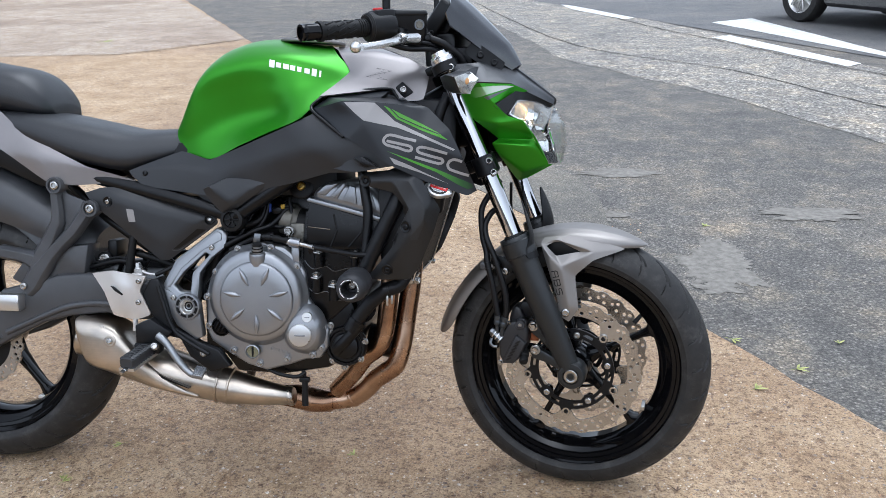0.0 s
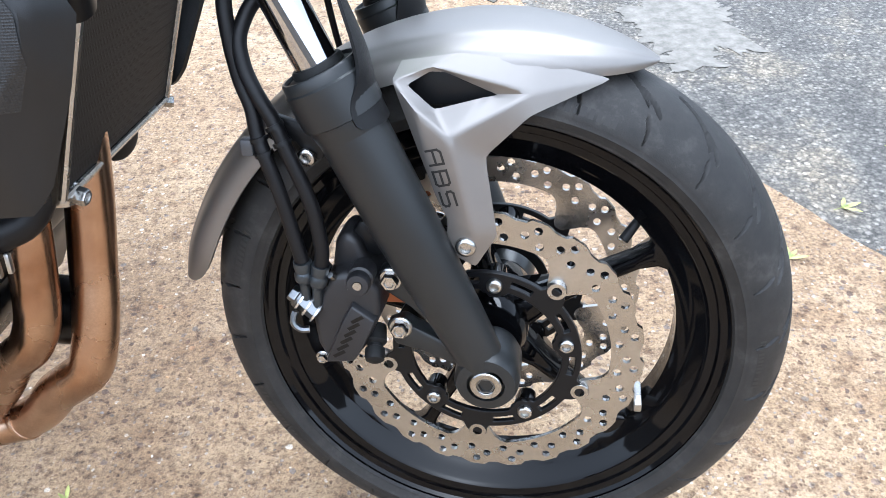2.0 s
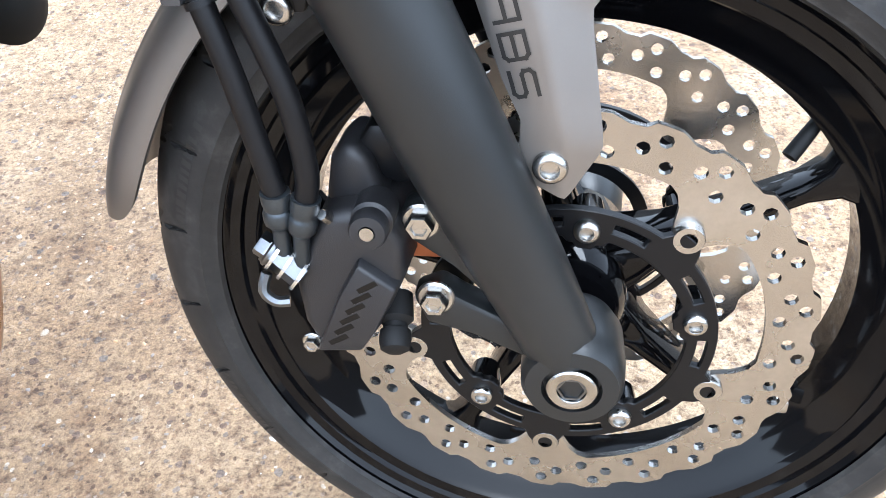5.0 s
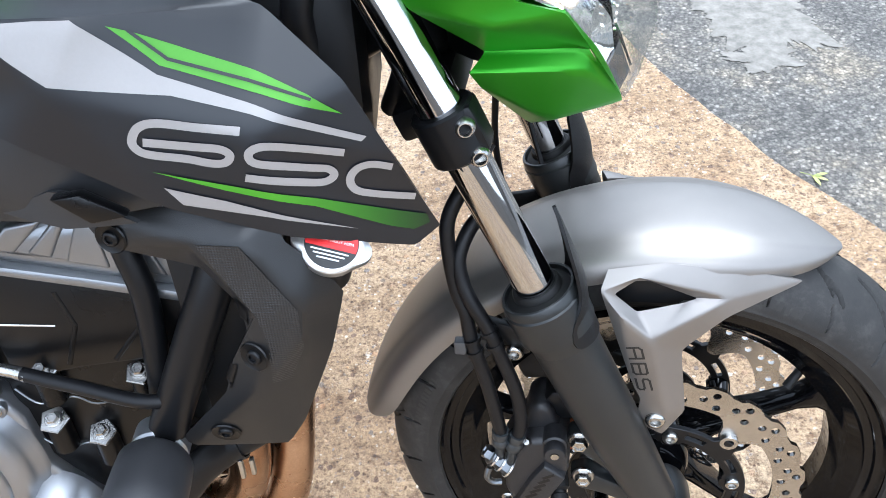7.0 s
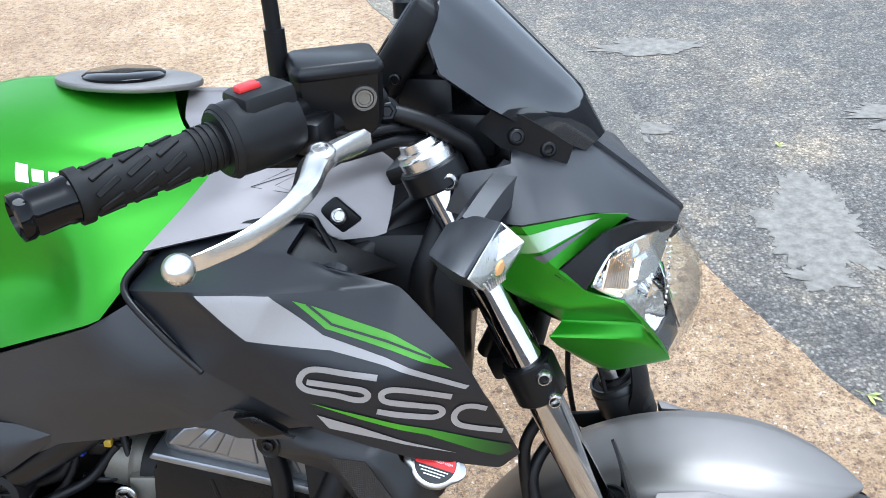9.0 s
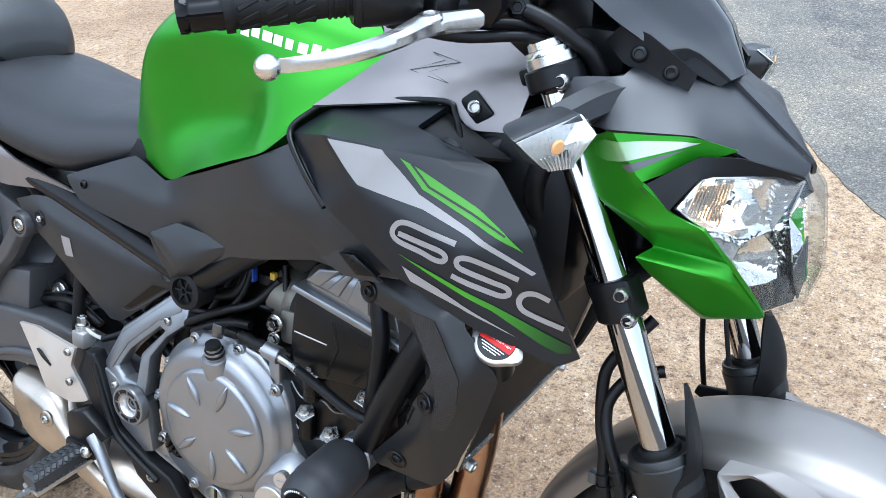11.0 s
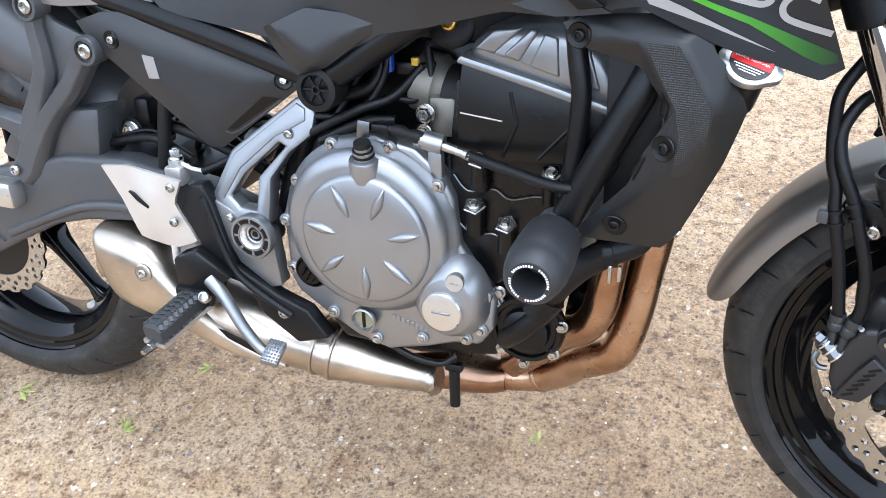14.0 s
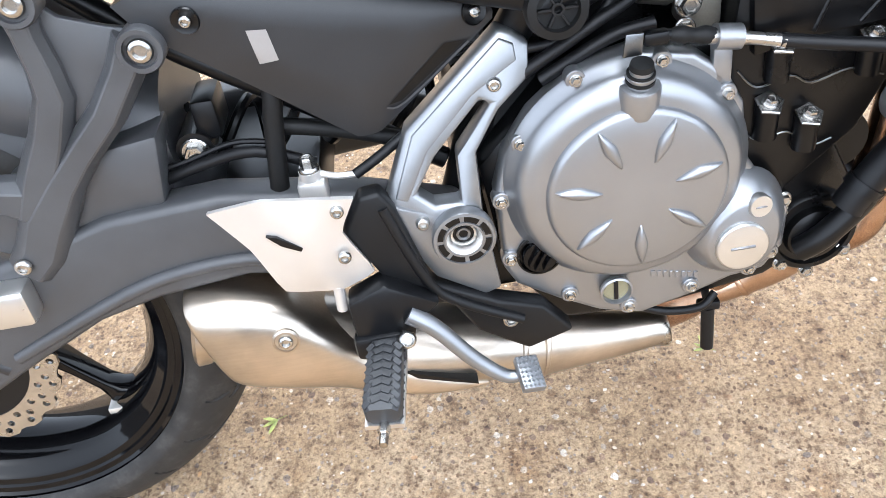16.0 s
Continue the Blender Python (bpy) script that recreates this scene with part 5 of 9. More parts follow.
# the maker's name on the tank becomes plain white bars
for k, (w, tall) in enumerate([(0.012, 0.016), (0.011, 0.011), (0.013, 0.011), (0.011, 0.011), (0.009, 0.011), (0.011, 0.011), (0.010, 0.016), (0.004, 0.014)]):
    x = 0.738 + 0.0152 * k
    z = 0.957 - 0.0215 * k / 7 * 1.0
    out = [(x, z - tall * 0.5), (x + w, z - tall * 0.5 - w * 0.2), (x + w, z + tall * 0.5 - w * 0.2), (x, z + tall * 0.5)]
    on_bike("mark_bar", draped(out, tank_tree, 0.0008, 0.006), WHITE_DECAL, "", tank)
# filler cap panel on top
cap = [tuple(Vector((0.800 + 0.075 * math.cos(a), 0.050 * math.sin(a), 1.010 - 0.06 * 0.075 * math.cos(a)))) for a in (2 * math.pi * k / 40 for k in range(40))]
cb = bmesh.new()
cb.faces.new([cb.verts.new(p) for p in cap])
r = bmesh.ops.extrude_face_region(cb, geom=cb.faces[:])
for v in r["geom"]:
    if isinstance(v, bmesh.types.BMVert):
        v.co.z += 0.008
bmesh.ops.recalc_face_normals(cb, faces=cb.faces)
filler = on_bike("filler_surround", soften(cb, 0.003), SILVER_PAINT, "silver filler surround", tank)
on_bike("filler_cap", lathe([(0, 0.0), (0.040, 0.0), (0.041, 0.006), (0.036, 0.009), (0.012, 0.009), (0, 0.009)], (0.795, 0, 1.015), (0.05, 0, 1), 36), GLOSS_BLACK, "black fuel filler cap", tank)

# warm grey cover in front of the tank
CV = [(0.853, -0.152, 0.886), (0.880, -0.119, 0.913), (0.906, -0.084, 0.942), (0.874, -0.058, 0.987), (0.950, -0.052, 0.990), (1.030, -0.060, 0.972), (1.082, -0.078, 0.945), (1.070, -0.100, 0.880),
      (1.022, -0.106, 0.877), (0.997, -0.110, 0.905), (0.930, -0.108, 0.925), (1.010, -0.098, 0.932), (0.860, -0.0, 1.002), (0.960, -0.0, 1.000)]
CF = [(0, 1, 10, 9), (1, 2, 10), (2, 3, 4, 10), (4, 5, 11, 10), (9, 10, 11), (5, 6, 11), (6, 7, 11), (7, 8, 11), (8, 9, 11), (3, 12, 13, 4), (4, 13, 5)]
for s in (1, -1):
    b = shell([(x, y * s, z) for x, y, z in CV], CF, 0.003, 0.5)
    cover = on_bike("tank_cover", b, GREY_PAINT, "matt warm grey tank cover")
    if s == 1:
        cover_tree = tree_of(cover)
        for line in ([(0.9625, 0.9496), (0.998, 0.943), (0.968, 0.931), (0.993, 0.922)], [(0.9625, 0.9496), (0.980, 0.9433), (0.945, 0.9304), (0.993, 0.922)], [(0.945, 0.9304), (0.998, 0.943)]):
            on_bike("emblem_line", ribbon(line, 0.0007, cover_tree, 0.0008, 1), BLACK_LABEL, "", cover)
        on_bike("bolt_recess", plate([(1.004, 0.905), (1.024, 0.920), (1.048, 0.897), (1.028, 0.882)], -0.1045, -0.098, 0.003, (), 2), BLACK_PLASTIC, "black diamond-shaped bolt recess", cover)
        on_bike("bolt", bolt((1.026, -0.104, 0.901), (0.1, -1, 0.25), 0.0082, 0.006), ZINC, "", cover)

# radiator shrouds with stripes and numerals
SV = [(0.842, -0.174, 0.858), (0.869, -0.130, 0.887), (0.998, -0.110, 0.901), (0.984, -0.150, 0.882), (1.090, -0.178, 0.862), (1.138, -0.199, 0.816), (1.193, -0.176, 0.691), (1.016, -0.222, 0.744),
      (0.916, -0.216, 0.874), (0.964, -0.226, 0.831), (0.988, -0.216, 0.872), (1.076, -0.216, 0.790), (1.166, -0.196, 0.756), (1.092, -0.212, 0.710), (0.922, -0.222, 0.802), (1.034, -0.176, 0.878), (1.174, -0.186, 0.681)]
SF = [(0, 1, 8), (1, 2, 3), (1, 3, 10, 8), (3, 15, 4, 10), (8, 10, 9), (0, 8, 9, 14), (14, 9, 7), (10, 4, 11, 9), (9, 11, 7), (4, 5, 11), (5, 12, 11), (11, 12, 6, 16), (11, 16, 13), (7, 11, 13)]
for s in (1, -1):
    shroud = on_bike("radiator_shroud", shell([(x, y * s, z) for x, y, z in SV], SF, 0.006, 0.62, 3), SHROUD_BLACK, "matt black radiator shroud with silver and green stripes")
    if s == -1:
        continue
    st = tree_of(shroud)
    LAY = 0.0013
    on_bike("silver_stripe", draped([(0.921, 0.871), (0.930, 0.871), (0.963, 0.871), (0.985, 0.870), (1.0007, 0.856), (1.027, 0.8325), (1.065, 0.8145), (1.149, 0.7765), (1.1453, 0.7735), (1.081, 0.8010), (1.033, 0.8195), (0.964, 0.8335), (0.946, 0.848)], st, LAY, 0.004), SILVER_DECAL, "silver grey stripe", shroud)
    on_bike("silver_stripe", draped([(1.017, 0.7600), (1.054, 0.7450), (1.136, 0.7060), (1.080, 0.7285), (1.0265, 0.7460)], st, LAY), SILVER_DECAL, "silver grey stripe", shroud)
    on_bike("green_stripe", draped([(1.0035, 0.864), (1.019, 0.8575), (1.052, 0.841), (1.085, 0.8255), (1.115, 0.810), (1.135, 0.7945), (1.079, 0.815), (1.029, 0.8375)], st, LAY, 0.004), GREEN_DECAL, "green stripe", shroud)
    on_bike("green_stripe", draped([(1.0125, 0.7720), (1.056, 0.7570), (1.111, 0.7365), (1.155, 0.7175), (1.184, 0.705), (1.186, 0.697), (1.174, 0.695), (1.157, 0.7030), (1.110, 0.7305), (1.055, 0.7530)], st, LAY), GREEN_FADE, "green stripe", shroud)
    on_bike("stripe_line", ribbon([(1.015, 0.860), (1.0345, 0.8405), (1.079, 0.8215), (1.117, 0.807)], 0.0020, st, LAY + 0.0009, 1), SHROUD_BLACK, "", shroud)
    W = 0.0056
    six = [(1.074, 0.8005), (1.050, 0.8055), (1.027, 0.8105), (1.016, 0.8085), (1.0105, 0.800), (1.0125, 0.7935), (1.020, 0.7895), (1.040, 0.7850), (1.054, 0.7805), (1.0625, 0.7805), (1.0655, 0.7855), (1.0600, 0.7900), (1.045, 0.7930), (1.0165, 0.7985)]
    five = [(1.134, 0.7770), (1.110, 0.7835), (1.087, 0.7885), (1.0775, 0.7860), (1.0775, 0.7795), (1.0860, 0.7755), (1.110, 0.7690), (1.1225, 0.7660), (1.1255, 0.7605), (1.1190, 0.7565), (1.105, 0.7590), (1.072, 0.7680)]
    zero = [(1.163, 0.7615), (1.150, 0.7655), (1.140, 0.7630), (1.135, 0.7550), (1.138, 0.7465), (1.150, 0.7410), (1.176, 0.7335)]
    for n_line in (six, five, zero):
        n_line = [(x - 0.0055 + (x - 1.01) * 0.04, z - 0.0055 - (x - 1.01) * 0.033) for x, z in n_line]
        on_bike("numeral", ribbon(n_line, W, st, LAY, 6), SILVER_DECAL, "silver grey numeral of 650", shroud)

# dark inner wall behind the scoop of the shroud, and its rubber edging
on_bike("scoop_wall", shell([(0.992, -0.106, 0.894), (0.982, -0.146, 0.874), (1.034, -0.172, 0.866), (1.080, -0.120, 0.858)], [(0, 1, 2, 3)], 0.003, 0.9, 1), BLACK_PLASTIC, "black inner wall of the shroud scoop")
on_bike("shroud_edging", tube([(0.920, -0.219, 0.800), (0.880, -0.203, 0.829), (0.842, -0.177, 0.858), (0.852, -0.156, 0.878), (0.871, -0.133, 0.891), (0.930, -0.122, 0.899), (0.995, -0.112, 0.904), (1.010, -0.116, 0.893), (1.024, -0.128, 0.872)], 0.0034, 10, 6), ENGINE_BLACK, "black rubber edging of the shroud")

# black side panel under the tank
MV = [(0.405, -0.127, 0.722), (0.526, -0.106, 0.768), (0.595, -0.123, 0.747), (0.700, -0.160, 0.786), (0.810, -0.192, 0.829), (0.880, -0.172, 0.866), (0.945, -0.206, 0.806), (1.040, -0.212, 0.745), (0.935, -0.200, 0.726),
      (0.885, -0.190, 0.726), (0.800, -0.176, 0.702), (0.740, -0.166, 0.689), (0.700, -0.156, 0.664), (0.655, -0.150, 0.664), (0.575, -0.140, 0.672), (0.440, -0.133, 0.690), (0.620, -0.142, 0.722), (0.750, -0.180, 0.752), (0.850, -0.202, 0.774), (0.530, -0.132, 0.735)]
MF = [(0, 1, 19), (1, 2, 16, 19), (0, 19, 15), (15, 19, 16, 14), (2, 3, 17, 16), (3, 4, 18, 17), (4, 5, 6, 18), (6, 7, 8, 18), (8, 9, 18), (9, 10, 17, 18), (10, 11, 17), (11, 12, 13, 16, 17), (13, 14, 16)]
BLV = [(0.588, -0.151, 0.685), (0.648, -0.157, 0.711), (0.752, -0.166, 0.705), (0.672, -0.162, 0.647), (0.634, -0.160, 0.634), (0.604, -0.156, 0.663), (0.606, -0.166, 0.692), (0.662, -0.175, 0.654), (0.700, -0.172, 0.690)]
BLF = [(0, 6, 7, 4, 5), (0, 1, 6), (6, 1, 8, 7), (1, 2, 8), (8, 2, 3, 7), (7, 3, 4)]
on_bike("frame_cover", shell(BLV, BLF, 0.005, 0.86, 2), PANEL_BLACK, "faceted satin black frame cover")
for s in (1, -1):
    panel = on_bike("side_panel", shell([(x, y * s, z) for x, y, z in MV], MF, 0.005, 0.55, 2), PANEL_BLACK, "matt black side panel")
    if s == 1:
        on_bike("bolt", bolt((0.447, -0.130, 0.717), (0, -1, 0.1), 0.006, 0.004), ENGINE_BLACK, "", panel)
        on_bike("vent_lip", shell([(0.890, -0.194, 0.735), (0.935, -0.206, 0.755), (0.950, -0.218, 0.757), (0.995, -0.226, 0.737), (0.940, -0.212, 0.727)], [(0, 1, 4), (1, 2, 3, 4)], 0.004, 0.4, 1), PANEL_BLACK, "", panel)
        on_bike("vent_slot", plate([(0.942, 0.758), (0.962, 0.760), (0.990, 0.742), (0.965, 0.738)], -0.2265, -0.215, 0.002), ENGINE_BLACK, "dark vent slot", panel)
# knee wedge below the side panel, above the frame joint
WV = [(0.553, -0.142, 0.682), (0.600, -0.152, 0.694), (0.652, -0.162, 0.684), (0.700, -0.160, 0.664), (0.668, -0.158, 0.628), (0.640, -0.156, 0.622), (0.606, -0.150, 0.640)]
WV = [(x, y + 0.016, z) for x, y, z in WV]
on_bike("frame_cover", shell(WV, [(0, 1, 6), (1, 2, 5, 6), (2, 3, 4, 5)], 0.010, 0.6, 2), PANEL_BLACK, "black frame cover")
on_bike("frame_plug", lathe([(0, -0.03), (0.0255, -0.03), (0.0270, -0.005), (0.0250, 0.002), (0.0180, 0.004), (0.0172, -0.003), (0.0, -0.003)], (0.654, -0.156, 0.619), (0, -1, 0.05), 36), RUBBER, "ribbed black frame plug")
for k in range(6):
    a = k * math.pi / 3
    on_bike("plug_rib", block((0.004, -0.0012, -0.004), (0.0165, 0.0012, 0.0016), 0.0005, 1, Matrix.Translation((0.654, -0.156, 0.619)) @ aim((0, -1, 0.05)) @ Matrix.Rotation(a, 4, "Z")), RUBBER, "", bpy.data.objects["frame_plug"])
on_bike("plug_hub", lathe([(0.0035, -0.003), (0.0055, -0.003), (0.0055, 0.002), (0.0035, 0.002)], (0.654, -0.156, 0.619), (0, -1, 0.05), 16, closed=True), RUBBER, "", bpy.data.objects["frame_plug"])

# seats
def half_section(x, pts):
    """A closed ring across the bike from points of the right half, bottom first."""
    right = [(x, y, z) for y, z in pts]
    left = [(x, -y, z) for y, z in pts[::-1] if abs(y) > 1e-6]
    return right + left


seat = on_bike("rider_seat", loft([half_section(x, p) for x, p in (
    (0.085, [(-0.10, 0.815), (-0.118, 0.830), (-0.110, 0.848), (-0.07, 0.860), (0, 0.864)]),
    (0.130, [(-0.11, 0.792), (-0.127, 0.812), (-0.122, 0.838), (-0.085, 0.853), (0, 0.860)]),
    (0.200, [(-0.12, 0.768), (-0.137, 0.788), (-0.132, 0.822), (-0.095, 0.843), (0, 0.852)]),
    (0.300, [(-0.12, 0.738), (-0.138, 0.756), (-0.132, 0.795), (-0.098, 0.822), (0, 0.833)]),
    (0.390, [(-0.11, 0.722), (-0.129, 0.740), (-0.124, 0.778), (-0.090, 0.804), (0, 0.816)]),
    (0.460, [(-0.09, 0.736), (-0.108, 0.752), (-0.103, 0.784), (-0.075, 0.806), (0, 0.816)]),
    (0.525, [(-0.07, 0.758), (-0.088, 0.770), (-0.080, 0.792), (-0.055, 0.810), (0, 0.818)]))], True, 5, 3), SEAT_VINYL, "black vinyl rider seat")
on_bike("pillion_seat", loft([half_section(x, p) for x, p in (
    (0.196, [(-0.05, 0.850), (-0.060, 0.856), (-0.055, 0.864), (-0.03, 0.870), (0, 0.872)]),
    (0.178, [(-0.07, 0.845), (-0.088, 0.858), (-0.082, 0.888), (-0.05, 0.905), (0, 0.910)]),
    (0.135, [(-0.08, 0.848), (-0.105, 0.868), (-0.100, 0.918), (-0.06, 0.943), (0, 0.950)]),
    (0.062, [(-0.09, 0.862), (-0.112, 0.884), (-0.106, 0.938), (-0.06, 0.960), (0, 0.966)]),
    (-0.05, [(-0.09, 0.890), (-0.112, 0.910), (-0.106, 0.960), (-0.06, 0.978), (0, 0.984)]),
    (-0.22, [(-0.07, 0.930), (-0.080, 0.945), (-0.075, 0.975), (-0.04, 0.990), (0, 0.994)]))], True, 4, 3), SEAT_VINYL, "black vinyl pillion seat")
TAILV = [(0.425, -0.128, 0.700), (0.314, -0.138, 0.730), (0.158, -0.132, 0.806), (0.110, -0.124, 0.850), (0.020, -0.115, 0.900), (-0.20, -0.09, 0.955), (-0.22, -0.10, 0.900), (-0.02, -0.130, 0.830), (0.115, -0.138, 0.765), (0.219, -0.140, 0.694), (0.286, -0.136, 0.688), (0.20, -0.146, 0.755)]
TAILF = [(0, 1, 11, 10), (1, 2, 11), (2, 3, 8, 11), (3, 4, 7, 8), (4, 5, 6, 7), (8, 9, 11), (9, 10, 11)]
for s in (1, -1):
    on_bike("tail_panel", shell([(x, y * s, z) for x, y, z in TAILV], TAILF, 0.004, 0.5, 2), GREY_PAINT, "matt warm grey tail panel")
on_bike("under_tail", plate([(0.30, 0.70), (0.10, 0.80), (-0.15, 0.92), (-0.20, 0.86), (0.0, 0.76), (0.18, 0.68)], -0.10, 0.10, 0.01), BLACK_PLASTIC, "black undertail tray")

# ---- side: covers, hangers, footrest ----
def cover_y(x, base):
    """The cover stands closer to the middle towards the front."""
    return base + (x - 0.36) * 0.087


CVR = [(0.308, 0.672, -0.134), (0.345, 0.684, -0.134), (0.400, 0.688, -0.134), (0.480, 0.662, -0.134), (0.585, 0.640, -0.134), (0.602, 0.624, -0.134), (0.608, 0.606, -0.136), (0.496, 0.522, -0.138), (0.476, 0.521, -0.138), (0.414, 0.574, -0.138), (0.360, 0.618, -0.136), (0.326, 0.644, -0.135),
       (0.384, 0.662, -0.147), (0.480, 0.636, -0.147), (0.572, 0.615, -0.146), (0.492, 0.560, -0.147), (0.420, 0.604, -0.147)]
side = on_bike("side_cover", shell([(x, cover_y(x, y), z) for x, z, y in CVR], [(0, 1, 12, 11), (1, 2, 12), (2, 3, 13, 12), (3, 4, 14, 13), (4, 5, 14), (5, 6, 14), (6, 7, 15, 14), (7, 8, 15), (8, 9, 16, 15), (9, 10, 16), (10, 11, 12, 16), (12, 13, 15, 16), (13, 14, 15)], 0.030, 0.82, 2, 0.95), PANEL_BLACK, "matt black battery side cover")
side_tree = tree_of(side)
# the slanted slot isn't cut: its shade is a flat black patch
on_bike("slot", draped([(0.507, 0.548), (0.519, 0.549), (0.581, 0.592), (0.562, 0.594)], side_tree, 0.0008, 0.004), ENGINE_BLACK, "flat black patch for the shade of a slanted slot", side)
on_bike("slot_lip", ribbon([(0.505, 0.546), (0.522, 0.547), (0.583, 0.590)], 0.0022, side_tree, 0.0016, 4), GREY_PLASTIC, "", side)
on_bike("label", draped([(0.406, 0.638), (0.422, 0.636), (0.426, 0.609), (0.410, 0.608)], side_tree, 0.0010, 0.004), SILVER_DECAL, "small pale window in the cover", side)
for x, z in ((0.362, 0.653), (0.590, 0.615)):
    hit, nrm, _, _ = side_tree.ray_cast(Vector((x, -1, z)), Vector((0, 1, 0)))
    on_bike("recess", lathe([(0, 0.0006), (0.0095, 0.0006), (0.0110, 0.0016), (0.0118, 0.0)], hit, nrm, 24), ENGINE_BLACK, "", side)
    on_bike("bolt", bolt(hit + nrm * 0.0006, nrm, 0.0054, 0.004), ZINC, "", side)

def beam(path, y0, y1, edge=0.0012):
    """A cast arm: path of (x, z, half width), flat outer face with sloping sides."""
    pts = [Vector((x, z)) for x, z, _ in path]
    rings = []
    for i, (x, z, w) in enumerate(path):
        t = (pts[min(i + 1, len(pts) - 1)] - pts[max(i - 1, 0)]).normalized()
        nx, nz = -t.y, t.x
        rings.append([(x + nx * w * k, y, z + nz * w * k) for k, y in ((-1.0, y1), (-0.95, y0 + 0.010), (-0.55, y0), (0.55, y0), (0.95, y0 + 0.010), (1.0, y1))])
    return soften(loft(rings), edge, 1, 30)


arm_web = [(0.232, 0.700), (0.262, 0.668), (0.296, 0.655), (0.322, 0.648), (0.300, 0.600), (0.262, 0.560), (0.225, 0.530), (0.205, 0.540), (0.228, 0.590), (0.240, 0.640)]
bracket = on_bike("passenger_peg_bracket", plate(arm_web, -0.130, -0.122, 0.002, (), 2), GREY_PLASTIC, "matt black passenger footrest bracket")
on_bike("arm", beam([(0.236, 0.700, 0.0189), (0.236, 0.660, 0.0135), (0.238, 0.632, 0.0149), (0.237, 0.606, 0.0175), (0.220, 0.570, 0.0189), (0.200, 0.536, 0.0216), (0.182, 0.496, 0.0257)], -0.146, -0.122), GREY_PLASTIC, "", bracket, 22)
on_bike("arm", beam([(0.316, 0.642, 0.0189), (0.300, 0.618, 0.0162), (0.274, 0.584, 0.0162), (0.240, 0.552, 0.0162), (0.214, 0.525, 0.0189), (0.186, 0.490, 0.0257), (0.170, 0.462, 0.0243), (0.152, 0.444, 0.0216)], -0.147, -0.122), GREY_PLASTIC, "", bracket, 22)
on_bike("arm", beam([(0.200, 0.512, 0.0243), (0.176, 0.514, 0.0230), (0.150, 0.524, 0.0162), (0.090, 0.534, 0.0162)], -0.145, -0.122), GREY_PLASTIC, "", bracket, 22)
for x, z in ((0.240, 0.688), (0.322, 0.637)):
    on_bike("boss", lathe([(0.019, -0.02), (0.0195, 0.004), (0.018, 0.007), (0.014, 0.007), (0.0135, 0.003), (0, 0.003)], (x, -0.144, z), (0, -1, 0), 32), GREY_PLASTIC, "", bracket)
    on_bike("bolt", bolt((x, -0.147, z), (0, -1, 0), 0.0105, 0.005), ZINC, "silver countersunk bolt", bracket)
on_bike("bolt", bolt((0.155, -0.149, 0.457), (0, -1, 0), 0.008, 0.005), ZINC, "", bracket)
on_bike("peg_mount", block((0.085, -0.165, 0.400), (0.150, -0.135, 0.440), 0.006), ALLOY_BRIGHT, "bright alloy peg mount", bracket)

OUT = [(0.608, 0.598), (0.620, 0.594), (0.633, 0.583), (0.630, 0.555), (0.600, 0.531), (0.576, 0.498), (0.575, 0.440), (0.539, 0.432), (0.501, 0.436), (0.489, 0.465), (0.517, 0.526)]
HOLE = [(0.585, 0.542), (0.594, 0.538), (0.558, 0.498), (0.557, 0.456), (0.533, 0.457), (0.518, 0.470), (0.539, 0.500)]
def lean_in(bm, z0=0.45, slope=0.27):
    """Leans the upper part of a side piece towards the middle of the bike."""
    for v in bm.verts:
        v.co.y += max(0.0, v.co.z - z0) * slope
    return bm


hanger = on_bike("footrest_hanger", lean_in(plate(OUT, -0.163, -0.138, 0.004, [HOLE[::-1]], 2)), ALLOY_GREY, "silver-grey cast footrest hanger")
on_bike("hanger_ridge", lean_in(plate([(0.609, 0.592), (0.621, 0.586), (0.622, 0.572), (0.580, 0.549), (0.532, 0.506), (0.508, 0.464), (0.497, 0.468), (0.521, 0.522)], -0.1648, -0.158, 0.0012, (), 2, 0.03)), ALLOY_GREY, "", hanger)
on_bike("lower_plate", plate([(0.492, 0.466), (0.502, 0.420), (0.524, 0.380), (0.568, 0.350), (0.584, 0.356), (0.576, 0.430)], -0.163, -0.140, 0.003), ALLOY_GREY, "", hanger)
HUB = (0.554, -0.163, 0.426)
on_bike("pivot_ring", lathe([(0.0165, 0.0), (0.0290, 0.0), (0.0298, 0.010), (0.0285, 0.013), (0.0255, 0.0135), (0.0250, 0.0115), (0.0190, 0.0115), (0.0185, 0.013), (0.0165, 0.013)], HUB, (0, -1, 0), 56, closed=True), ALLOY_GREY, "ribbed pivot cover", hanger)
on_bike("pivot_nut", lathe([(0.0165, 0.0), (0.0165, 0.0120), (0.0122, 0.0070), (0.0118, 0.0030), (0.0100, 0.0026), (0.0098, 0.0)], HUB, (0, -1, 0), 40, closed=True), ALLOY_BRIGHT, "bright hollow pivot nut", hanger)
on_bike("pivot_hole", lathe([(0, 0), (0.0100, 0), (0.0100, 0.0012), (0, 0.0012)], HUB, (0, -1, 0), 24), ENGINE_BLACK, "", hanger)
on_bike("pivot_core", lathe([(0.0042, 0), (0.0066, 0), (0.0066, 0.0030), (0.0042, 0.0024)], HUB, (0, -1, 0), 24, closed=True), ZINC_DARK, "", hanger)
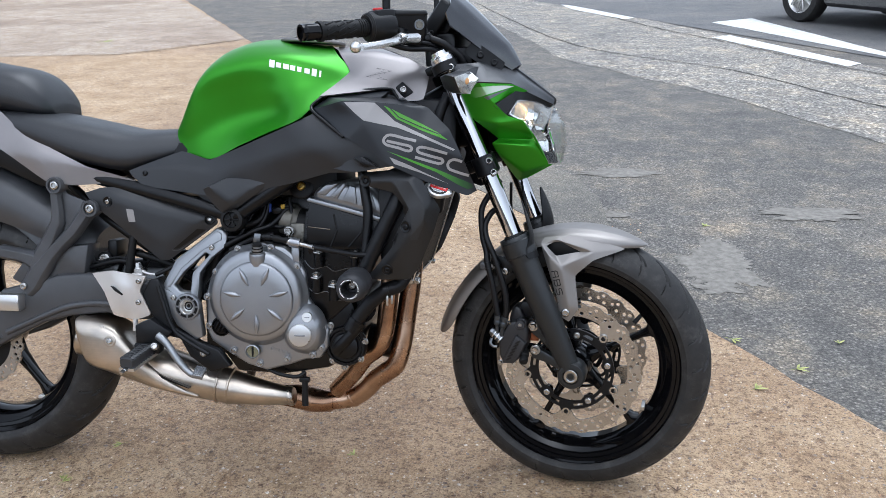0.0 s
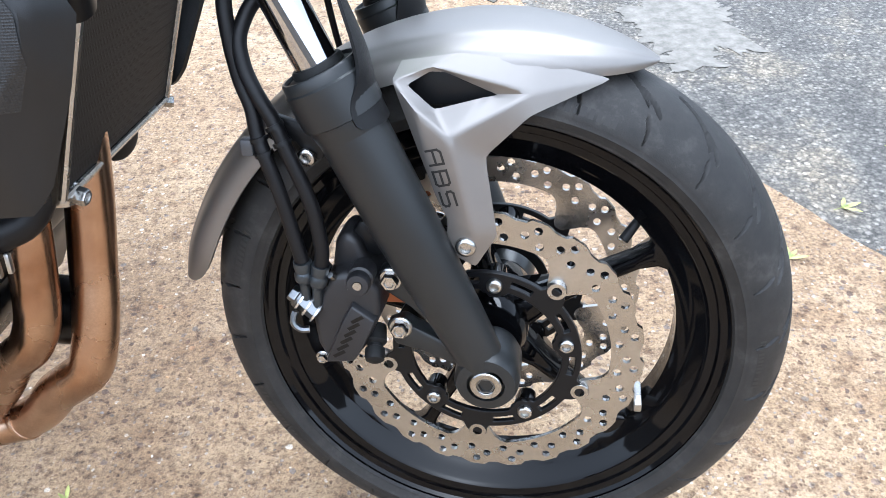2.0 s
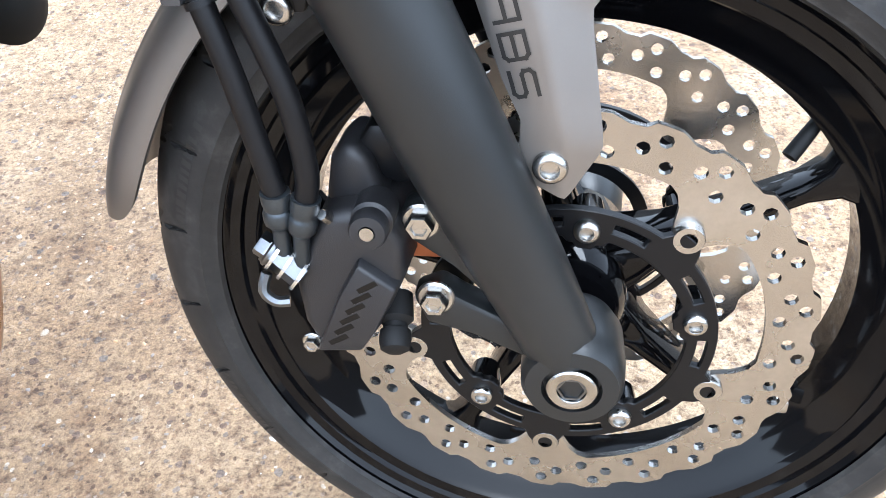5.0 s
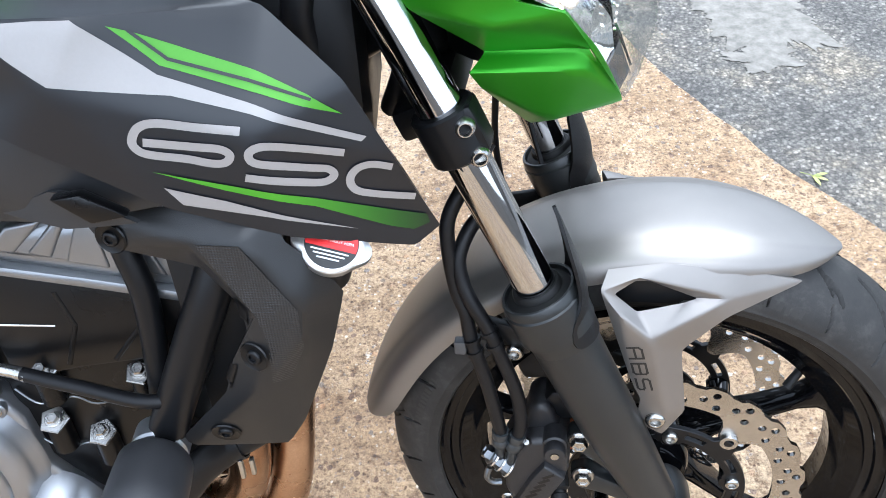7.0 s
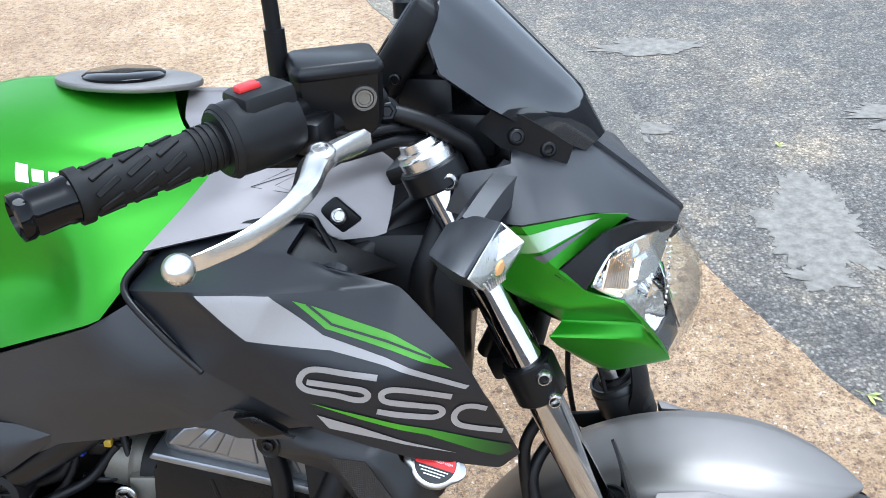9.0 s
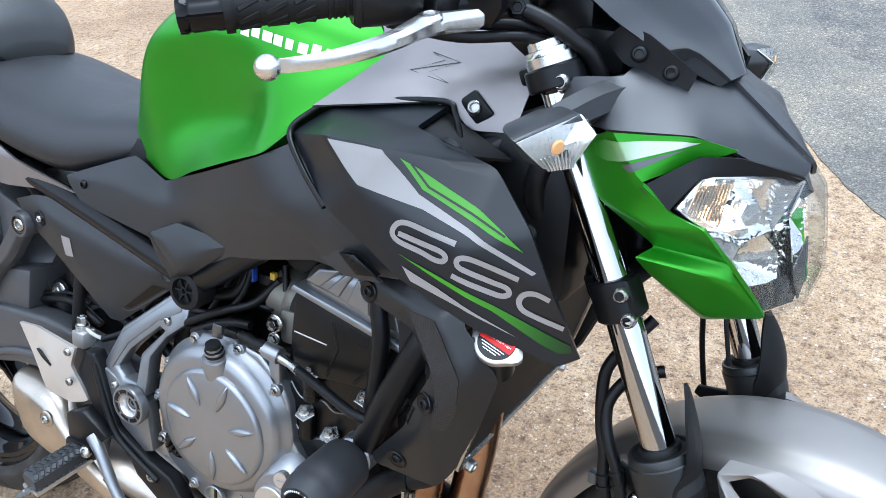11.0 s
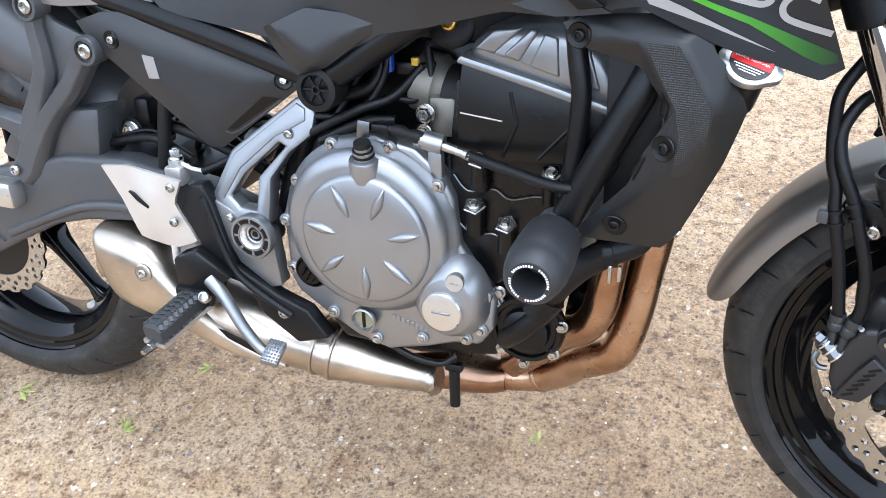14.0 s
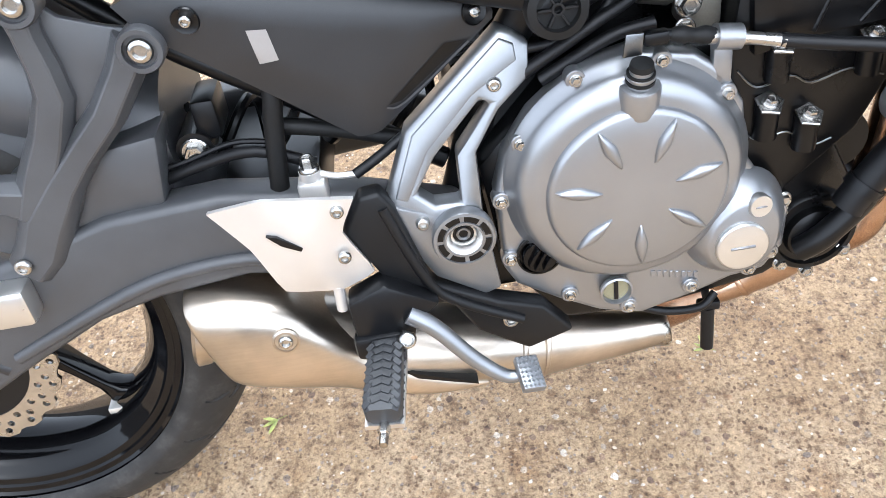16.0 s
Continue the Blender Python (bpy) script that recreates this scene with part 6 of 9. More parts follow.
for k in range(8):
    arc = [radians(45 * k + 5 + t * 7) for t in range(6)]
    slot_o = [(HUB[0] + r * math.cos(a), HUB[2] + r * math.sin(a)) for r, aa in ((0.0247, arc), (0.0194, arc[::-1])) for a in aa]
    on_bike("ring_slot", plate(slot_o, HUB[1] - 0.0123, HUB[1] - 0.010, 0.0), ENGINE_BLACK, "", hanger)
for x, z, rr, yb in ((0.599, 0.554, 0.0066, -0.134), (0.519, 0.444, 0.0064, -0.163)):
    on_bike("bolt", bolt((x, yb, z), (0, -1, 0), rr, 0.006), ZINC, "", hanger)
guard = on_bike("footrest_guard", plate([(0.467, 0.484), (0.486, 0.486), (0.497, 0.466), (0.520, 0.378), (0.580, 0.345), (0.622, 0.330), (0.650, 0.294), (0.604, 0.278), (0.556, 0.312), (0.534, 0.352), (0.500, 0.358), (0.478, 0.388), (0.448, 0.450)], -0.171, -0.148, 0.004, (), 3), BLACK_PLASTIC, "matt black hanger guard")
on_bike("guard_ridge", tube([(0.486, -0.170, 0.470), (0.515, -0.173, 0.384), (0.545, -0.173, 0.352), (0.600, -0.172, 0.320)], 0.005, 10, 5), BLACK_PLASTIC, "", guard)
on_bike("bolt", bolt((0.588, -0.171, 0.322), (0, -1, 0), 0.0085, 0.005), ZINC, "silver button bolt", guard)

HV = [(0.337, -0.176, 0.496), (0.385, -0.182, 0.504), (0.464, -0.183, 0.492), (0.447, -0.180, 0.459), (0.470, -0.172, 0.405), (0.436, -0.176, 0.393), (0.384, -0.178, 0.402), (0.366, -0.180, 0.455), (0.415, -0.186, 0.470), (0.410, -0.184, 0.425)]
HF = [(0, 1, 8, 7), (1, 2, 3, 8), (3, 4, 9, 8), (4, 5, 9), (5, 6, 9), (6, 7, 8, 9)]
heel = on_bike("heel_plate", shell(HV, HF, 0.005, 0.5, 2, 0.95), BRIGHT_ANODISED, "pale satin alloy heel guard")
on_bike("slot", plate([(0.383, 0.470), (0.392, 0.468), (0.412, 0.452), (0.410, 0.449), (0.394, 0.458)], -0.1862, -0.180, 0.0004), ENGINE_BLACK, "dark slot", heel)
for x, z in ((0.448, 0.482), (0.4455, 0.434)):
    on_bike("bolt", bolt((x, -0.182, z), (0, -1, 0), 0.0062, 0.005), ZINC, "", heel)

PEG_RUBBER = surface("worn_footrest_rubber", (0.026, 0.027, 0.029), 0.5, grain=900, relief=0.15, vary=0.15)
peg_br = on_bike("footrest_bracket", joined(plate([(0.438, 0.384), (0.474, 0.400), (0.524, 0.369), (0.500, 0.350), (0.490, 0.318), (0.440, 0.330)], -0.190, -0.160, 0.005, (), 2), block((0.436, -0.195, 0.318), (0.484, -0.175, 0.345), 0.006)), SATIN_BLACK, "black cast footrest bracket")
PA, PB = Vector((0.466, -0.188, 0.331)), Vector((0.456, -0.272, 0.318))
zd = (PB - PA).normalized()
xd = Vector((0, 0, 1)).cross(zd).normalized()
pm = Matrix((xd.to_4d(), zd.cross(xd).to_4d(), zd.to_4d(), (0, 0, 0, 1))).transposed()
pm[3] = (0, 0, 0, 1)
pm = Matrix.Translation(PA) @ pm.to_3x3().to_4x4()
peg = on_bike("footrest", loft([[(0.016 * a * q, 0.0115 * b * q, h) for a, b in ((-1, -0.6), (-0.7, -1), (0.7, -1), (1, -0.6), (1, 0.6), (0.7, 1), (-0.7, 1), (-1, 0.6))] for h, q in ((0.0, 0.86), (0.004, 1), (0.078, 1.08), (0.084, 0.9))], True), PEG_RUBBER, "black ribbed rubber footrest")
peg.matrix_basis = pm
for k in range(8):
    for sgn in (-1, 1):
        for top in (-1, 1):
            for off, wide, lean_deg in ((0.0043, 0.0046, 24), (0.0128, 0.0040, 36)):
                b = block((-wide, -0.0014, -0.0027), (wide, 0.0014, 0.0027), 0.0003, 1, Matrix.Translation((sgn * off, top * (0.0126 if off < 0.008 else 0.0108), 0.010 + k * 0.0092 + 0.4 * (off - 0.0042))) @ Matrix.Rotation(radians(-sgn * lean_deg), 4, "Y") @ Matrix.Rotation(radians(0 if off < 0.008 else -sgn * top * 28), 4, "Z"))
                on_bike("tread_rib", b, PEG_RUBBER, "", peg)
on_bike("peg_frame", loft([[(0.0180 * a, 0.003 * b - 0.0135, h) for a, b in ((-1, -1), (1, -1), (1, 1), (-1, 1))] for h in (-0.004, 0.086)]), ALLOY_BRIGHT, "bright footrest frame", peg)
on_bike("feeler", lathe([(0.0055, 0.080), (0.0055, 0.094), (0.0042, 0.095), (0.0042, 0.106), (0, 0.107)], (0, -0.012, 0), (0, 0, 1), 6), ZINC, "steel feeler bolt", peg)
on_bike("pivot_bolt", bolt((0.486, -0.196, 0.339), (0.2, -1, 0.4), 0.009, 0.008), ZINC, "", peg_br)
pedal = on_bike("brake_pedal", tube([(0.492, -0.188, 0.362), (0.515, -0.195, 0.345), (0.545, -0.203, 0.308), (0.572, -0.208, 0.284), (0.588, -0.210, 0.282)], [0.010, 0.0085, 0.008, 0.007, 0.006], 14, 5), ALLOY_GREY, "satin alloy rear brake pedal")
on_bike("pedal_pad", block((-0.0115, -0.018, -0.005), (0.0115, 0.018, 0.005), 0.002, 2, pose(0.596, -0.218, 0.290, 20, 12, 10)), ALLOY_GREY, "knurled pedal pad", pedal)
for i in range(5):
    for j in range(7):
        on_bike("knurl", lathe([(0.0022, 0), (0.0006, 0.0022), (0, 0.0022)], (0, 0, 0), (0, 0, 1), 4), ALLOY_GREY, "", pedal).matrix_basis = pose(0.596, -0.218, 0.290, 20, 12, 10) @ pose(-0.0088 + i * 0.0044, -0.0150 + j * 0.0050, 0.0048)
on_bike("brake_rod", tube([(0.432, -0.172, 0.396), (0.431, -0.172, 0.368)], 0.0055, 12, 1), BRIGHT_ANODISED, "alloy rod end", pedal)

# rear master cylinder and lines
mc = on_bike("rear_master_cylinder", joined(block((0.414, -0.150, 0.468), (0.440, -0.125, 0.494), 0.004), tube([(0.427, -0.138, 0.49), (0.427, -0.138, 0.502)], 0.010, 16, 1)), BRIGHT_ANODISED, "pale alloy rear brake cylinder")
on_bike("banjo_bolt", bolt((0.427, -0.138, 0.502), (0, 0, 1), 0.007, 0.014, "hex"), ZINC, "", mc)
on_bike("steel_line", tube([(0.430, -0.138, 0.500), (0.450, -0.138, 0.492), (0.470, -0.136, 0.490)], 0.0030, 8, 4), BRIGHT_ANODISED, "", mc)
on_bike("rear_brake_hose", tube([(0.466, -0.136, 0.489), (0.490, -0.130, 0.500), (0.520, -0.122, 0.516), (0.560, -0.11, 0.530)], 0.005, 10, 5), HOSE_RUBBER, "black rear brake hose")
on_bike("frame_strut", tube([(0.400, -0.105, 0.600), (0.409, -0.118, 0.575), (0.404, -0.120, 0.545), (0.394, -0.122, 0.475)], 0.0090, 16, 4), RUBBER, "black rubber breather tube")

# frame tubes
on_bike("frame_tube", tube([(0.300, -0.118, 0.712), (0.430, -0.124, 0.682), (0.540, -0.132, 0.656), (0.640, -0.136, 0.628)], 0.0155, 18, 4), SATIN_BLACK, "satin black frame tube")
on_bike("frame_tube", tube([(0.640, -0.136, 0.615), (0.745, -0.150, 0.682), (0.850, -0.165, 0.752)], 0.0170, 18, 4), SATIN_BLACK, "satin black frame tube")
on_bike("frame_tube", tube([(1.052, -0.160, 0.735), (1.022, -0.180, 0.661), (1.003, -0.184, 0.621), (0.983, -0.186, 0.578), (0.952, -0.184, 0.510)], 0.0165, 20, 4), SATIN_BLACK, "thick satin black front frame tube")
on_bike("frame_tube", tube([(0.946, -0.155, 0.730), (0.954, -0.163, 0.679), (0.960, -0.166, 0.642), (0.957, -0.168, 0.588), (0.952, -0.172, 0.535)], 0.0105, 16, 4), SATIN_BLACK, "slim satin black frame tube")
on_bike("frame_tube", tube([(0.640, -0.105, 0.615), (0.600, -0.090, 0.540), (0.560, -0.088, 0.430)], 0.018, 16, 4), SATIN_BLACK, "satin black frame tube")
on_bike("frame_tube", tube([(0.30, 0.118, 0.712), (0.64, 0.136, 0.62), (0.85, 0.165, 0.752), (1.10, 0.06, 0.88)], 0.016, 14, 4), SATIN_BLACK, "satin black frame tube")
on_bike("frame_tube", tube([(0.850, -0.165, 0.752), (0.98, -0.13, 0.82), (1.11, -0.05, 0.90)], 0.0170, 16, 4), SATIN_BLACK, "satin black frame tube")
on_bike("frame_tube", tube([(1.040, -0.155, 0.735), (1.10, -0.09, 0.78), (1.165, -0.03, 0.80)], 0.0165, 16, 4), SATIN_BLACK, "satin black frame tube")
on_bike("subframe_tube", tube([(0.20, -0.070, 0.720), (0.31, -0.072, 0.620), (0.42, -0.075, 0.545), (0.55, -0.080, 0.46)], 0.0105, 14, 4), SATIN_BLACK, "black subframe tube")

# ---- rear end ----
RW = Vector((0.0, 0.0, 0.312))
SWING = [(-0.060, 0.345), (0.030, 0.402), (0.094, 0.446), (0.172, 0.466), (0.234, 0.484), (0.341, 0.490), (0.463, 0.470), (0.560, 0.440), (0.560, 0.395), (0.425, 0.384), (0.345, 0.398), (0.257, 0.388), (0.195, 0.372), (0.120, 0.335), (0.055, 0.300), (-0.020, 0.275), (-0.070, 0.290)]
for s in (-1, 1):
    swing = on_bike("swingarm", plate(SWING, s * 0.138, s * 0.098, 0.009, (), 3), GREY_PLASTIC, "satin black gull-wing swingarm")
    on_bike("swingarm_ridge", tube([(0.540, s * 0.134, 0.412), (0.430, s * 0.137, 0.402), (0.350, s * 0.139, 0.420), (0.270, s * 0.139, 0.414), (0.200, s * 0.138, 0.390), (0.100, s * 0.136, 0.345)], 0.007, 12, 5), GREY_PLASTIC, "", swing)
on_bike("swingarm_bridge", block((0.330, -0.10, 0.400), (0.430, 0.10, 0.470), 0.012), SATIN_BLACK, "")
rear_rim = on_bike("rear_wheel", wheel_barrel(RW, 0.068), GLOSS_BLACK, "gloss black cast rear wheel")
wheel_spokes(RW, 20, rear_rim, None)
part("tyre", tyre(RW, 0.312, 0.0805, 0.2350, 24, 0.068, 900, 75), TYRE, rear_rim, "dusty black rear tyre")
part("brake_disc", brake_disc(RW, -0.094, 0.110, 0.078, 20, 0, 0), STEEL_DISC, rear_rim, "drilled rear brake disc")
part("disc_carrier", lathe([(0.030, 0), (0.080, 0), (0.080, 0.005), (0.030, 0.005)], (0, -0.088, 0.312), (0, -1, 0), 30, closed=True), SATIN_BLACK, rear_rim)
part("wheel_weight", block((0.100, -0.030, 0.312 - 0.158), (0.130, 0.0, 0.312 - 0.150), 0.001), BRIGHT_ANODISED, rear_rim, "stick-on wheel weight")
on_bike("rear_caliper", joined(block((0.02, -0.135, 0.345), (0.075, -0.085, 0.395), 0.008), tube([(0.060, -0.13, 0.352), (0.085, -0.13, 0.330)], 0.010, 12, 1)), CALIPER_GREY, "dark rear brake caliper")
hug = []
for deg, hw, rr, dp in ((88, 0.075, 0.345, 0.03), (70, 0.082, 0.345, 0.05), (52, 0.086, 0.345, 0.07), (38, 0.086, 0.346, 0.07), (26, 0.084, 0.350, 0.05), (14, 0.080, 0.352, 0.03)):
    a = radians(deg)
    hug.append([RW + Vector(((rr - dp * f) * math.cos(a), u * hw, (rr - dp * f) * math.sin(a))) for u, f in ((-1, 1), (-0.97, 0.5), (-0.8, 0.08), (0, 0), (0.8, 0.08), (0.97, 0.5), (1, 1))])
hb = bmesh.new()
hv = [[hb.verts.new(p) for p in r] for r in hug]
for a, b in zip(hv, hv[1:]):
    for k in range(6):
        hb.faces.new((a[k], b[k], b[k + 1], a[k + 1]))
on_bike("rear_hugger", baked(hb, 2, 0.004), GREY_PLASTIC, "matt black rear wheel hugger")
on_bike("hugger_side", plate([(0.110, 0.470), (0.150, 0.522), (0.222, 0.535), (0.256, 0.548), (0.304, 0.554), (0.290, 0.478), (0.232, 0.472), (0.176, 0.458), (0.150, 0.450)], -0.128, -0.070, 0.006, [[(0.185, 0.486), (0.193, 0.500), (0.223, 0.514), (0.214, 0.496)]], 2), GREY_PLASTIC, "black hugger side guard")
on_bike("guard_slot", plate([(0.180, 0.480), (0.190, 0.504), (0.228, 0.518), (0.220, 0.490)], -0.118, -0.11, 0.001), ENGINE_BLACK, "")
on_bike("rear_inner_fender", loft([half_section(x, p) for x, p in ((-0.20, [(-0.09, 0.66), (-0.104, 0.70), (-0.09, 0.75), (-0.04, 0.77), (0, 0.775)]), (0.06, [(-0.09, 0.60), (-0.106, 0.64), (-0.092, 0.70), (-0.04, 0.72), (0, 0.725)]), (0.20, [(-0.09, 0.545), (-0.104, 0.58), (-0.090, 0.63), (-0.04, 0.65), (0, 0.655)]), (0.30, [(-0.08, 0.49), (-0.094, 0.52), (-0.080, 0.56), (-0.04, 0.58), (0, 0.585)]))], True, 5, 3), GREY_PLASTIC, "black inner rear fender")
on_bike("shock_spring", joined(*[tube([(0.30 + 0.05 * t / 24 * 4 + 0.03 * math.cos(t * 0.9) * 0.3, -0.02 + 0.028 * math.sin(t * 0.9), 0.50 + 0.028 * math.cos(t * 0.9)) for t in range(36)], 0.0055, 8, 2)]), SATIN_BLACK, "black shock spring")
on_bike("shock_mount", joined(tube([(0.322, -0.090, 0.515), (0.322, -0.03, 0.515)], 0.018, 18, 1), block((0.326, -0.085, 0.52), (0.350, -0.03, 0.56), 0.006)), SATIN_BLACK, "black shock mount")
on_bike("bolt", bolt((0.322, -0.091, 0.515), (0, -1, 0), 0.010, 0.010, "hex"), ZINC, "", bpy.data.objects["shock_mount"])
on_bike("sensor_wire", tube([(0.27, -0.10, 0.49), (0.33, -0.105, 0.508), (0.38, -0.11, 0.515), (0.43, -0.108, 0.492)], 0.006, 10, 5), HOSE_RUBBER, "black wiring sleeve")
on_bike("sensor_wire", tube([(0.27, -0.10, 0.505), (0.31, -0.10, 0.510), (0.36, -0.10, 0.522), (0.40, -0.10, 0.515)], 0.0028, 8, 5), HOSE_RUBBER, "thin black wire")
on_bike("clevis_rod", tube([(0.40, -0.105, 0.535), (0.46, -0.105, 0.520), (0.54, -0.105, 0.490)], 0.008, 12, 4), RUBBER, "black lever rod")
on_bike("side_stand", tube([(0.62, 0.12, 0.30), (0.55, 0.24, 0.16), (0.50, 0.30, 0.085)], 0.012, 12, 3), SATIN_BLACK, "black side stand")
on_bike("chain_link", joined(*[block((0.06 + k * 0.016, 0.085, 0.385 + 0.002 * k), (0.074 + k * 0.016, 0.105, 0.397 + 0.002 * k), 0.003, 1) for k in range(28)]), RUBBER, "dark drive chain")

# ---- exhaust ----
pipe1 = on_bike("exhaust_header", tube([(1.000, -0.030, 0.600), (1.036, -0.042, 0.545), (1.036, -0.045, 0.480), (1.025, -0.046, 0.400), (1.018, -0.050, 0.345), (1.009, -0.053, 0.303), (0.998, -0.052, 0.277), (0.975, -0.044, 0.258), (0.948, -0.030, 0.236), (0.920, -0.014, 0.205), (0.885, 0.000, 0.181), (0.840, 0.000, 0.172)], 0.0228, 24, 8), HEADER_STEEL, "heat-tinted steel exhaust pipe")
on_bike("exhaust_header", tube([(0.975, -0.085, 0.590), (0.997, -0.092, 0.530), (0.994, -0.093, 0.470), (0.988, -0.092, 0.410), (0.980, -0.090, 0.360), (0.962, -0.082, 0.325), (0.930, -0.062, 0.296), (0.895, -0.035, 0.250), (0.850, -0.008, 0.200)], 0.0212, 24, 8), HEADER_STEEL, "heat-tinted steel exhaust pipe")
on_bike("weld_ring", lathe([(0.0225, -0.004), (0.0248, -0.003), (0.0255, 0.0), (0.0248, 0.003), (0.0225, 0.004)], (0.889, 0.000, 0.183), (0.85, -0.2, 0.5), 28), HEADER_STEEL, "", pipe1)
on_bike("weld_ring", lathe([(0.0235, -0.005), (0.0262, -0.003), (0.0270, 0.0), (0.0262, 0.003), (0.0235, 0.005)], (0.828, 0.000, 0.170), (1, 0, 0.12), 28), HEADER_STEEL, "", pipe1)
collector = on_bike("exhaust_collector", loft([oval(0.842, 0.000, 0.172, 0.026, 0.0235), oval(0.825, -0.002, 0.171, 0.034, 0.026), oval(0.795, -0.010, 0.176, 0.040, 0.030), oval(0.765, -0.035, 0.188, 0.034, 0.028), oval(0.735, -0.065, 0.200, 0.024, 0.024), oval(0.700, -0.090, 0.210, 0.021, 0.021)], True, 3), HEADER_STEEL, "bronze-tinted exhaust collector")
cat = on_bike("exhaust_mid_pipe", loft([oval(x, y, z, r, r, 32, 2.0, -0.12) for x, y, z, r in ((0.770, -0.091, 0.207, 0.0195), (0.765, -0.092, 0.207, 0.0225), (0.758, -0.092, 0.208, 0.0225), (0.754, -0.092, 0.208, 0.0210), (0.700, -0.095, 0.214, 0.0290), (0.630, -0.099, 0.226, 0.0405), (0.618, -0.100, 0.228, 0.0430),
                                                                   (0.604, -0.101, 0.231, 0.0430), (0.596, -0.101, 0.233, 0.0425), (0.520, -0.106, 0.252, 0.0500), (0.440, -0.112, 0.276, 0.0540), (0.340, -0.116, 0.312, 0.0560))], True), MUFFLER_STEEL, "brushed stainless exhaust mid section")
for x, y, z, r in ((0.624, -0.0995, 0.227, 0.0415), (0.599, -0.101, 0.2325, 0.0430)):
    on_bike("seam_ring", lathe([(r, -0.003), (r + 0.002, -0.002), (r + 0.0025, 0), (r + 0.002, 0.002), (r, 0.003)], (x, y, z), (0.99, 0.03, -0.17), 40), MUFFLER_STEEL, "", cat)
can = on_bike("muffler", loft([oval(x, y, z, ry, rz, 48, 3.6, -0.28) for x, y, z, ry, rz in ((0.292, -0.117, 0.334, 0.046, 0.046), (0.294, -0.117, 0.333, 0.052, 0.056), (0.310, -0.117, 0.330, 0.055, 0.061), (0.350, -0.117, 0.323, 0.057, 0.064), (0.390, -0.117, 0.312, 0.057, 0.060),
                                                                                              (0.420, -0.117, 0.292, 0.057, 0.048), (0.450, -0.116, 0.270, 0.056, 0.036), (0.490, -0.114, 0.246, 0.052, 0.024), (0.530, -0.111, 0.226, 0.044, 0.012), (0.560, -0.108, 0.212, 0.034, 0.004))], True, 3), MUFFLER_STEEL, "brushed stainless muffler")
on_bike("end_cap", lathe([(0, -0.03), (0.026, -0.03), (0.042, 0.0), (0.044, 0.010), (0.040, 0.014), (0.036, 0.012), (0.030, 0.010), (0.026, 0.0), (0, 0)], (0.287, -0.118, 0.336), (-0.97, -0.05, 0.2), 40), MUFFLER_STEEL, "stainless outlet", can)
on_bike("boss", lathe([(0.0130, -0.004), (0.0135, 0.002), (0.0110, 0.003), (0.0105, 0.002), (0, 0.002)], (0.370, -0.173, 0.342), (0.05, -1, 0.1), 32), MUFFLER_STEEL, "", can)
on_bike("bolt", bolt((0.370, -0.175, 0.342), (0.05, -1, 0.1), 0.0072, 0.004), ZINC, "silver muffler bolt", can)
# solid black wedge in place of the shaded gap under the muffler
on_bike("muffler_gap_shade", loft([[(x, y, z + d) for y, d in ((-0.165, 0.0), (-0.165, h), (-0.120, h), (-0.120, 0.0))] for x, z, h in ((0.452, 0.272, 0.009), (0.490, 0.256, 0.006), (0.548, 0.236, 0.002))]), ENGINE_BLACK, "black wedge put in as the shade between muffler and pipe", can)
on_bike("underside_bolt", bolt((0.400, -0.120, 0.258), (0, 0, -1), 0.007, 0.006), ZINC, "", can)

# ---- engine ----
CASE = [(0.575, 0.470), (0.590, 0.350), (0.650, 0.270), (0.760, 0.268), (0.860, 0.286), (0.915, 0.318), (0.945, 0.380), (0.900, 0.470), (0.820, 0.560), (0.660, 0.560)]
on_bike("crankcase", plate(CASE, -0.128, 0.13, 0.01), ENGINE_BLACK, "black engine crankcase")
BLOCK = [(0.815, 0.640), (0.806, 0.560), (0.806, 0.460), (0.862, 0.392), (0.930, 0.452), (0.962, 0.520), (1.002, 0.612), (0.998, 0.628)]
cyl = on_bike("cylinder_block", plate(BLOCK, -0.136, 0.136, 0.005, (), 2), ENGINE_BLACK, "black cylinder block and head")
on_bike("head_side", plate([(0.826, 0.664), (0.818, 0.600), (0.822, 0.545), (0.880, 0.555), (0.940, 0.560), (0.962, 0.545), (1.000, 0.615), (0.905, 0.640)], -0.146, -0.13, 0.003), ENGINE_BLACK, "smooth black head side", cyl)
on_bike("panel_line", tube([(0.824, -0.1465, 0.606), (0.872, -0.1465, 0.601)], 0.0010, 6, 1), ZINC, "", cyl)
for a, b in (((0.880, 0.634), (0.888, 0.600)), ((0.888, 0.600), (0.872, 0.560)), ((0.962, 0.622), (0.945, 0.600)), ((0.945, 0.600), (0.912, 0.562))):
    on_bike("panel_seam", tube([(a[0], -0.1448, a[1]), (b[0], -0.1448, b[1])], 0.0026, 10, 1), ENGINE_BLACK, "", cyl)
# cam cover: bright top with scallops
HC = [(0.824, 0.664), (0.842, 0.690), (0.870, 0.703), (0.935, 0.706), (0.972, 0.690), (0.998, 0.658), (1.004, 0.618), (0.908, 0.643)]
hc = on_bike("cam_cover", plate(HC, -0.148, 0.148, 0.020, (), 5), ALLOY_GREY, "satin grey cam cover")
on_bike("cover_flange", plate([(0.820, 0.662), (0.826, 0.670), (0.908, 0.650), (1.006, 0.624), (1.004, 0.614), (0.906, 0.640)], -0.152, 0.152, 0.003), ALLOY_GREY, "", hc)
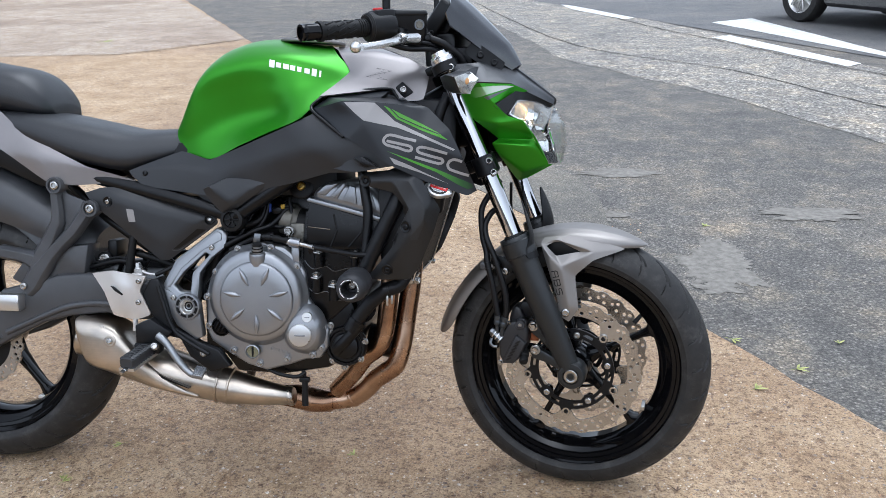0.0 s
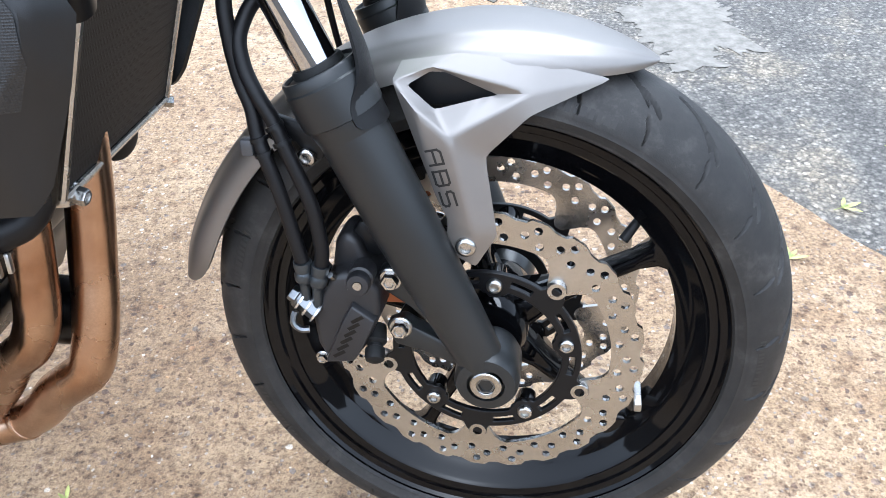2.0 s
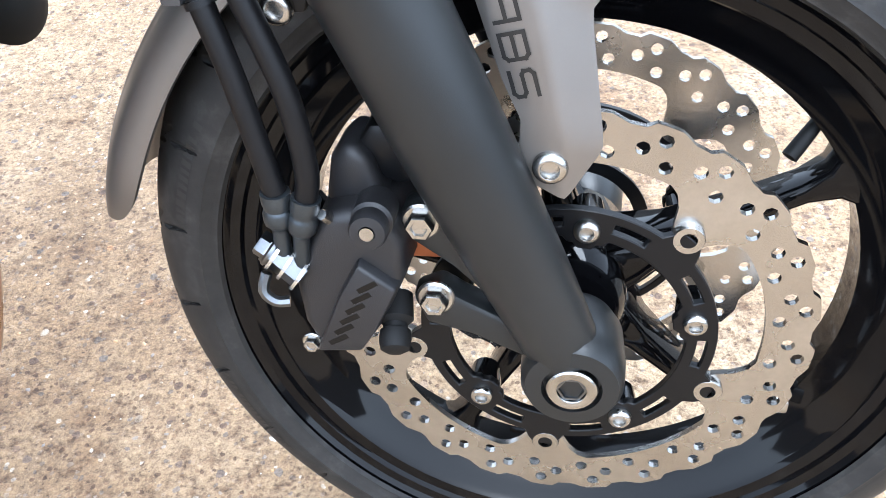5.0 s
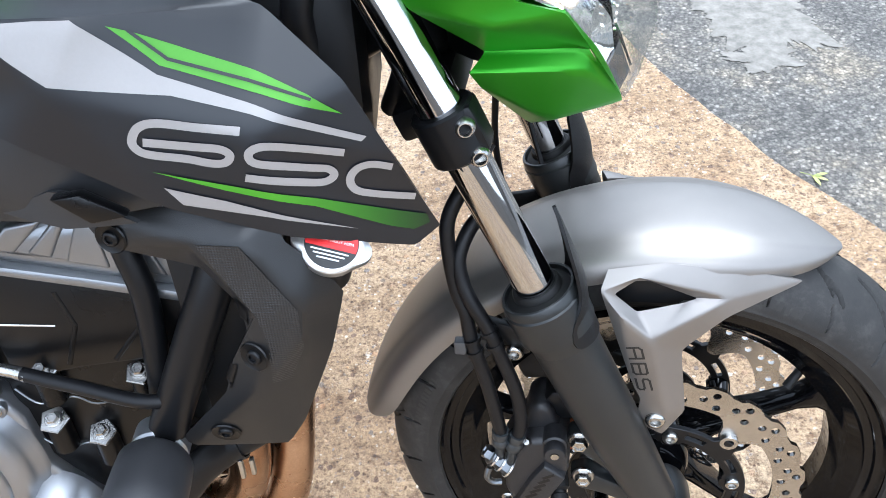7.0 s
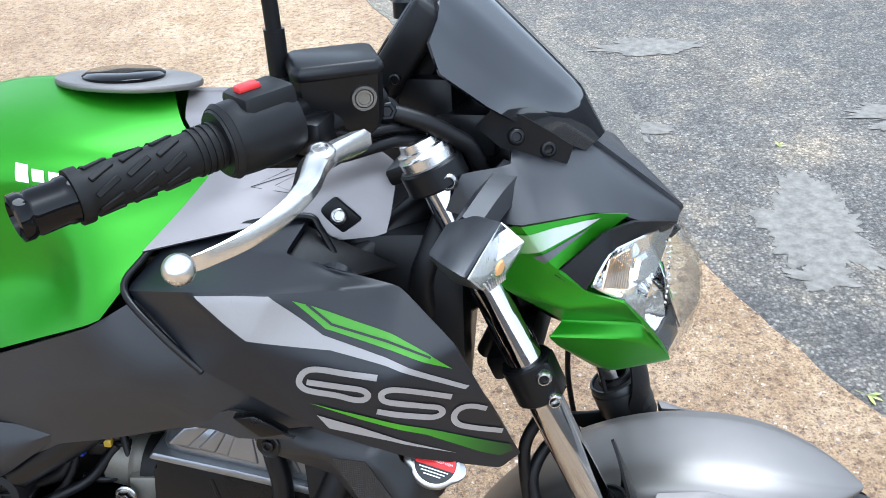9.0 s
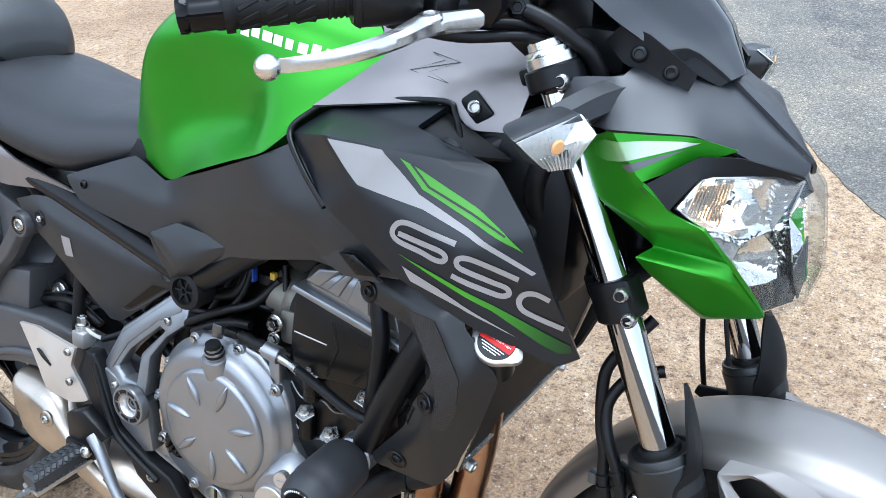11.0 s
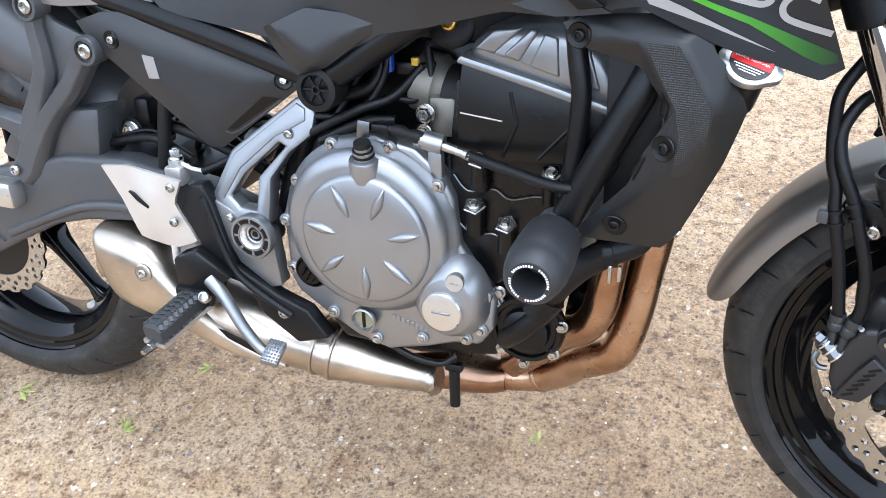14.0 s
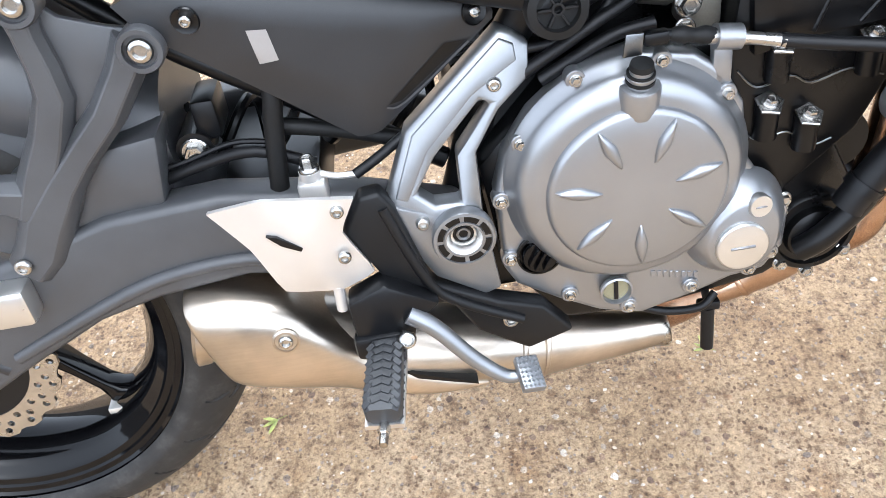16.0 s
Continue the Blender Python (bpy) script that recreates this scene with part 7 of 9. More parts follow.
for rim in (((0.841, 0.678), (0.862, 0.698), (0.893, 0.702), (0.863, 0.674)), ((0.872, 0.673), (0.902, 0.702), (0.909, 0.699), (0.890, 0.667)), ((0.900, 0.663), (0.916, 0.698), (0.930, 0.694), (0.933, 0.654)), ((0.942, 0.652), (0.940, 0.694), (0.962, 0.686), (0.976, 0.643))):
    on_bike("cover_lobe", plate(rim, -0.1500, -0.140, 0.003, (), 3), ALLOY_GREY, "", hc)
on_bike("plug_cap", lathe([(0, -0.01), (0.028, -0.01), (0.029, 0.004), (0.027, 0.006), (0.020, 0.007), (0, 0.007)], (0.795, -0.090, 0.690), (0, -1, 0.2), 28), BLACK_PLASTIC, "black coolant cap")
on_bike("plug_centre", bolt((0.795, -0.097, 0.691), (0, -1, 0.2), 0.010, 0.008), surface("brass", (0.55, 0.36, 0.10), 0.3, metal=1.0), "brass fitting", bpy.data.objects["plug_cap"])
# lower bolts of the cylinder with bright lips
for x, z in ((0.846, 0.552), (0.928, 0.545), (0.840, 0.496), (0.878, 0.478)):
    on_bike("stud_boss", tube([(x, -0.140, z - 0.034), (x, -0.142, z)], 0.011, 16, 1), ENGINE_BLACK, "", cyl)
    on_bike("stud_plate", lathe([(0, 0), (0.0135, 0), (0.0138, 0.002), (0.0125, 0.003), (0, 0.003)], (x, -0.145, z + 0.001), (0.05, -0.55, 1), 5), ZINC, "bright bolt seat", cyl)
    on_bike("stud", bolt((x, -0.1465, z + 0.004), (0.05, -0.55, 1), 0.0056, 0.006, "hex"), ZINC, "", cyl)
on_bike("gasket_line", tube([(0.812, -0.1375, 0.530), (0.830, -0.1385, 0.512), (0.860, -0.1385, 0.518), (0.880, -0.1385, 0.508), (0.915, -0.1385, 0.516), (0.945, -0.1385, 0.505)], 0.0010, 6, 5), ZINC_DARK, "thin metal gasket edge", cyl)
on_bike("gasket_line", tube([(0.812, -0.1375, 0.478), (0.835, -0.1385, 0.458), (0.862, -0.1385, 0.462), (0.885, -0.1385, 0.444), (0.905, -0.1385, 0.448)], 0.0010, 6, 5), ZINC_DARK, "", cyl)

# clutch cover
COVER = [(0.588, 0.452), (0.590, 0.365), (0.600, 0.345), (0.640, 0.318), (0.682, 0.294), (0.725, 0.282), (0.780, 0.297), (0.815, 0.310), (0.848, 0.314), (0.866, 0.340), (0.868, 0.380), (0.845, 0.412), (0.822, 0.450), (0.816, 0.505), (0.800, 0.535), (0.770, 0.560), (0.720, 0.570), (0.668, 0.560), (0.625, 0.525), (0.600, 0.490)]
cover = on_bike("clutch_cover", plate(COVER, -0.150, -0.120, 0.006, (), 3), ALLOY_COVER, "silver-grey cast clutch cover")
CC = (0.709, -0.148, 0.452)
on_bike("cover_bowl", lathe([(0.114, 0.0), (0.111, 0.005), (0.106, 0.009), (0.104, 0.014), (0.101, 0.0195), (0.096, 0.0235), (0.085, 0.0255), (0.0, 0.026)], CC, (0, -1, 0), 72), ALLOY_COVER, "stepped round clutch bowl", cover)
on_bike("cover_dome", lathe([(0.0835, -0.004), (0.0825, 0.004), (0.0800, 0.0075), (0.0765, 0.0088), (0.050, 0.0100), (0.0, 0.0105)], (0.713, -0.1715, 0.448), (0, -1, 0), 72), ALLOY_COVER, "raised round dome", cover)
for k in range(7):
    a = radians(66 + k * 360 / 7)
    b = bmesh.new()
    bmesh.ops.create_uvsphere(b, u_segments=14, v_segments=8, radius=1.0)
    for v in b.verts:
        q = 1 - 0.55 * abs(v.co.x) ** 1.2
        v.co = Vector((v.co.x * 0.0225, v.co.y * 0.0064 * q, v.co.z * 0.0056))
    on_bike("cover_rib", b, ALLOY_COVER, "raised rib", cover).matrix_basis = Matrix.Translation((0.713, -0.1810, 0.448)) @ Matrix.Rotation(-a, 4, "Y") @ Matrix.Translation((0.0545, 0, 0)) @ aim((0, -1, 0))
# lower right lobe with the two caps
on_bike("cap_lobe", loft([[(0.813 + r * math.cos(2 * math.pi * k / 32) + (0.006 * max(0, math.sin(2 * math.pi * k / 32))), y, 0.372 + r * math.sin(2 * math.pi * k / 32) * (1.32 if math.sin(2 * math.pi * k / 32) > 0 else 1)) for k in range(32)] for r, y in ((0.050, -0.146), (0.047, -0.156), (0.041, -0.166), (0.0345, -0.1745), (0.0315, -0.1765))], True), ALLOY_COVER, "", cover)
on_bike("timing_cap", lathe([(0.0250, 0), (0.0250, 0.005), (0.0238, 0.0065), (0.0215, 0.007), (0, 0.007)], (0.811, -0.176, 0.371), (0, -1, 0.03), 44), ALLOY_BRIGHT, "pale round cover cap", cover)
on_bike("cap_slot", block((0.799, -0.1842, 0.3695), (0.823, -0.182, 0.3725), 0.0008, 1), ALLOY_GREY, "", cover)
on_bike("small_cap", lathe([(0.0110, -0.006), (0.0114, 0.006), (0.0104, 0.008), (0, 0.008)], (0.826, -0.171, 0.411), (0.1, -1, 0.1), 28), ALLOY_BRIGHT, "small pale cap", cover)
on_bike("small_slot", block((0.821, -0.1800, 0.4105), (0.832, -0.1785, 0.4120), 0.0005, 1), ALLOY_GREY, "", cover)
on_bike("oil_window", lathe([(0.0125, 0.004), (0.0160, 0.004), (0.0165, 0.009), (0.0145, 0.010), (0.0128, 0.006)], (0.696, -0.152, 0.325), (0, -1, 0), 36, closed=True), ALLOY_COVER, "round oil sight window", cover)
on_bike("window_glass", lathe([(0, 0), (0.013, 0), (0.013, 0.002), (0, 0.003)], (0.696, -0.155, 0.325), (0, -1, 0), 28), surface("oil_behind_glass", (0.16, 0.15, 0.09), 0.12, coat=1.0, relief=0.0), "", cover)
on_bike("window_bar", block((0.6938, -0.1592, 0.314), (0.6982, -0.157, 0.336), 0.0006, 1), ENGINE_BLACK, "", cover)
FILL = (0.624, -0.150, 0.380)
on_bike("filler_recess", lathe([(0.0215, -0.004), (0.0225, 0.0045), (0.0205, 0.005), (0.0190, 0.001), (0.0, 0.0)], FILL, (0, -1, 0), 36), ENGINE_BLACK, "black oil filler recess", cover)
on_bike("filler_cap", lathe([(0.0175, 0.0), (0.0178, 0.007), (0.0165, 0.009), (0.0, 0.0095)], FILL, (0, -1, 0), 36), GLOSS_BLACK, "gloss black oil filler cap", cover)
for k in (-1, 0, 1):
    on_bike("filler_grip", block((-0.0135 + 0.003 * abs(k), -0.004, -0.0018 + 0.0075 * k), (0.0135 - 0.003 * abs(k), 0.004, 0.0018 + 0.0075 * k), 0.0015, 2), GLOSS_BLACK, "", cover).matrix_basis = Matrix.Translation((FILL[0], -0.1605, FILL[2])) @ Matrix.Rotation(radians(-62), 4, "Y")
for x, z in ((0.666, 0.554), (0.740, 0.559), (0.798, 0.519), (0.615, 0.502), (0.593, 0.446), (0.596, 0.380), (0.651, 0.325), (0.710, 0.298), (0.773, 0.311), (0.831, 0.322), (0.851, 0.338), (0.855, 0.385), (0.809, 0.449)):
    on_bike("bolt_boss", lathe([(0.0088, -0.01), (0.0088, 0.003), (0.0080, 0.004), (0, 0.004)], (x, -0.150, z), (0, -1, 0), 20), ALLOY_COVER, "", cover)
    on_bike("bolt", bolt((x, -0.154, z), (0, -1, 0), 0.0044, 0.0055, "hex"), ZINC, "", cover)
# plain bars stand for the maker's name on the cover
for k in range(8):
    on_bike("mark_bar", block((0.733 + k * 0.0062, -0.1512, 0.329 - k * 0.0014), (0.7372 + k * 0.0062, -0.149, 0.336 - k * 0.0014), 0.0004, 1), ALLOY_COVER, "", cover)
# clutch arm, filler stub and cable
stub = on_bike("release_shaft", lathe([(0.0185, -0.02), (0.0185, 0.004), (0.017, 0.007), (0.012, 0.008), (0.0115, 0.014), (0.0125, 0.0145), (0.0125, 0.017), (0.010, 0.018), (0.0085, 0.026), (0, 0.027)], (0.716, -0.168, 0.543), (0.03, -0.25, 1), 28), ALLOY_COVER, "clutch release shaft housing")
on_bike("spring", lathe([(0.0125, 0.010), (0.0125, 0.013), (0.0085, 0.013), (0.0085, 0.016), (0.0120, 0.016), (0.0120, 0.019), (0.0080, 0.019), (0.0080, 0.023), (0.0105, 0.023), (0.0095, 0.028), (0, 0.029)], (0.716, -0.168, 0.543), (0.03, -0.25, 1), 24), RUBBER, "black dust seal", stub)
on_bike("release_arm", plate([(0.704, 0.571), (0.720, 0.571), (0.722, 0.590), (0.707, 0.591)], -0.163, -0.160, 0.001), ZINC_DARK, "zinc plated lever", stub)
on_bike("cable_clevis", joined(block((0.722, -0.162, 0.576), (0.744, -0.150, 0.588), 0.003), tube([(0.74, -0.156, 0.583), (0.757, -0.155, 0.579)], 0.005, 10, 1)), SATIN_BLACK, "black cable clevis", stub)
on_bike("bellows", tube([(0.745, -0.156, 0.582), (0.755, -0.155, 0.580), (0.765, -0.155, 0.578), (0.775, -0.154, 0.576), (0.785, -0.153, 0.574)], [0.005, 0.008, 0.006, 0.008, 0.006], 14, 5), RUBBER, "ribbed rubber bellows", stub)
on_bike("cable_bracket", joined(block((0.785, -0.150, 0.520), (0.803, -0.138, 0.566), 0.004), tube([(0.784, -0.153, 0.573), (0.806, -0.152, 0.569)], 0.011, 18, 1)), ALLOY_COVER, "cast cable bracket", cover)
on_bike("adjuster", tube([(0.776, -0.154, 0.575), (0.820, -0.155, 0.566), (0.842, -0.160, 0.562)], [0.007, 0.0055, 0.0065], 10, 3), ZINC, "threaded cable adjuster", stub)
on_bike("clutch_cable", tube([(0.838, -0.159, 0.563), (0.890, -0.174, 0.557), (0.950, -0.192, 0.553), (0.985, -0.185, 0.560), (1.010, -0.150, 0.600)], 0.0062, 12, 6), HOSE_RUBBER, "black clutch cable")
# throttle body and intake clutter
tb = on_bike("throttle_body", joined(lathe([(0.028, 0), (0.036, 0.004), (0.037, 0.030), (0.032, 0.036), (0.030, 0.060)], (0.742, -0.070, 0.618), (0.97, 0, -0.2), 28), block((0.772, -0.112, 0.562), (0.806, -0.070, 0.610), 0.006)), KHAKI_ALLOY, "bare alloy throttle body")
on_bike("bolt", bolt((0.772, -0.119, 0.592), (0, -1, 0), 0.009, 0.010, "hex"), ZINC, "", tb)
on_bike("bolt", bolt((0.770, -0.119, 0.570), (0, -1, 0), 0.007, 0.008, "hex"), ZINC, "", tb)
on_bike("intake_rubber", tube([(0.785, -0.075, 0.606), (0.830, -0.075, 0.600)], 0.034, 24, 1), RUBBER, "black intake rubber", tb)
on_bike("injector_plug", joined(block((0.728, -0.100, 0.628), (0.750, -0.088, 0.644), 0.003), tube([(0.75, -0.094, 0.638), (0.775, -0.094, 0.642)], 0.004, 10, 1)), SATIN_BLACK, "black injector plug", tb)
on_bike("blue_connector", block((0.716, -0.108, 0.632), (0.727, -0.098, 0.652), 0.002), surface("blue_connector_plastic", (0.02, 0.06, 0.35), 0.4), "blue wiring connector", tb)
on_bike("yellow_plug", block((0.748, -0.102, 0.640), (0.757, -0.094, 0.650), 0.002), surface("yellow_plug_plastic", (0.55, 0.36, 0.03), 0.4), "yellow plug", tb)
rnd = random.Random(7)
for k, line in enumerate(([(0.625, -0.128, 0.556), (0.690, -0.125, 0.590), (0.730, -0.110, 0.606), (0.760, -0.095, 0.640)], [(0.615, -0.122, 0.575), (0.680, -0.120, 0.582), (0.715, -0.112, 0.620), (0.722, -0.100, 0.670)],
                          [(0.640, -0.130, 0.548), (0.700, -0.132, 0.578), (0.740, -0.130, 0.584)], [(0.660, -0.110, 0.600), (0.700, -0.108, 0.614), (0.712, -0.100, 0.645), (0.700, -0.095, 0.690)],
                          [(0.585, -0.118, 0.520), (0.610, -0.118, 0.548), (0.650, -0.114, 0.570), (0.690, -0.10, 0.640)], [(0.765, -0.09, 0.66), (0.772, -0.10, 0.62), (0.75, -0.10, 0.60), (0.72, -0.105, 0.605)])):
    on_bike("engine_hose", tube(line, rnd.choice((0.0045, 0.006, 0.008)), 12, 6), HOSE_RUBBER, "black rubber engine hose")
on_bike("airbox", block((0.44, -0.095, 0.665), (0.88, 0.095, 0.79), 0.02), BLACK_PLASTIC, "black airbox")
on_bike("intake_box", block((0.60, -0.050, 0.52), (0.86, 0.11, 0.69), 0.012), ENGINE_BLACK, "black intake box")
on_bike("engine_rear", block((0.56, -0.10, 0.30), (0.66, 0.12, 0.56), 0.02), ENGINE_BLACK, "")
# water pump, hoses, starter details below
pump = on_bike("water_pump", lathe([(0.046, -0.01), (0.046, 0.006), (0.043, 0.010), (0.038, 0.010), (0.036, 0.006), (0.030, 0.006), (0.028, 0.014), (0.020, 0.018), (0.0, 0.018)], (0.902, -0.128, 0.340), (0, -1, 0), 40), ENGINE_BLACK, "black water pump cover")
for k, (x, z) in enumerate(((0.866, 0.372), (0.872, 0.306), (0.900, 0.292), (0.936, 0.312), (0.945, 0.352), (0.868, 0.385))):
    on_bike("bolt", bolt((x, -0.134, z), (0, -1, 0), 0.006, 0.007, "hex"), ZINC, "", pump)
on_bike("pump_elbow", tube([(0.882, -0.150, 0.332), (0.900, -0.158, 0.350), (0.925, -0.160, 0.378), (0.942, -0.160, 0.402)], 0.0125, 18, 5), ENGINE_BLACK, "black pump elbow", pump)
hose = on_bike("radiator_hose", tube([(0.918, -0.160, 0.382), (0.931, -0.16, 0.403), (0.964, -0.16, 0.445), (0.999, -0.158, 0.472), (1.023, -0.15, 0.483), (1.037, -0.14, 0.505)], 0.0160, 20, 6), HOSE_RUBBER, "black radiator hose")
for p, ax in (((0.931, -0.16, 0.403), (0.6, 0, 0.8)), ((0.999, -0.158, 0.472), (0.95, 0.1, 0.25))):
    on_bike("hose_clamp", lathe([(0.0165, -0.005), (0.0182, -0.005), (0.0182, 0.005), (0.0165, 0.005)], p, ax, 28, closed=True), ZINC if p[0] > 1 else SATIN_BLACK, "hose clamp", hose)
on_bike("clamp_ears", joined(block((1.001, -0.176, 0.442), (1.005, -0.170, 0.464), 0.001), block((1.011, -0.176, 0.446), (1.015, -0.170, 0.464), 0.001)), ZINC, "", hose)
on_bike("starter_motor", tube([(0.93, -0.10, 0.42), (0.93, 0.08, 0.42)], 0.034, 20, 1), ENGINE_BLACK, "")
on_bike("oil_filter", lathe([(0, 0), (0.034, 0), (0.036, 0.004), (0.036, 0.06), (0.030, 0.066), (0, 0.067)], (0.93, -0.01, 0.330), (1, 0, -0.15), 32), ENGINE_BLACK, "black oil filter")
on_bike("lower_wire", tube([(0.715, -0.135, 0.286), (0.750, -0.140, 0.272), (0.790, -0.136, 0.266), (0.808, -0.128, 0.276)], 0.0045, 10, 5), HOSE_RUBBER, "black wire under the cover")
on_bike("drain_tube", joined(tube([(0.797, -0.118, 0.290), (0.803, -0.120, 0.262), (0.804, -0.122, 0.246)], 0.0045, 10, 3), tube([(0.804, -0.122, 0.252), (0.805, -0.123, 0.196)], 0.0072, 14, 1), block((0.792, -0.128, 0.250), (0.816, -0.116, 0.262), 0.003)), HOSE_RUBBER, "short black drain tube")

# crash bobbin
bob = on_bike("crash_bobbin", lathe([(0.018, -0.012), (0.021, 0.010), (0.0280, 0.012), (0.0308, 0.016), (0.0318, 0.030), (0.0324, 0.056), (0.0326, 0.0725), (0.0316, 0.0745), (0.0308, 0.086), (0.0280, 0.098), (0.0222, 0.1055), (0.0168, 0.1060), (0.0155, 0.100), (0.0150, 0.060), (0, 0.060)], (0.946, -0.193, 0.500), (0.02, -1, -0.03), 48), surface("black_nylon", (0.022, 0.022, 0.024), 0.5, grain=700, relief=0.2), "black nylon crash protector")
on_bike("ring_print", lathe([(0.0172, 0.1061), (0.0205, 0.1061), (0.0205, 0.1067), (0.0172, 0.1067)], (0.946, -0.193, 0.500), (0.02, -1, -0.03), 48, closed=True), BLACK_LABEL, "", bob)
for k in range(44):
    if k % 11 in (8, 9):
        continue
    a = 2 * math.pi * k / 44
    on_bike("mark_bar", block((-0.0012, -0.0008, 0.1064), (0.0012, 0.0008, 0.1071), 0.0002, 1, Matrix.Translation((0.946, -0.193, 0.500)) @ aim((0.02, -1, -0.03)) @ Matrix.Rotation(a, 4, "Z") @ Matrix.Translation((0.0188, 0, 0))), WHITE_DECAL, "", bob)
on_bike("bobbin_bolt", bolt((0.946, -0.252, 0.499), (0.02, -1, -0.03), 0.010, 0.012), ZINC, "deep set steel bolt", bob)
on_bike("bobbin_spacer", lathe([(0.024, 0), (0.024, 0.020), (0.022, 0.022)], (0.946, -0.176, 0.501), (0.02, -1, -0.03), 28), ALLOY_GREY, "", bob)

# ---- radiator ----
RC = Matrix.Translation((1.076, 0, 0.598)) @ Matrix.Rotation(radians(17), 4, "Y")
rad = on_bike("radiator", block((-0.022, -0.150, -0.110), (0.006, 0.175, 0.105), 0.004, 2, RC), ENGINE_BLACK, "black radiator behind a fine guard")
on_bike("radiator_core", block((0.0055, -0.140, -0.100), (0.0085, 0.165, 0.098), 0.001, 1, RC), CORE, "fine mesh radiator core", rad)
on_bike("core_frame", joined(*[tube([RC @ Vector(a), RC @ Vector(b)], 0.004, 8, 1) for a, b in (((0.009, -0.143, -0.104), (0.009, -0.143, 0.102)), ((0.009, -0.143, -0.104), (0.009, 0.168, -0.104)), ((0.009, 0.168, -0.104), (0.009, 0.168, 0.102)))]), ZINC, "bright radiator edge", rad)
on_bike("side_tank", block((-0.026, -0.180, -0.105), (0.003, -0.146, 0.112), 0.008, 3, RC), SATIN_BLACK, "black radiator side tank", rad)
on_bike("bolt", bolt((1.050, -0.118, 0.492), (1, -0.2, -0.25), 0.008, 0.016, "hex"), ZINC, "", rad)
on_bike("bolt", bolt((1.046, 0.170, 0.494), (1, 0.3, -0.25), 0.007, 0.016, "hex"), ZINC, "", rad)
on_bike("side_tab", block((1.036, -0.128, 0.482), (1.052, -0.108, 0.508), 0.003), ZINC, "", rad)
# filler neck and pressure cap with its warning label
CAP = Vector((1.115, -0.1990, 0.6930))
CAX = Vector((0.20, -0.58, 0.79)).normalized()
neck = on_bike("filler_neck", tube([CAP - CAX * 0.05, CAP - CAX * 0.004], 0.0180, 24, 1), SATIN_BLACK, "", rad)
ring = []
for h, r in ((-0.006, 0.0225), (-0.004, 0.0238), (0.003, 0.0238), (0.0050, 0.0222), (0.0055, 0.0205)):
    ring.append([(((r + (0.0075 if h < 0.004 else 0.0035) * max(0, math.cos(2 * t)) ** 3) * math.cos(t)), ((r + (0.0075 if h < 0.004 else 0.0035) * max(0, math.cos(2 * t)) ** 3) * math.sin(t)), h) for t in (2 * math.pi * k / 48 for k in range(48))])
cx_ = (Vector((1, 0, 0)) - CAX * CAX.x).normalized()
cap_m = Matrix((cx_, CAX.cross(cx_), CAX)).transposed().to_4x4()
cap_m.translation = CAP
pcap = on_bike("radiator_cap", loft(ring), ALLOY_BRIGHT, "bright pressed radiator cap")
cap_m = cap_m @ Matrix.Rotation(radians(-14), 4, "Z") @ Matrix.Diagonal((0.94, 0.94, 0.94, 1))
pcap.matrix_basis = cap_m
on_bike("label", lathe([(0.0205, 0.0), (0.0205, 0.0012), (0.0, 0.0012)], (0, 0, 0.0054), (0, 0, 1), 40), BLACK_LABEL, "black warning label", pcap)
half = bmesh.new()
half.faces.new([half.verts.new((0.0198 * math.cos(t), 0.0198 * math.sin(t), 0.0069)) for t in np.linspace(radians(-14), radians(194), 28)])
on_bike("label_top", half, RED_LABEL, "red half of the label", pcap)
for text, y0, size in (("DANGER", 0.0090, 0.0050), ("BAHAYA  NGUY HIEM", 0.0015, 0.0034)):
    t = lettering(text, size, 0.0001)
    moved(t, Matrix.Translation((0, y0, 0.0072)) @ Matrix.Rotation(radians(-90), 4, "X"))
    on_bike("lettering", t, WHITE_DECAL, "", pcap)
for k, w in enumerate((0.029, 0.024, 0.017)):
    on_bike("text_bar", block((-w / 2, -0.0078 - k * 0.0030, 0.0066), (w / 2, -0.0066 - k * 0.0030, 0.0069), 0.0001, 1), WHITE_DECAL, "", pcap)

# black plate added behind the shroud so that the gap there reads dark
on_bike("gap_plate", plate([(0.930, 0.846), (1.030, 0.846), (1.040, 0.804), (0.980, 0.774), (0.930, 0.794)], -0.056, -0.044, 0.003), SATIN_BLACK, "black plate added to darken the gap behind the shroud", rad)
# dark inner panel between the radiator and the engine
on_bike("inner_panel", plate([(0.985, 0.690), (1.050, 0.705), (1.074, 0.640), (1.050, 0.515), (0.990, 0.520)], -0.172, -0.166, 0.002), BLACK_PLASTIC, "black inner panel", rad)
# radiator side cover
RV = [(0.944, -0.190, 0.719), (0.953, -0.192, 0.701), (1.021, -0.205, 0.687), (1.045, -0.214, 0.659), (1.047, -0.214, 0.634), (1.031, -0.212, 0.607), (1.019, -0.208, 0.572), (0.965, -0.188, 0.507), (0.976, -0.190, 0.500), (1.056, -0.198, 0.504), (1.072, -0.192, 0.524),
      (1.104, -0.197, 0.600), (1.119, -0.196, 0.652), (1.104, -0.208, 0.686), (1.086, -0.212, 0.706), (1.077, -0.208, 0.728), (1.044, -0.202, 0.736), (0.966, -0.190, 0.728), (1.019, -0.214, 0.713), (1.058, -0.222, 0.714), (1.092, -0.226, 0.659), (1.089, -0.226, 0.634), (1.058, -0.224, 0.656), (1.047, -0.223, 0.582)]
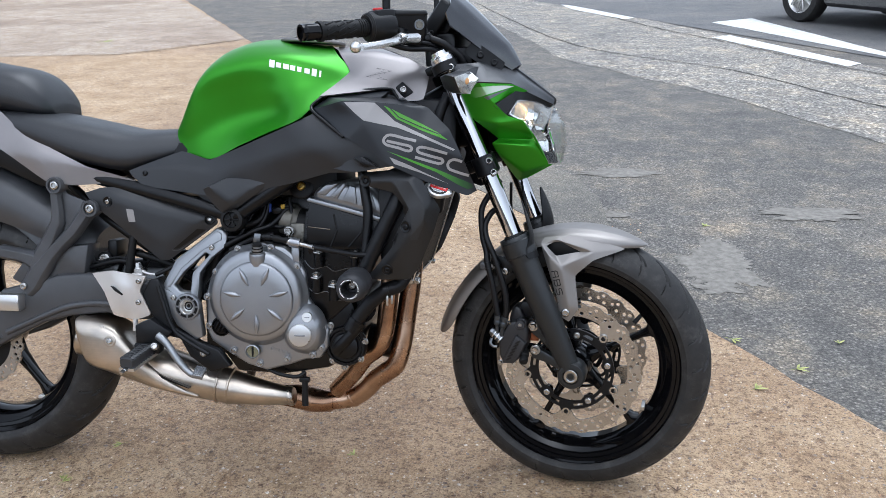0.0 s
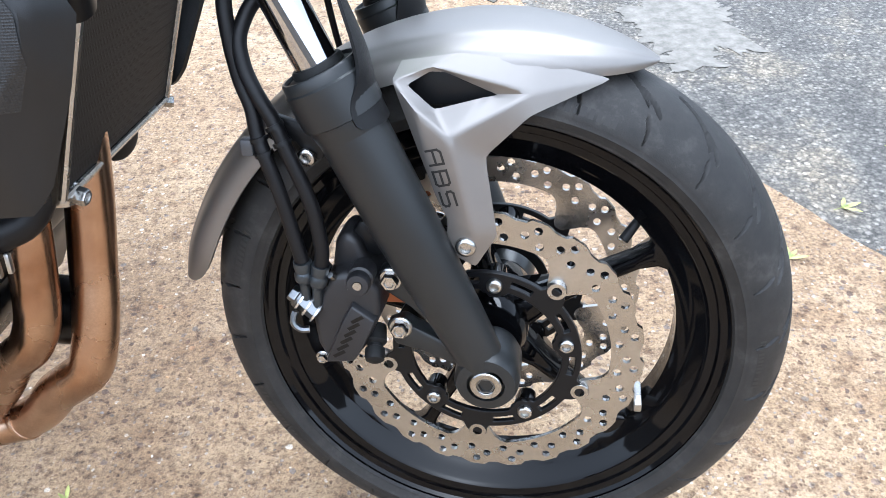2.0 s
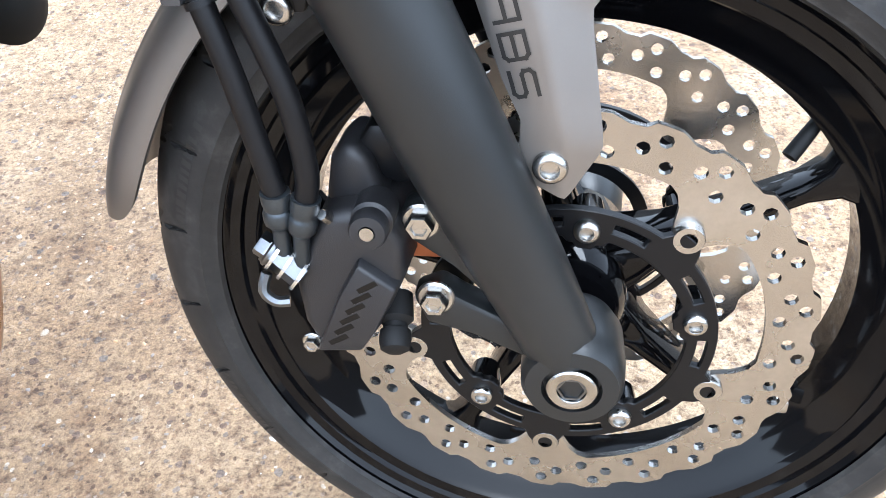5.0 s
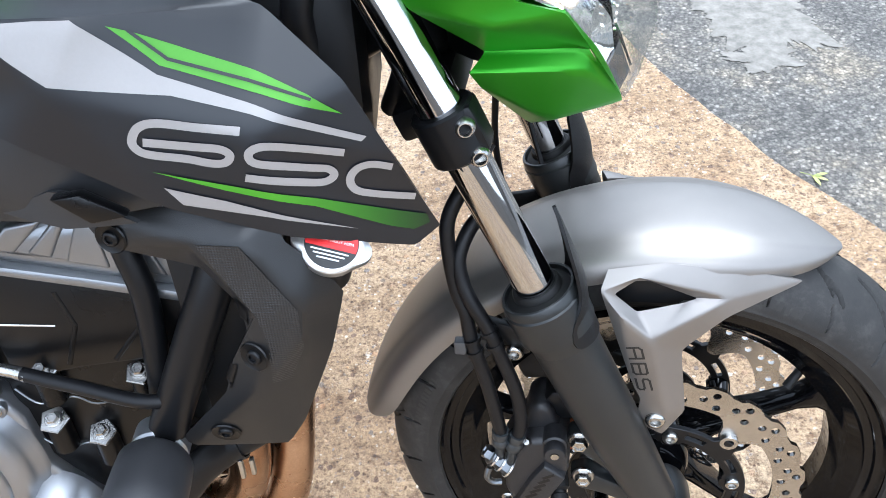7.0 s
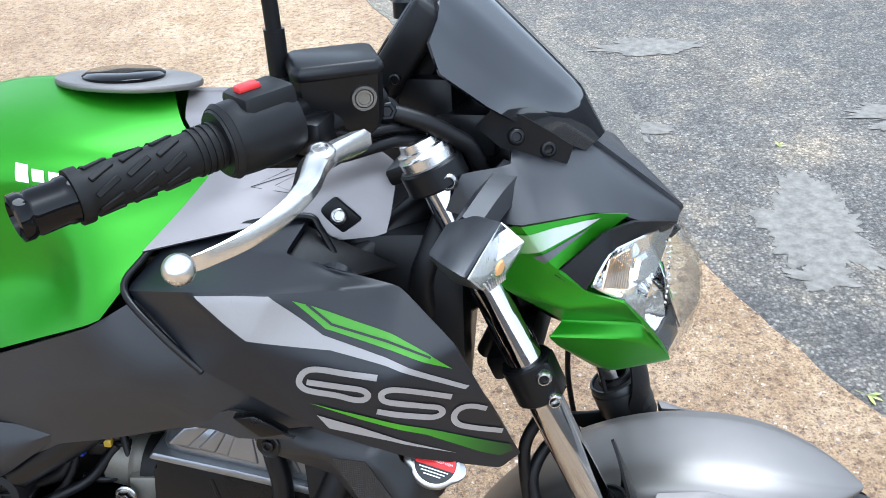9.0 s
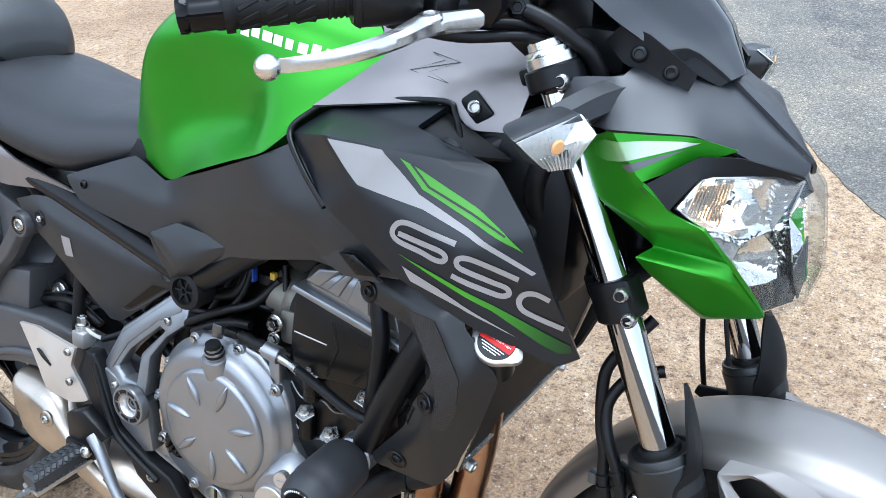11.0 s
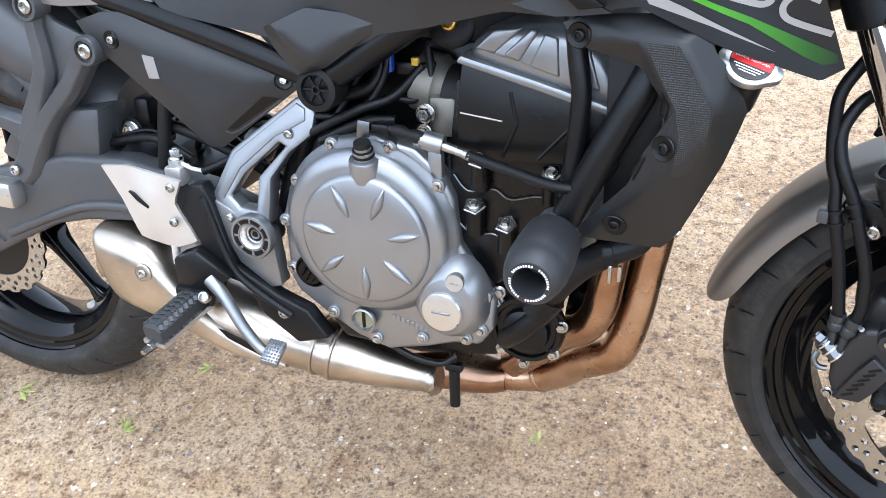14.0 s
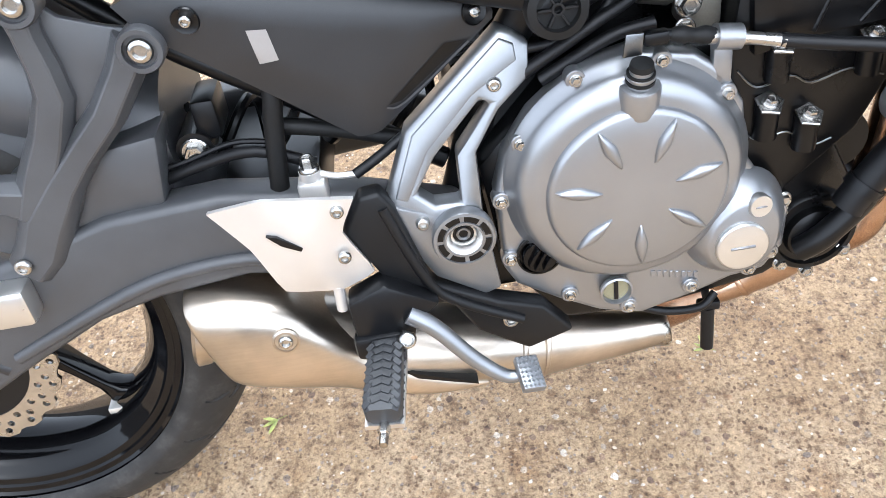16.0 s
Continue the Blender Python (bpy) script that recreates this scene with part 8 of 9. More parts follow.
RF = [(0, 1, 18, 17), (1, 2, 18), (17, 18, 16), (16, 18, 19, 15), (2, 3, 22, 18), (18, 22, 20, 19), (15, 19, 14), (19, 20, 13, 14), (13, 20, 12), (3, 4, 22), (4, 5, 22), (22, 5, 23), (5, 6, 23), (6, 7, 8, 23), (23, 8, 9), (22, 23, 21), (22, 21, 20), (21, 23, 9, 10), (20, 21, 11, 12), (21, 10, 11)]
for s in (1, -1):
    rs = on_bike("radiator_side_cover", shell([(x, y * s, z) for x, y, z in RV], RF, 0.005, 0.86, 2, 0.95), COVER_BLACK, "matt black radiator side cover")
    if s == 1:
        rt = tree_of(rs)
        on_bike("woven_inlay", draped([(1.024, 0.711), (1.056, 0.711), (1.089, 0.658), (1.088, 0.622), (1.074, 0.590), (1.060, 0.590), (1.063, 0.630), (1.058, 0.655)], rt, 0.0009, 0.003), WEAVE, "finely woven textured inlay", rs)
        for x, z in ((0.961, 0.709), (1.051, 0.617), (1.008, 0.524)):
            hit, nrm, _, _ = rt.ray_cast(Vector((x, -1, z)), Vector((0, 1, 0)))
            on_bike("recess", lathe([(0.0125, 0.0012), (0.0115, 0.0022), (0.0100, 0.0015), (0.0, 0.0008)], hit, nrm, 28), ENGINE_BLACK, "", rs)
            on_bike("bolt", bolt(hit + nrm * 0.0008, nrm, 0.0062, 0.003), SATIN_BLACK, "", rs)
        on_bike("slot", draped([(1.043, 0.668), (1.051, 0.657), (1.049, 0.641), (1.043, 0.645)], rt, 0.0014, 0.003), ENGINE_BLACK, "narrow dark slot", rs)
        on_bike("slot", draped([(1.027, 0.601), (1.034, 0.604), (1.024, 0.578), (1.019, 0.583)], rt, 0.0014, 0.003), ENGINE_BLACK, "narrow dark slot", rs)

SIGNAL_LENS = surface("clear_ribbed_lens", (0.50, 0.50, 0.49), 0.14, coat=0.8, metal=0.45, grain=160, relief=0.25, vary=0.16, stain=90, depth=0.003, stretch=(1, 0.25, 1))
SIGNAL_SILVER = surface("frosted_silver_plastic", (0.66, 0.66, 0.65), 0.30, metal=0.35, grain=240, relief=0.35, vary=0.12, stain=120, depth=0.002)
FLUTE = surface("warm_fluted_silver", (0.85, 0.68, 0.50), 0.12, metal=1.0, relief=0.0, vary=0.05)
PALE_GREEN = faded_print("pale_flash_print", [(1.206, (0.034, 0.232, 0.005)), (1.226, (0.16, 0.36, 0.12)), (1.250, (0.42, 0.46, 0.40)), (1.290, (0.46, 0.47, 0.45))], 0.3)
DARK_FLASH = surface("grey_flash_print", (0.085, 0.090, 0.095), 0.4, metal=0.2, relief=0.0)
# ---- headlight, cowl, screen and controls, all turning with the fork ----
def on_fork(name, bm, mat, label="", parent=None, angle=38):
    return wheel_part(name, bm, mat, parent, label) if angle == 38 else part(name, bm, mat, parent or bike, label, None if parent else STEER, angle)


GV = [(1.172, -0.124, 0.900), (1.223, -0.150, 0.927), (1.284, -0.106, 0.922), (1.310, -0.070, 0.907), (1.253, -0.145, 0.884), (1.280, -0.134, 0.858), (1.312, -0.131, 0.849), (1.330, -0.108, 0.813), (1.357, -0.062, 0.750), (1.281, -0.026, 0.708), (1.250, -0.101, 0.779),
      (1.244, -0.120, 0.800), (1.327, -0.097, 0.792), (1.205, -0.126, 0.850), (1.254, -0.100, 0.808), (1.326, -0.088, 0.806), (1.262, -0.138, 0.842), (1.300, -0.070, 0.735)]
GF = [(0, 1, 4, 13), (1, 2, 4), (2, 3, 4), (4, 5, 16, 13), (5, 6, 16), (6, 7, 15, 16), (13, 16, 14), (16, 15, 14), (14, 15, 12, 11), (11, 12, 17, 10), (12, 8, 17), (10, 17, 9), (17, 8, 9), (15, 7, 8, 12)]
BV = [(1.155, -0.135, 0.930), (1.170, -0.132, 0.964), (1.210, -0.112, 0.966), (1.262, -0.066, 0.944), (1.310, -0.036, 0.920), (1.356, -0.0, 0.886), (1.352, -0.012, 0.874), (1.322, -0.060, 0.896), (1.302, -0.076, 0.909), (1.282, -0.108, 0.924), (1.225, -0.153, 0.928), (1.185, -0.140, 0.925), (1.250, 0.0, 0.964), (1.190, -0.0, 0.982)]
BF = [(0, 1, 11), (1, 2, 10, 11), (2, 3, 9, 10), (3, 4, 8, 9), (4, 5, 6, 7), (4, 7, 8), (2, 13, 12, 3), (3, 12, 4), (12, 5, 4)]
WV2 = [(1.252, -0.143, 0.878), (1.292, -0.112, 0.908), (1.316, -0.074, 0.902), (1.354, -0.010, 0.876), (1.345, -0.010, 0.866), (1.312, -0.082, 0.882), (1.296, -0.118, 0.890), (1.277, -0.134, 0.858)]
WF2 = [(0, 1, 6, 7), (1, 2, 5, 6), (2, 3, 4, 5)]
LV = [(1.282, -0.130, 0.862), (1.298, -0.117, 0.891), (1.320, -0.075, 0.887), (1.352, 0.0, 0.873), (1.376, 0.0, 0.835), (1.381, 0.0, 0.790), (1.370, 0.0, 0.744), (1.357, -0.058, 0.750), (1.333, -0.107, 0.812), (1.315, -0.129, 0.848), (1.352, -0.078, 0.850), (1.362, -0.072, 0.800)]
LF = [(0, 1, 10, 9), (1, 2, 10), (2, 3, 4, 10), (4, 5, 11, 10), (5, 6, 7, 11), (7, 8, 11), (8, 9, 10, 11)]
# the silvered bowl behind the lens: the same rim, drawn inwards, with two hollows and a ridge between
PV = [(1.284, -0.127, 0.862), (1.298, -0.114, 0.889), (1.320, -0.073, 0.884), (1.350, 0.0, 0.870), (1.335, 0.0, 0.835), (1.328, 0.0, 0.790), (1.360, 0.0, 0.748), (1.352, -0.056, 0.753), (1.330, -0.103, 0.812), (1.313, -0.126, 0.848), (1.288, -0.070, 0.852), (1.292, -0.050, 0.790), (1.330, -0.082, 0.826), (1.336, -0.020, 0.822)]
PF = [(0, 1, 10), (0, 10, 9), (1, 2, 10), (2, 3, 13, 10), (3, 4, 13), (10, 13, 12), (9, 10, 12), (9, 12, 8), (8, 12, 11), (12, 13, 11), (13, 4, 5, 11), (5, 6, 11), (6, 7, 11), (7, 8, 11)]
light = on_fork("headlight", loft([[(x, y * sy, zc + z) for y, z in ((-1, 0.03), (-0.8, 0.05), (0, 0.055), (0.8, 0.05), (1, 0.03), (0.85, -0.02), (0.5, -0.055), (0, -0.06), (-0.5, -0.055), (-0.85, -0.02))] for x, sy, zc in ((1.215, 0.05, 0.83), (1.235, 0.085, 0.83), (1.262, 0.098, 0.825))], True), SATIN_BLACK, "twin-bowl headlight under a clear lens")
for s in (1, -1):
    flip = lambda V: [(x, y * s, z) for x, y, z in V]
    slim = lambda V: [(x, y * s * (1.0 if s > 0 else 0.86), z) for x, y, z in V]
    cowl = on_fork("headlight_cowl", shell([(x, y * (1.0 if s > 0 else 0.90), z) for x, y, z in slim(GV)], GF, 0.004, 0.72, 3), GREEN, "matt green headlight cowl")
    on_fork("top_cowl", shell(slim(BV), BF, 0.004, 0.88, 2), COWL_BLACK, "matt black top cowl")
    on_fork("brow", shell([(x, y, z - (0.016 if s < 0 else 0.0)) for x, y, z in slim(WV2)], WF2, 0.005, 0.6, 2), BLACK_PLASTIC, "black brow over the headlight", light)
    lens = on_fork("lens", shell(slim(LV), LF, 0.0025, 0.62, 2, 0.9), CLEAR, "clear headlight lens", light)
    lens.visible_shadow = False
    dark_faces = {(5, 6, 11)}
    open_faces = {(3, 4, 13), (13, 4, 5, 11)}
    on_fork("reflector", shell(slim(PV), [f for f in PF if f not in dark_faces | open_faces], 0.002, 0.75, 2, 0.95), REFLECTOR, "silvered reflector bowl", light)
    on_fork("bezel", shell(slim(PV), [f for f in PF if f in dark_faces], 0.002, 0.75, 2, 0.95), SMOKED, "dark smoked lamp bezel", light)
    on_fork("bulb_shield", lathe([(0, 0.0), (0.015, 0.0), (0.0165, 0.003), (0.0160, 0.012), (0.012, 0.016), (0, 0.017)], (1.312, -0.052 * s, 0.845), (0.85, -0.45 * s, 0.1), 6), REFLECTOR, "silvered bulb shield", light)
    on_fork("bulb", lathe([(0.0050, 0), (0.0055, 0.008), (0.0035, 0.012), (0, 0.0135)], (1.309, -0.080 * s, 0.853), (0.7, -0.6 * s, 0), 16), LIT_BULB, "lit warm parking bulb", light)
    for k in range(11):
        f = k / 10
        top_f, low_f = Vector((1.297, -0.117, 0.884)).lerp(Vector((1.314, -0.088, 0.882)), f), Vector((1.292, -0.124, 0.858)).lerp(Vector((1.312, -0.100, 0.846)), f)
        on_fork("flute", tube([(top_f.x, top_f.y * s, top_f.z), (low_f.x, low_f.y * s, low_f.z)], 0.0013, 6, 1), FLUTE, "warm fluted reflector rib", light)
    on_fork("lower_bowl", shell(slim([(1.318, -0.098, 0.822), (1.330, -0.040, 0.826), (1.344, -0.018, 0.800), (1.348, -0.022, 0.772), (1.346, -0.056, 0.768), (1.334, -0.090, 0.796), (1.308, -0.058, 0.798)]), [(0, 1, 6), (1, 2, 6), (2, 3, 6), (3, 4, 6), (4, 5, 6), (5, 0, 6)], 0.0015, 0.5, 2, 0.9), REFLECTOR, "bright lower bowl", light)
    for k in range(12):
        on_fork("ridge_rib", block((-0.0012, -0.0022, -0.0007), (0.0012, 0.0022, 0.0007), 0.0003, 1, Matrix.Translation((1.344 + 0.0012 * min(k, 6) - 0.0004 * k, -0.026 * s, 0.862 - 0.0062 * k))), REFLECTOR, "", light)
    on_fork("lower_trim", shell(flip([(1.340, -0.080, 0.785), (1.352, -0.056, 0.754), (1.362, -0.004, 0.748), (1.352, -0.004, 0.775), (1.346, -0.040, 0.776)]), [(0, 1, 4), (1, 2, 3, 4)], 0.002, 0.6, 1), SMOKED, "dark lower lamp trim", light)
    if s == 1:
        gt = tree_of(cowl)
        on_fork("pale_flash", draped([(1.200, 0.908), (1.215, 0.916), (1.249, 0.919), (1.276, 0.919), (1.287, 0.917), (1.260, 0.908), (1.231, 0.8985), (1.216, 0.895), (1.202, 0.896)], gt, 0.0016, 0.003), PALE_GREEN, "pale faded flash", cowl)
        on_fork("grey_flash", draped([(1.233, 0.8955), (1.243, 0.8905), (1.262, 0.902), (1.280, 0.913), (1.258, 0.905)], gt, 0.0021, 0.003), DARK_FLASH, "grey flash", cowl)
    # turn signal on a stalk
    FR = [(1.215, -0.190, 0.950), (1.235, -0.196, 0.936), (1.217, -0.201, 0.904), (1.207, -0.234, 0.908), (1.206, -0.275, 0.940)]
    MB = [(1.193, -0.184, 0.951), (1.206, -0.180, 0.930), (1.196, -0.190, 0.904), (1.186, -0.226, 0.908), (1.184, -0.262, 0.944)]
    BK = [(1.170, -0.190, 0.945), (1.176, -0.186, 0.930), (1.172, -0.194, 0.914), (1.167, -0.214, 0.916), (1.166, -0.236, 0.938)]
    sig = on_fork("turn_signal", soften(loft([flip(r) for r in (FR, MB, BK)]), 0.004, 2, 30), COWL_BLACK, "black turn signal with a clear lens")
    on_fork("stalk", tube([(1.205, -0.095 * s, 0.944), (1.198, -0.140 * s, 0.944), (1.188, -0.185 * s, 0.934)], [0.021, 0.017, 0.016], 6, 3), COWL_BLACK, "", sig)
    mid = [sum(p[i] for p in FR) / 5 for i in range(3)]
    out = (0.012, -0.004, -0.002)
    inner = [tuple(mid[i] + (p[i] - mid[i]) * 0.60 + out[i] * 0.70 for i in range(3)) for p in FR]
    LENS = [tuple(p[i] + (mid[i] - p[i]) * 0.02 + out[i] * 0.22 for i in range(3)) for p in FR] + inner + [tuple(mid[i] + out[i] * 0.90 for i in range(3))]
    backing = [tuple(mid[i] + (p[i] - mid[i]) * 0.95 + out[i] * 0.12 for i in range(3)) for p in FR] + [tuple(mid[i] + out[i] * 0.14 for i in range(3))]
    on_fork("reflector", shell(flip(backing), [(k, (k + 1) % 5, 5) for k in range(5)], 0.001, 1.0, 1, 1.0), SIGNAL_SILVER, "silvered signal reflector", sig)
    so = on_fork("lens", shell(flip(LENS), [(k, (k + 1) % 5, 5 + (k + 1) % 5, 5 + k) for k in range(5)] + [(5 + k, 5 + (k + 1) % 5, 10) for k in range(5)], 0.002, 0.85, 2, 1.0), CLEAR, "clear faceted signal lens", sig)
    so.visible_shadow = False
    for k in range(9):
        f = 0.14 + 0.09 * k
        a = Vector(FR[4]).lerp(Vector(FR[0]), f) + Vector(out) * 0.45
        b = Vector(FR[3]).lerp(Vector(FR[2]), f) + Vector(out) * 0.45
        a, b = b.lerp(a, 0.42), b.lerp(a, 0.04)
        on_fork("lens_rib", tube([(a.x, a.y * s, a.z), (b.x, b.y * s, b.z)], 0.0011, 6, 1), SIGNAL_LENS, "", sig)
    sp = Vector(mid) + Vector(out) * 0.50 + Vector((0, -0.014, 0.004))
    on_fork("amber_spot", lathe([(0, 0.001), (0.0068, 0.001), (0.0052, 0.0026), (0, 0.0032)], (sp.x, sp.y * s, sp.z), (0.85, -0.30 * s, -0.1), 14), AMBER, "amber bulb behind the lens", sig)
    # screen bracket
    on_fork("screen_bracket", shell(flip([(1.172, -0.082, 0.990), (1.192, -0.084, 1.010), (1.215, -0.080, 1.000), (1.258, -0.058, 0.966), (1.250, -0.064, 0.946), (1.225, -0.076, 0.958), (1.195, -0.086, 0.972)]), [(0, 1, 2, 6), (2, 3, 5, 6), (3, 4, 5)], 0.004, 0.7, 1), SATIN_BLACK, "black screen bracket")
    for x, y, z in ((1.209, -0.0835, 0.982), (1.235, -0.068, 0.966)):
        on_fork("bolt", bolt((x, y * s, z), (0.35, -0.9 * s, 0.25), 0.0078, 0.005), SATIN_BLACK, "", bpy.data.objects["headlight"])
# dark screen
scr = [[(1.138, -0.104, 1.069), (1.142, -0.090, 1.084), (1.138, -0.058, 1.104), (1.134, 0, 1.116)],
       [(1.147, -0.108, 1.043), (1.158, -0.088, 1.060), (1.166, -0.050, 1.078), (1.170, 0, 1.086)],
       [(1.185, -0.100, 1.013), (1.202, -0.074, 1.024), (1.212, -0.040, 1.034), (1.218, 0, 1.040)],
       [(1.225, -0.062, 0.978), (1.240, -0.045, 0.992), (1.250, -0.024, 1.000), (1.255, 0, 1.003)],
       [(1.262, -0.022, 0.950), (1.268, -0.015, 0.955), (1.274, -0.008, 0.958), (1.277, 0, 0.960)]]
SCRV = [p for r in scr for p in r] + [(x, -y, z) for r in scr for x, y, z in r[:3]]
SCRF = []
for i in range(4):
    for k in range(3):
        SCRF.append((4 * i + k, 4 * i + k + 1, 4 * i + k + 5, 4 * i + k + 4))
        mir = lambda r, c: 20 + 3 * r + c if c < 3 else 4 * r + 3
        SCRF.append((mir(i, k), mir(i, k + 1), mir(i + 1, k + 1), mir(i + 1, k)))
on_fork("wind_screen", shell(SCRV, SCRF, 0.004, 0.72, 2, 0.95), SMOKED, "dark smoked flyscreen")
on_fork("screen_base", joined(block((1.13, -0.075, 0.955), (1.19, 0.075, 1.00), 0.01), block((1.17, -0.055, 0.93), (1.24, 0.055, 0.962), 0.01)), SATIN_BLACK, "black screen base")
meter = on_fork("instrument_panel", block((-0.016, -0.078, -0.050), (0.018, 0.078, 0.048), 0.007, 3, Matrix.Translation((1.107, 0, 1.056)) @ Matrix.Rotation(radians(37), 4, "Y")), BLACK_PLASTIC, "black instrument panel")
on_fork("display", block((-0.0195, -0.064, -0.042), (-0.015, 0.064, 0.040), 0.002, 1, Matrix.Translation((1.107, 0, 1.056)) @ Matrix.Rotation(radians(37), 4, "Y")), SMOKED, "dark display", meter)
on_fork("lower_case", block((0.016, -0.060, -0.040), (0.034, 0.060, 0.040), 0.006, 2, Matrix.Translation((1.107, 0, 1.056)) @ Matrix.Rotation(radians(37), 4, "Y")), SATIN_BLACK, "", meter)
on_fork("case_screw", bolt((1.099, -0.0785, 1.030), (0, -1, 0), 0.006, 0.003), SATIN_BLACK, "", meter)
on_fork("meter_stay", block((1.095, -0.070, 0.965), (1.150, 0.070, 1.03), 0.008), SATIN_BLACK, "", meter)

# handlebar and right controls
BAR = [(1.090, 0, 1.012), (1.082, -0.06, 1.014), (1.076, -0.13, 1.030), (1.060, -0.19, 1.040), (1.036, -0.262, 1.036), (0.990, -0.330, 1.030), (0.950, -0.385, 1.024)]
on_fork("handlebar", tube(BAR + [], 0.011, 16, 6), SATIN_BLACK, "black handlebar")
on_fork("handlebar", tube([(x, -y, z) for x, y, z in BAR], 0.011, 16, 6), SATIN_BLACK, "black handlebar")
for s in (-1, 1):
    on_fork("bar_riser", lathe([(0.020, 0), (0.018, 0.03), (0.018, 0.055), (0.012, 0.060), (0, 0.06)], (1.098, s * 0.05, 0.962), (-0.15, 0, 1), 20), SATIN_BLACK, "black bar riser")
GA, GB = Vector((1.0312, -0.2704, 1.0358)), Vector((0.9655, -0.361, 1.0260))
gd = (GB - GA).normalized()
grip = on_fork("grip", tube([GA, GA.lerp(GB, 0.03), GA.lerp(GB, 0.9), GA.lerp(GB, 0.93), GB], [0.017, 0.0165, 0.0165, 0.0195, 0.0195], 28, 3), RUBBER, "black ribbed rubber grip")
for k in range(3):
    for q in range(9):
        a = 2 * math.pi * (q + 0.5 * (k % 2)) / 9
        up = gd.orthogonal().normalized()
        side_v = gd.cross(up)
        rad_v = up * math.cos(a) + side_v * math.sin(a)
        c = GA.lerp(GB, 0.40 + 0.21 * k) + rad_v * 0.0165
        rot = Matrix((gd.cross(rad_v).to_4d(), gd.to_4d(), rad_v.to_4d(), (0, 0, 0, 1))).transposed()
        rot[3] = (0, 0, 0, 1)
        rot = rot.to_3x3().to_4x4()
        on_fork("grip_rib", block((-0.0022, -0.0095, -0.0012), (0.0022, 0.0095, 0.0012), 0.0006, 1, Matrix.Translation(c) @ rot @ Matrix.Rotation(radians(22), 4, "Z")), RUBBER, "", grip)
for k in range(5):
    c = GA.lerp(GB, 0.04 + 0.045 * k)
    on_fork("grip_ring", lathe([(0.0160, -0.0012), (0.0178, -0.0010), (0.0178, 0.0010), (0.0160, 0.0012)], c, gd, 28, closed=True), RUBBER, "", grip)
on_fork("grip_flange", lathe([(0.012, -0.004), (0.026, -0.004), (0.0285, 0.0), (0.026, 0.004), (0.017, 0.006)], GA, gd, 32), RUBBER, "", grip)
on_fork("bar_end", lathe([(0.0165, 0.0), (0.0165, 0.006), (0.0155, 0.008), (0.0160, 0.026), (0.0148, 0.028), (0.0165, 0.031), (0.0160, 0.037), (0.0120, 0.038), (0.0110, 0.032), (0, 0.032)], GB, gd, 28), GLOSS_BLACK, "black bar end weight", grip)
sw = on_fork("throttle_housing", lathe([(0.014, -0.010), (0.024, -0.010), (0.0275, -0.004), (0.0285, 0.012), (0.0285, 0.040), (0.0255, 0.050), (0.014, 0.052)], GA - gd * 0.004, -gd, 28), BLACK_PLASTIC, "black throttle and switch housing")
on_fork("housing_top", block((-0.020, -0.024, 0.0), (0.020, 0.020, 0.032), 0.006, 2, Matrix.Translation(GA - gd * 0.032) @ gd.to_track_quat("Y", "Z").to_matrix().to_4x4()), BLACK_PLASTIC, "", sw)
on_fork("kill_switch", block((-0.006, -0.009, 0.030), (0.006, 0.009, 0.036), 0.002, 2, Matrix.Translation(GA - gd * 0.026) @ gd.to_track_quat("Y", "Z").to_matrix().to_4x4()), RED_LABEL, "red kill switch", sw)
# brake reservoir, master cylinder and lever
RM = Matrix.Translation((1.077, -0.165, 1.051)) @ Matrix.Rotation(radians(30), 4, "Z") @ Matrix.Rotation(radians(4), 4, "X")
res = on_fork("brake_reservoir", loft([[RM @ Vector((x * u, y * v, z)) for x, y in ((-1, -0.75), (-0.85, -1), (0.85, -1), (1, -0.75), (1, 0.75), (0.85, 1), (-0.85, 1), (-1, 0.75))] for u, v, z in ((0.022, 0.018, -0.046), (0.029, 0.023, -0.036), (0.0345, 0.026, -0.026), (0.0355, 0.027, 0.012))]), SATIN_BLACK, "black brake fluid reservoir")
on_fork("lid", soften(loft([[RM @ Vector((x * u, y * v, z)) for x, y in ((-1, -0.75), (-0.85, -1), (0.85, -1), (1, -0.75), (1, 0.75), (0.85, 1), (-0.85, 1), (-1, 0.75))] for u, v, z in ((0.037, 0.0285, 0.012), (0.037, 0.0285, 0.018), (0.034, 0.025, 0.023))]), 0.0012, 1, 20), SATIN_BLACK, "black reservoir lid", res)
for rr_, hh_, mat_ in ((0.0100, 0.0, ZINC_DARK), (0.0068, 0.0006, KHAKI_ALLOY)):
    on_fork("window", lathe([(0, 0.0008), (rr_ * 0.72, 0.0008), (rr_ * 0.78, 0.0022), (rr_, 0.0022), (rr_ * 1.08, 0.0), (rr_ * 1.08, -0.001)], RM @ Vector((0.018, -0.0272 - hh_, -0.006)), RM.to_3x3() @ Vector((0, -1, 0.04)), 28), mat_, "round fluid window", res)
mcyl = on_fork("master_cylinder", joined(tube([(1.060, -0.215, 1.022), (1.098, -0.130, 1.028)], 0.015, 18, 1), block((1.050, -0.225, 1.008), (1.085, -0.185, 1.036), 0.006)), SATIN_BLACK, "black front brake master cylinder")
on_fork("pivot_bolt", bolt((1.091, -0.241, 1.018), (0.1, -0.2, 1), 0.0115, 0.006), POLISHED_ALLOY, "polished lever pivot", mcyl)
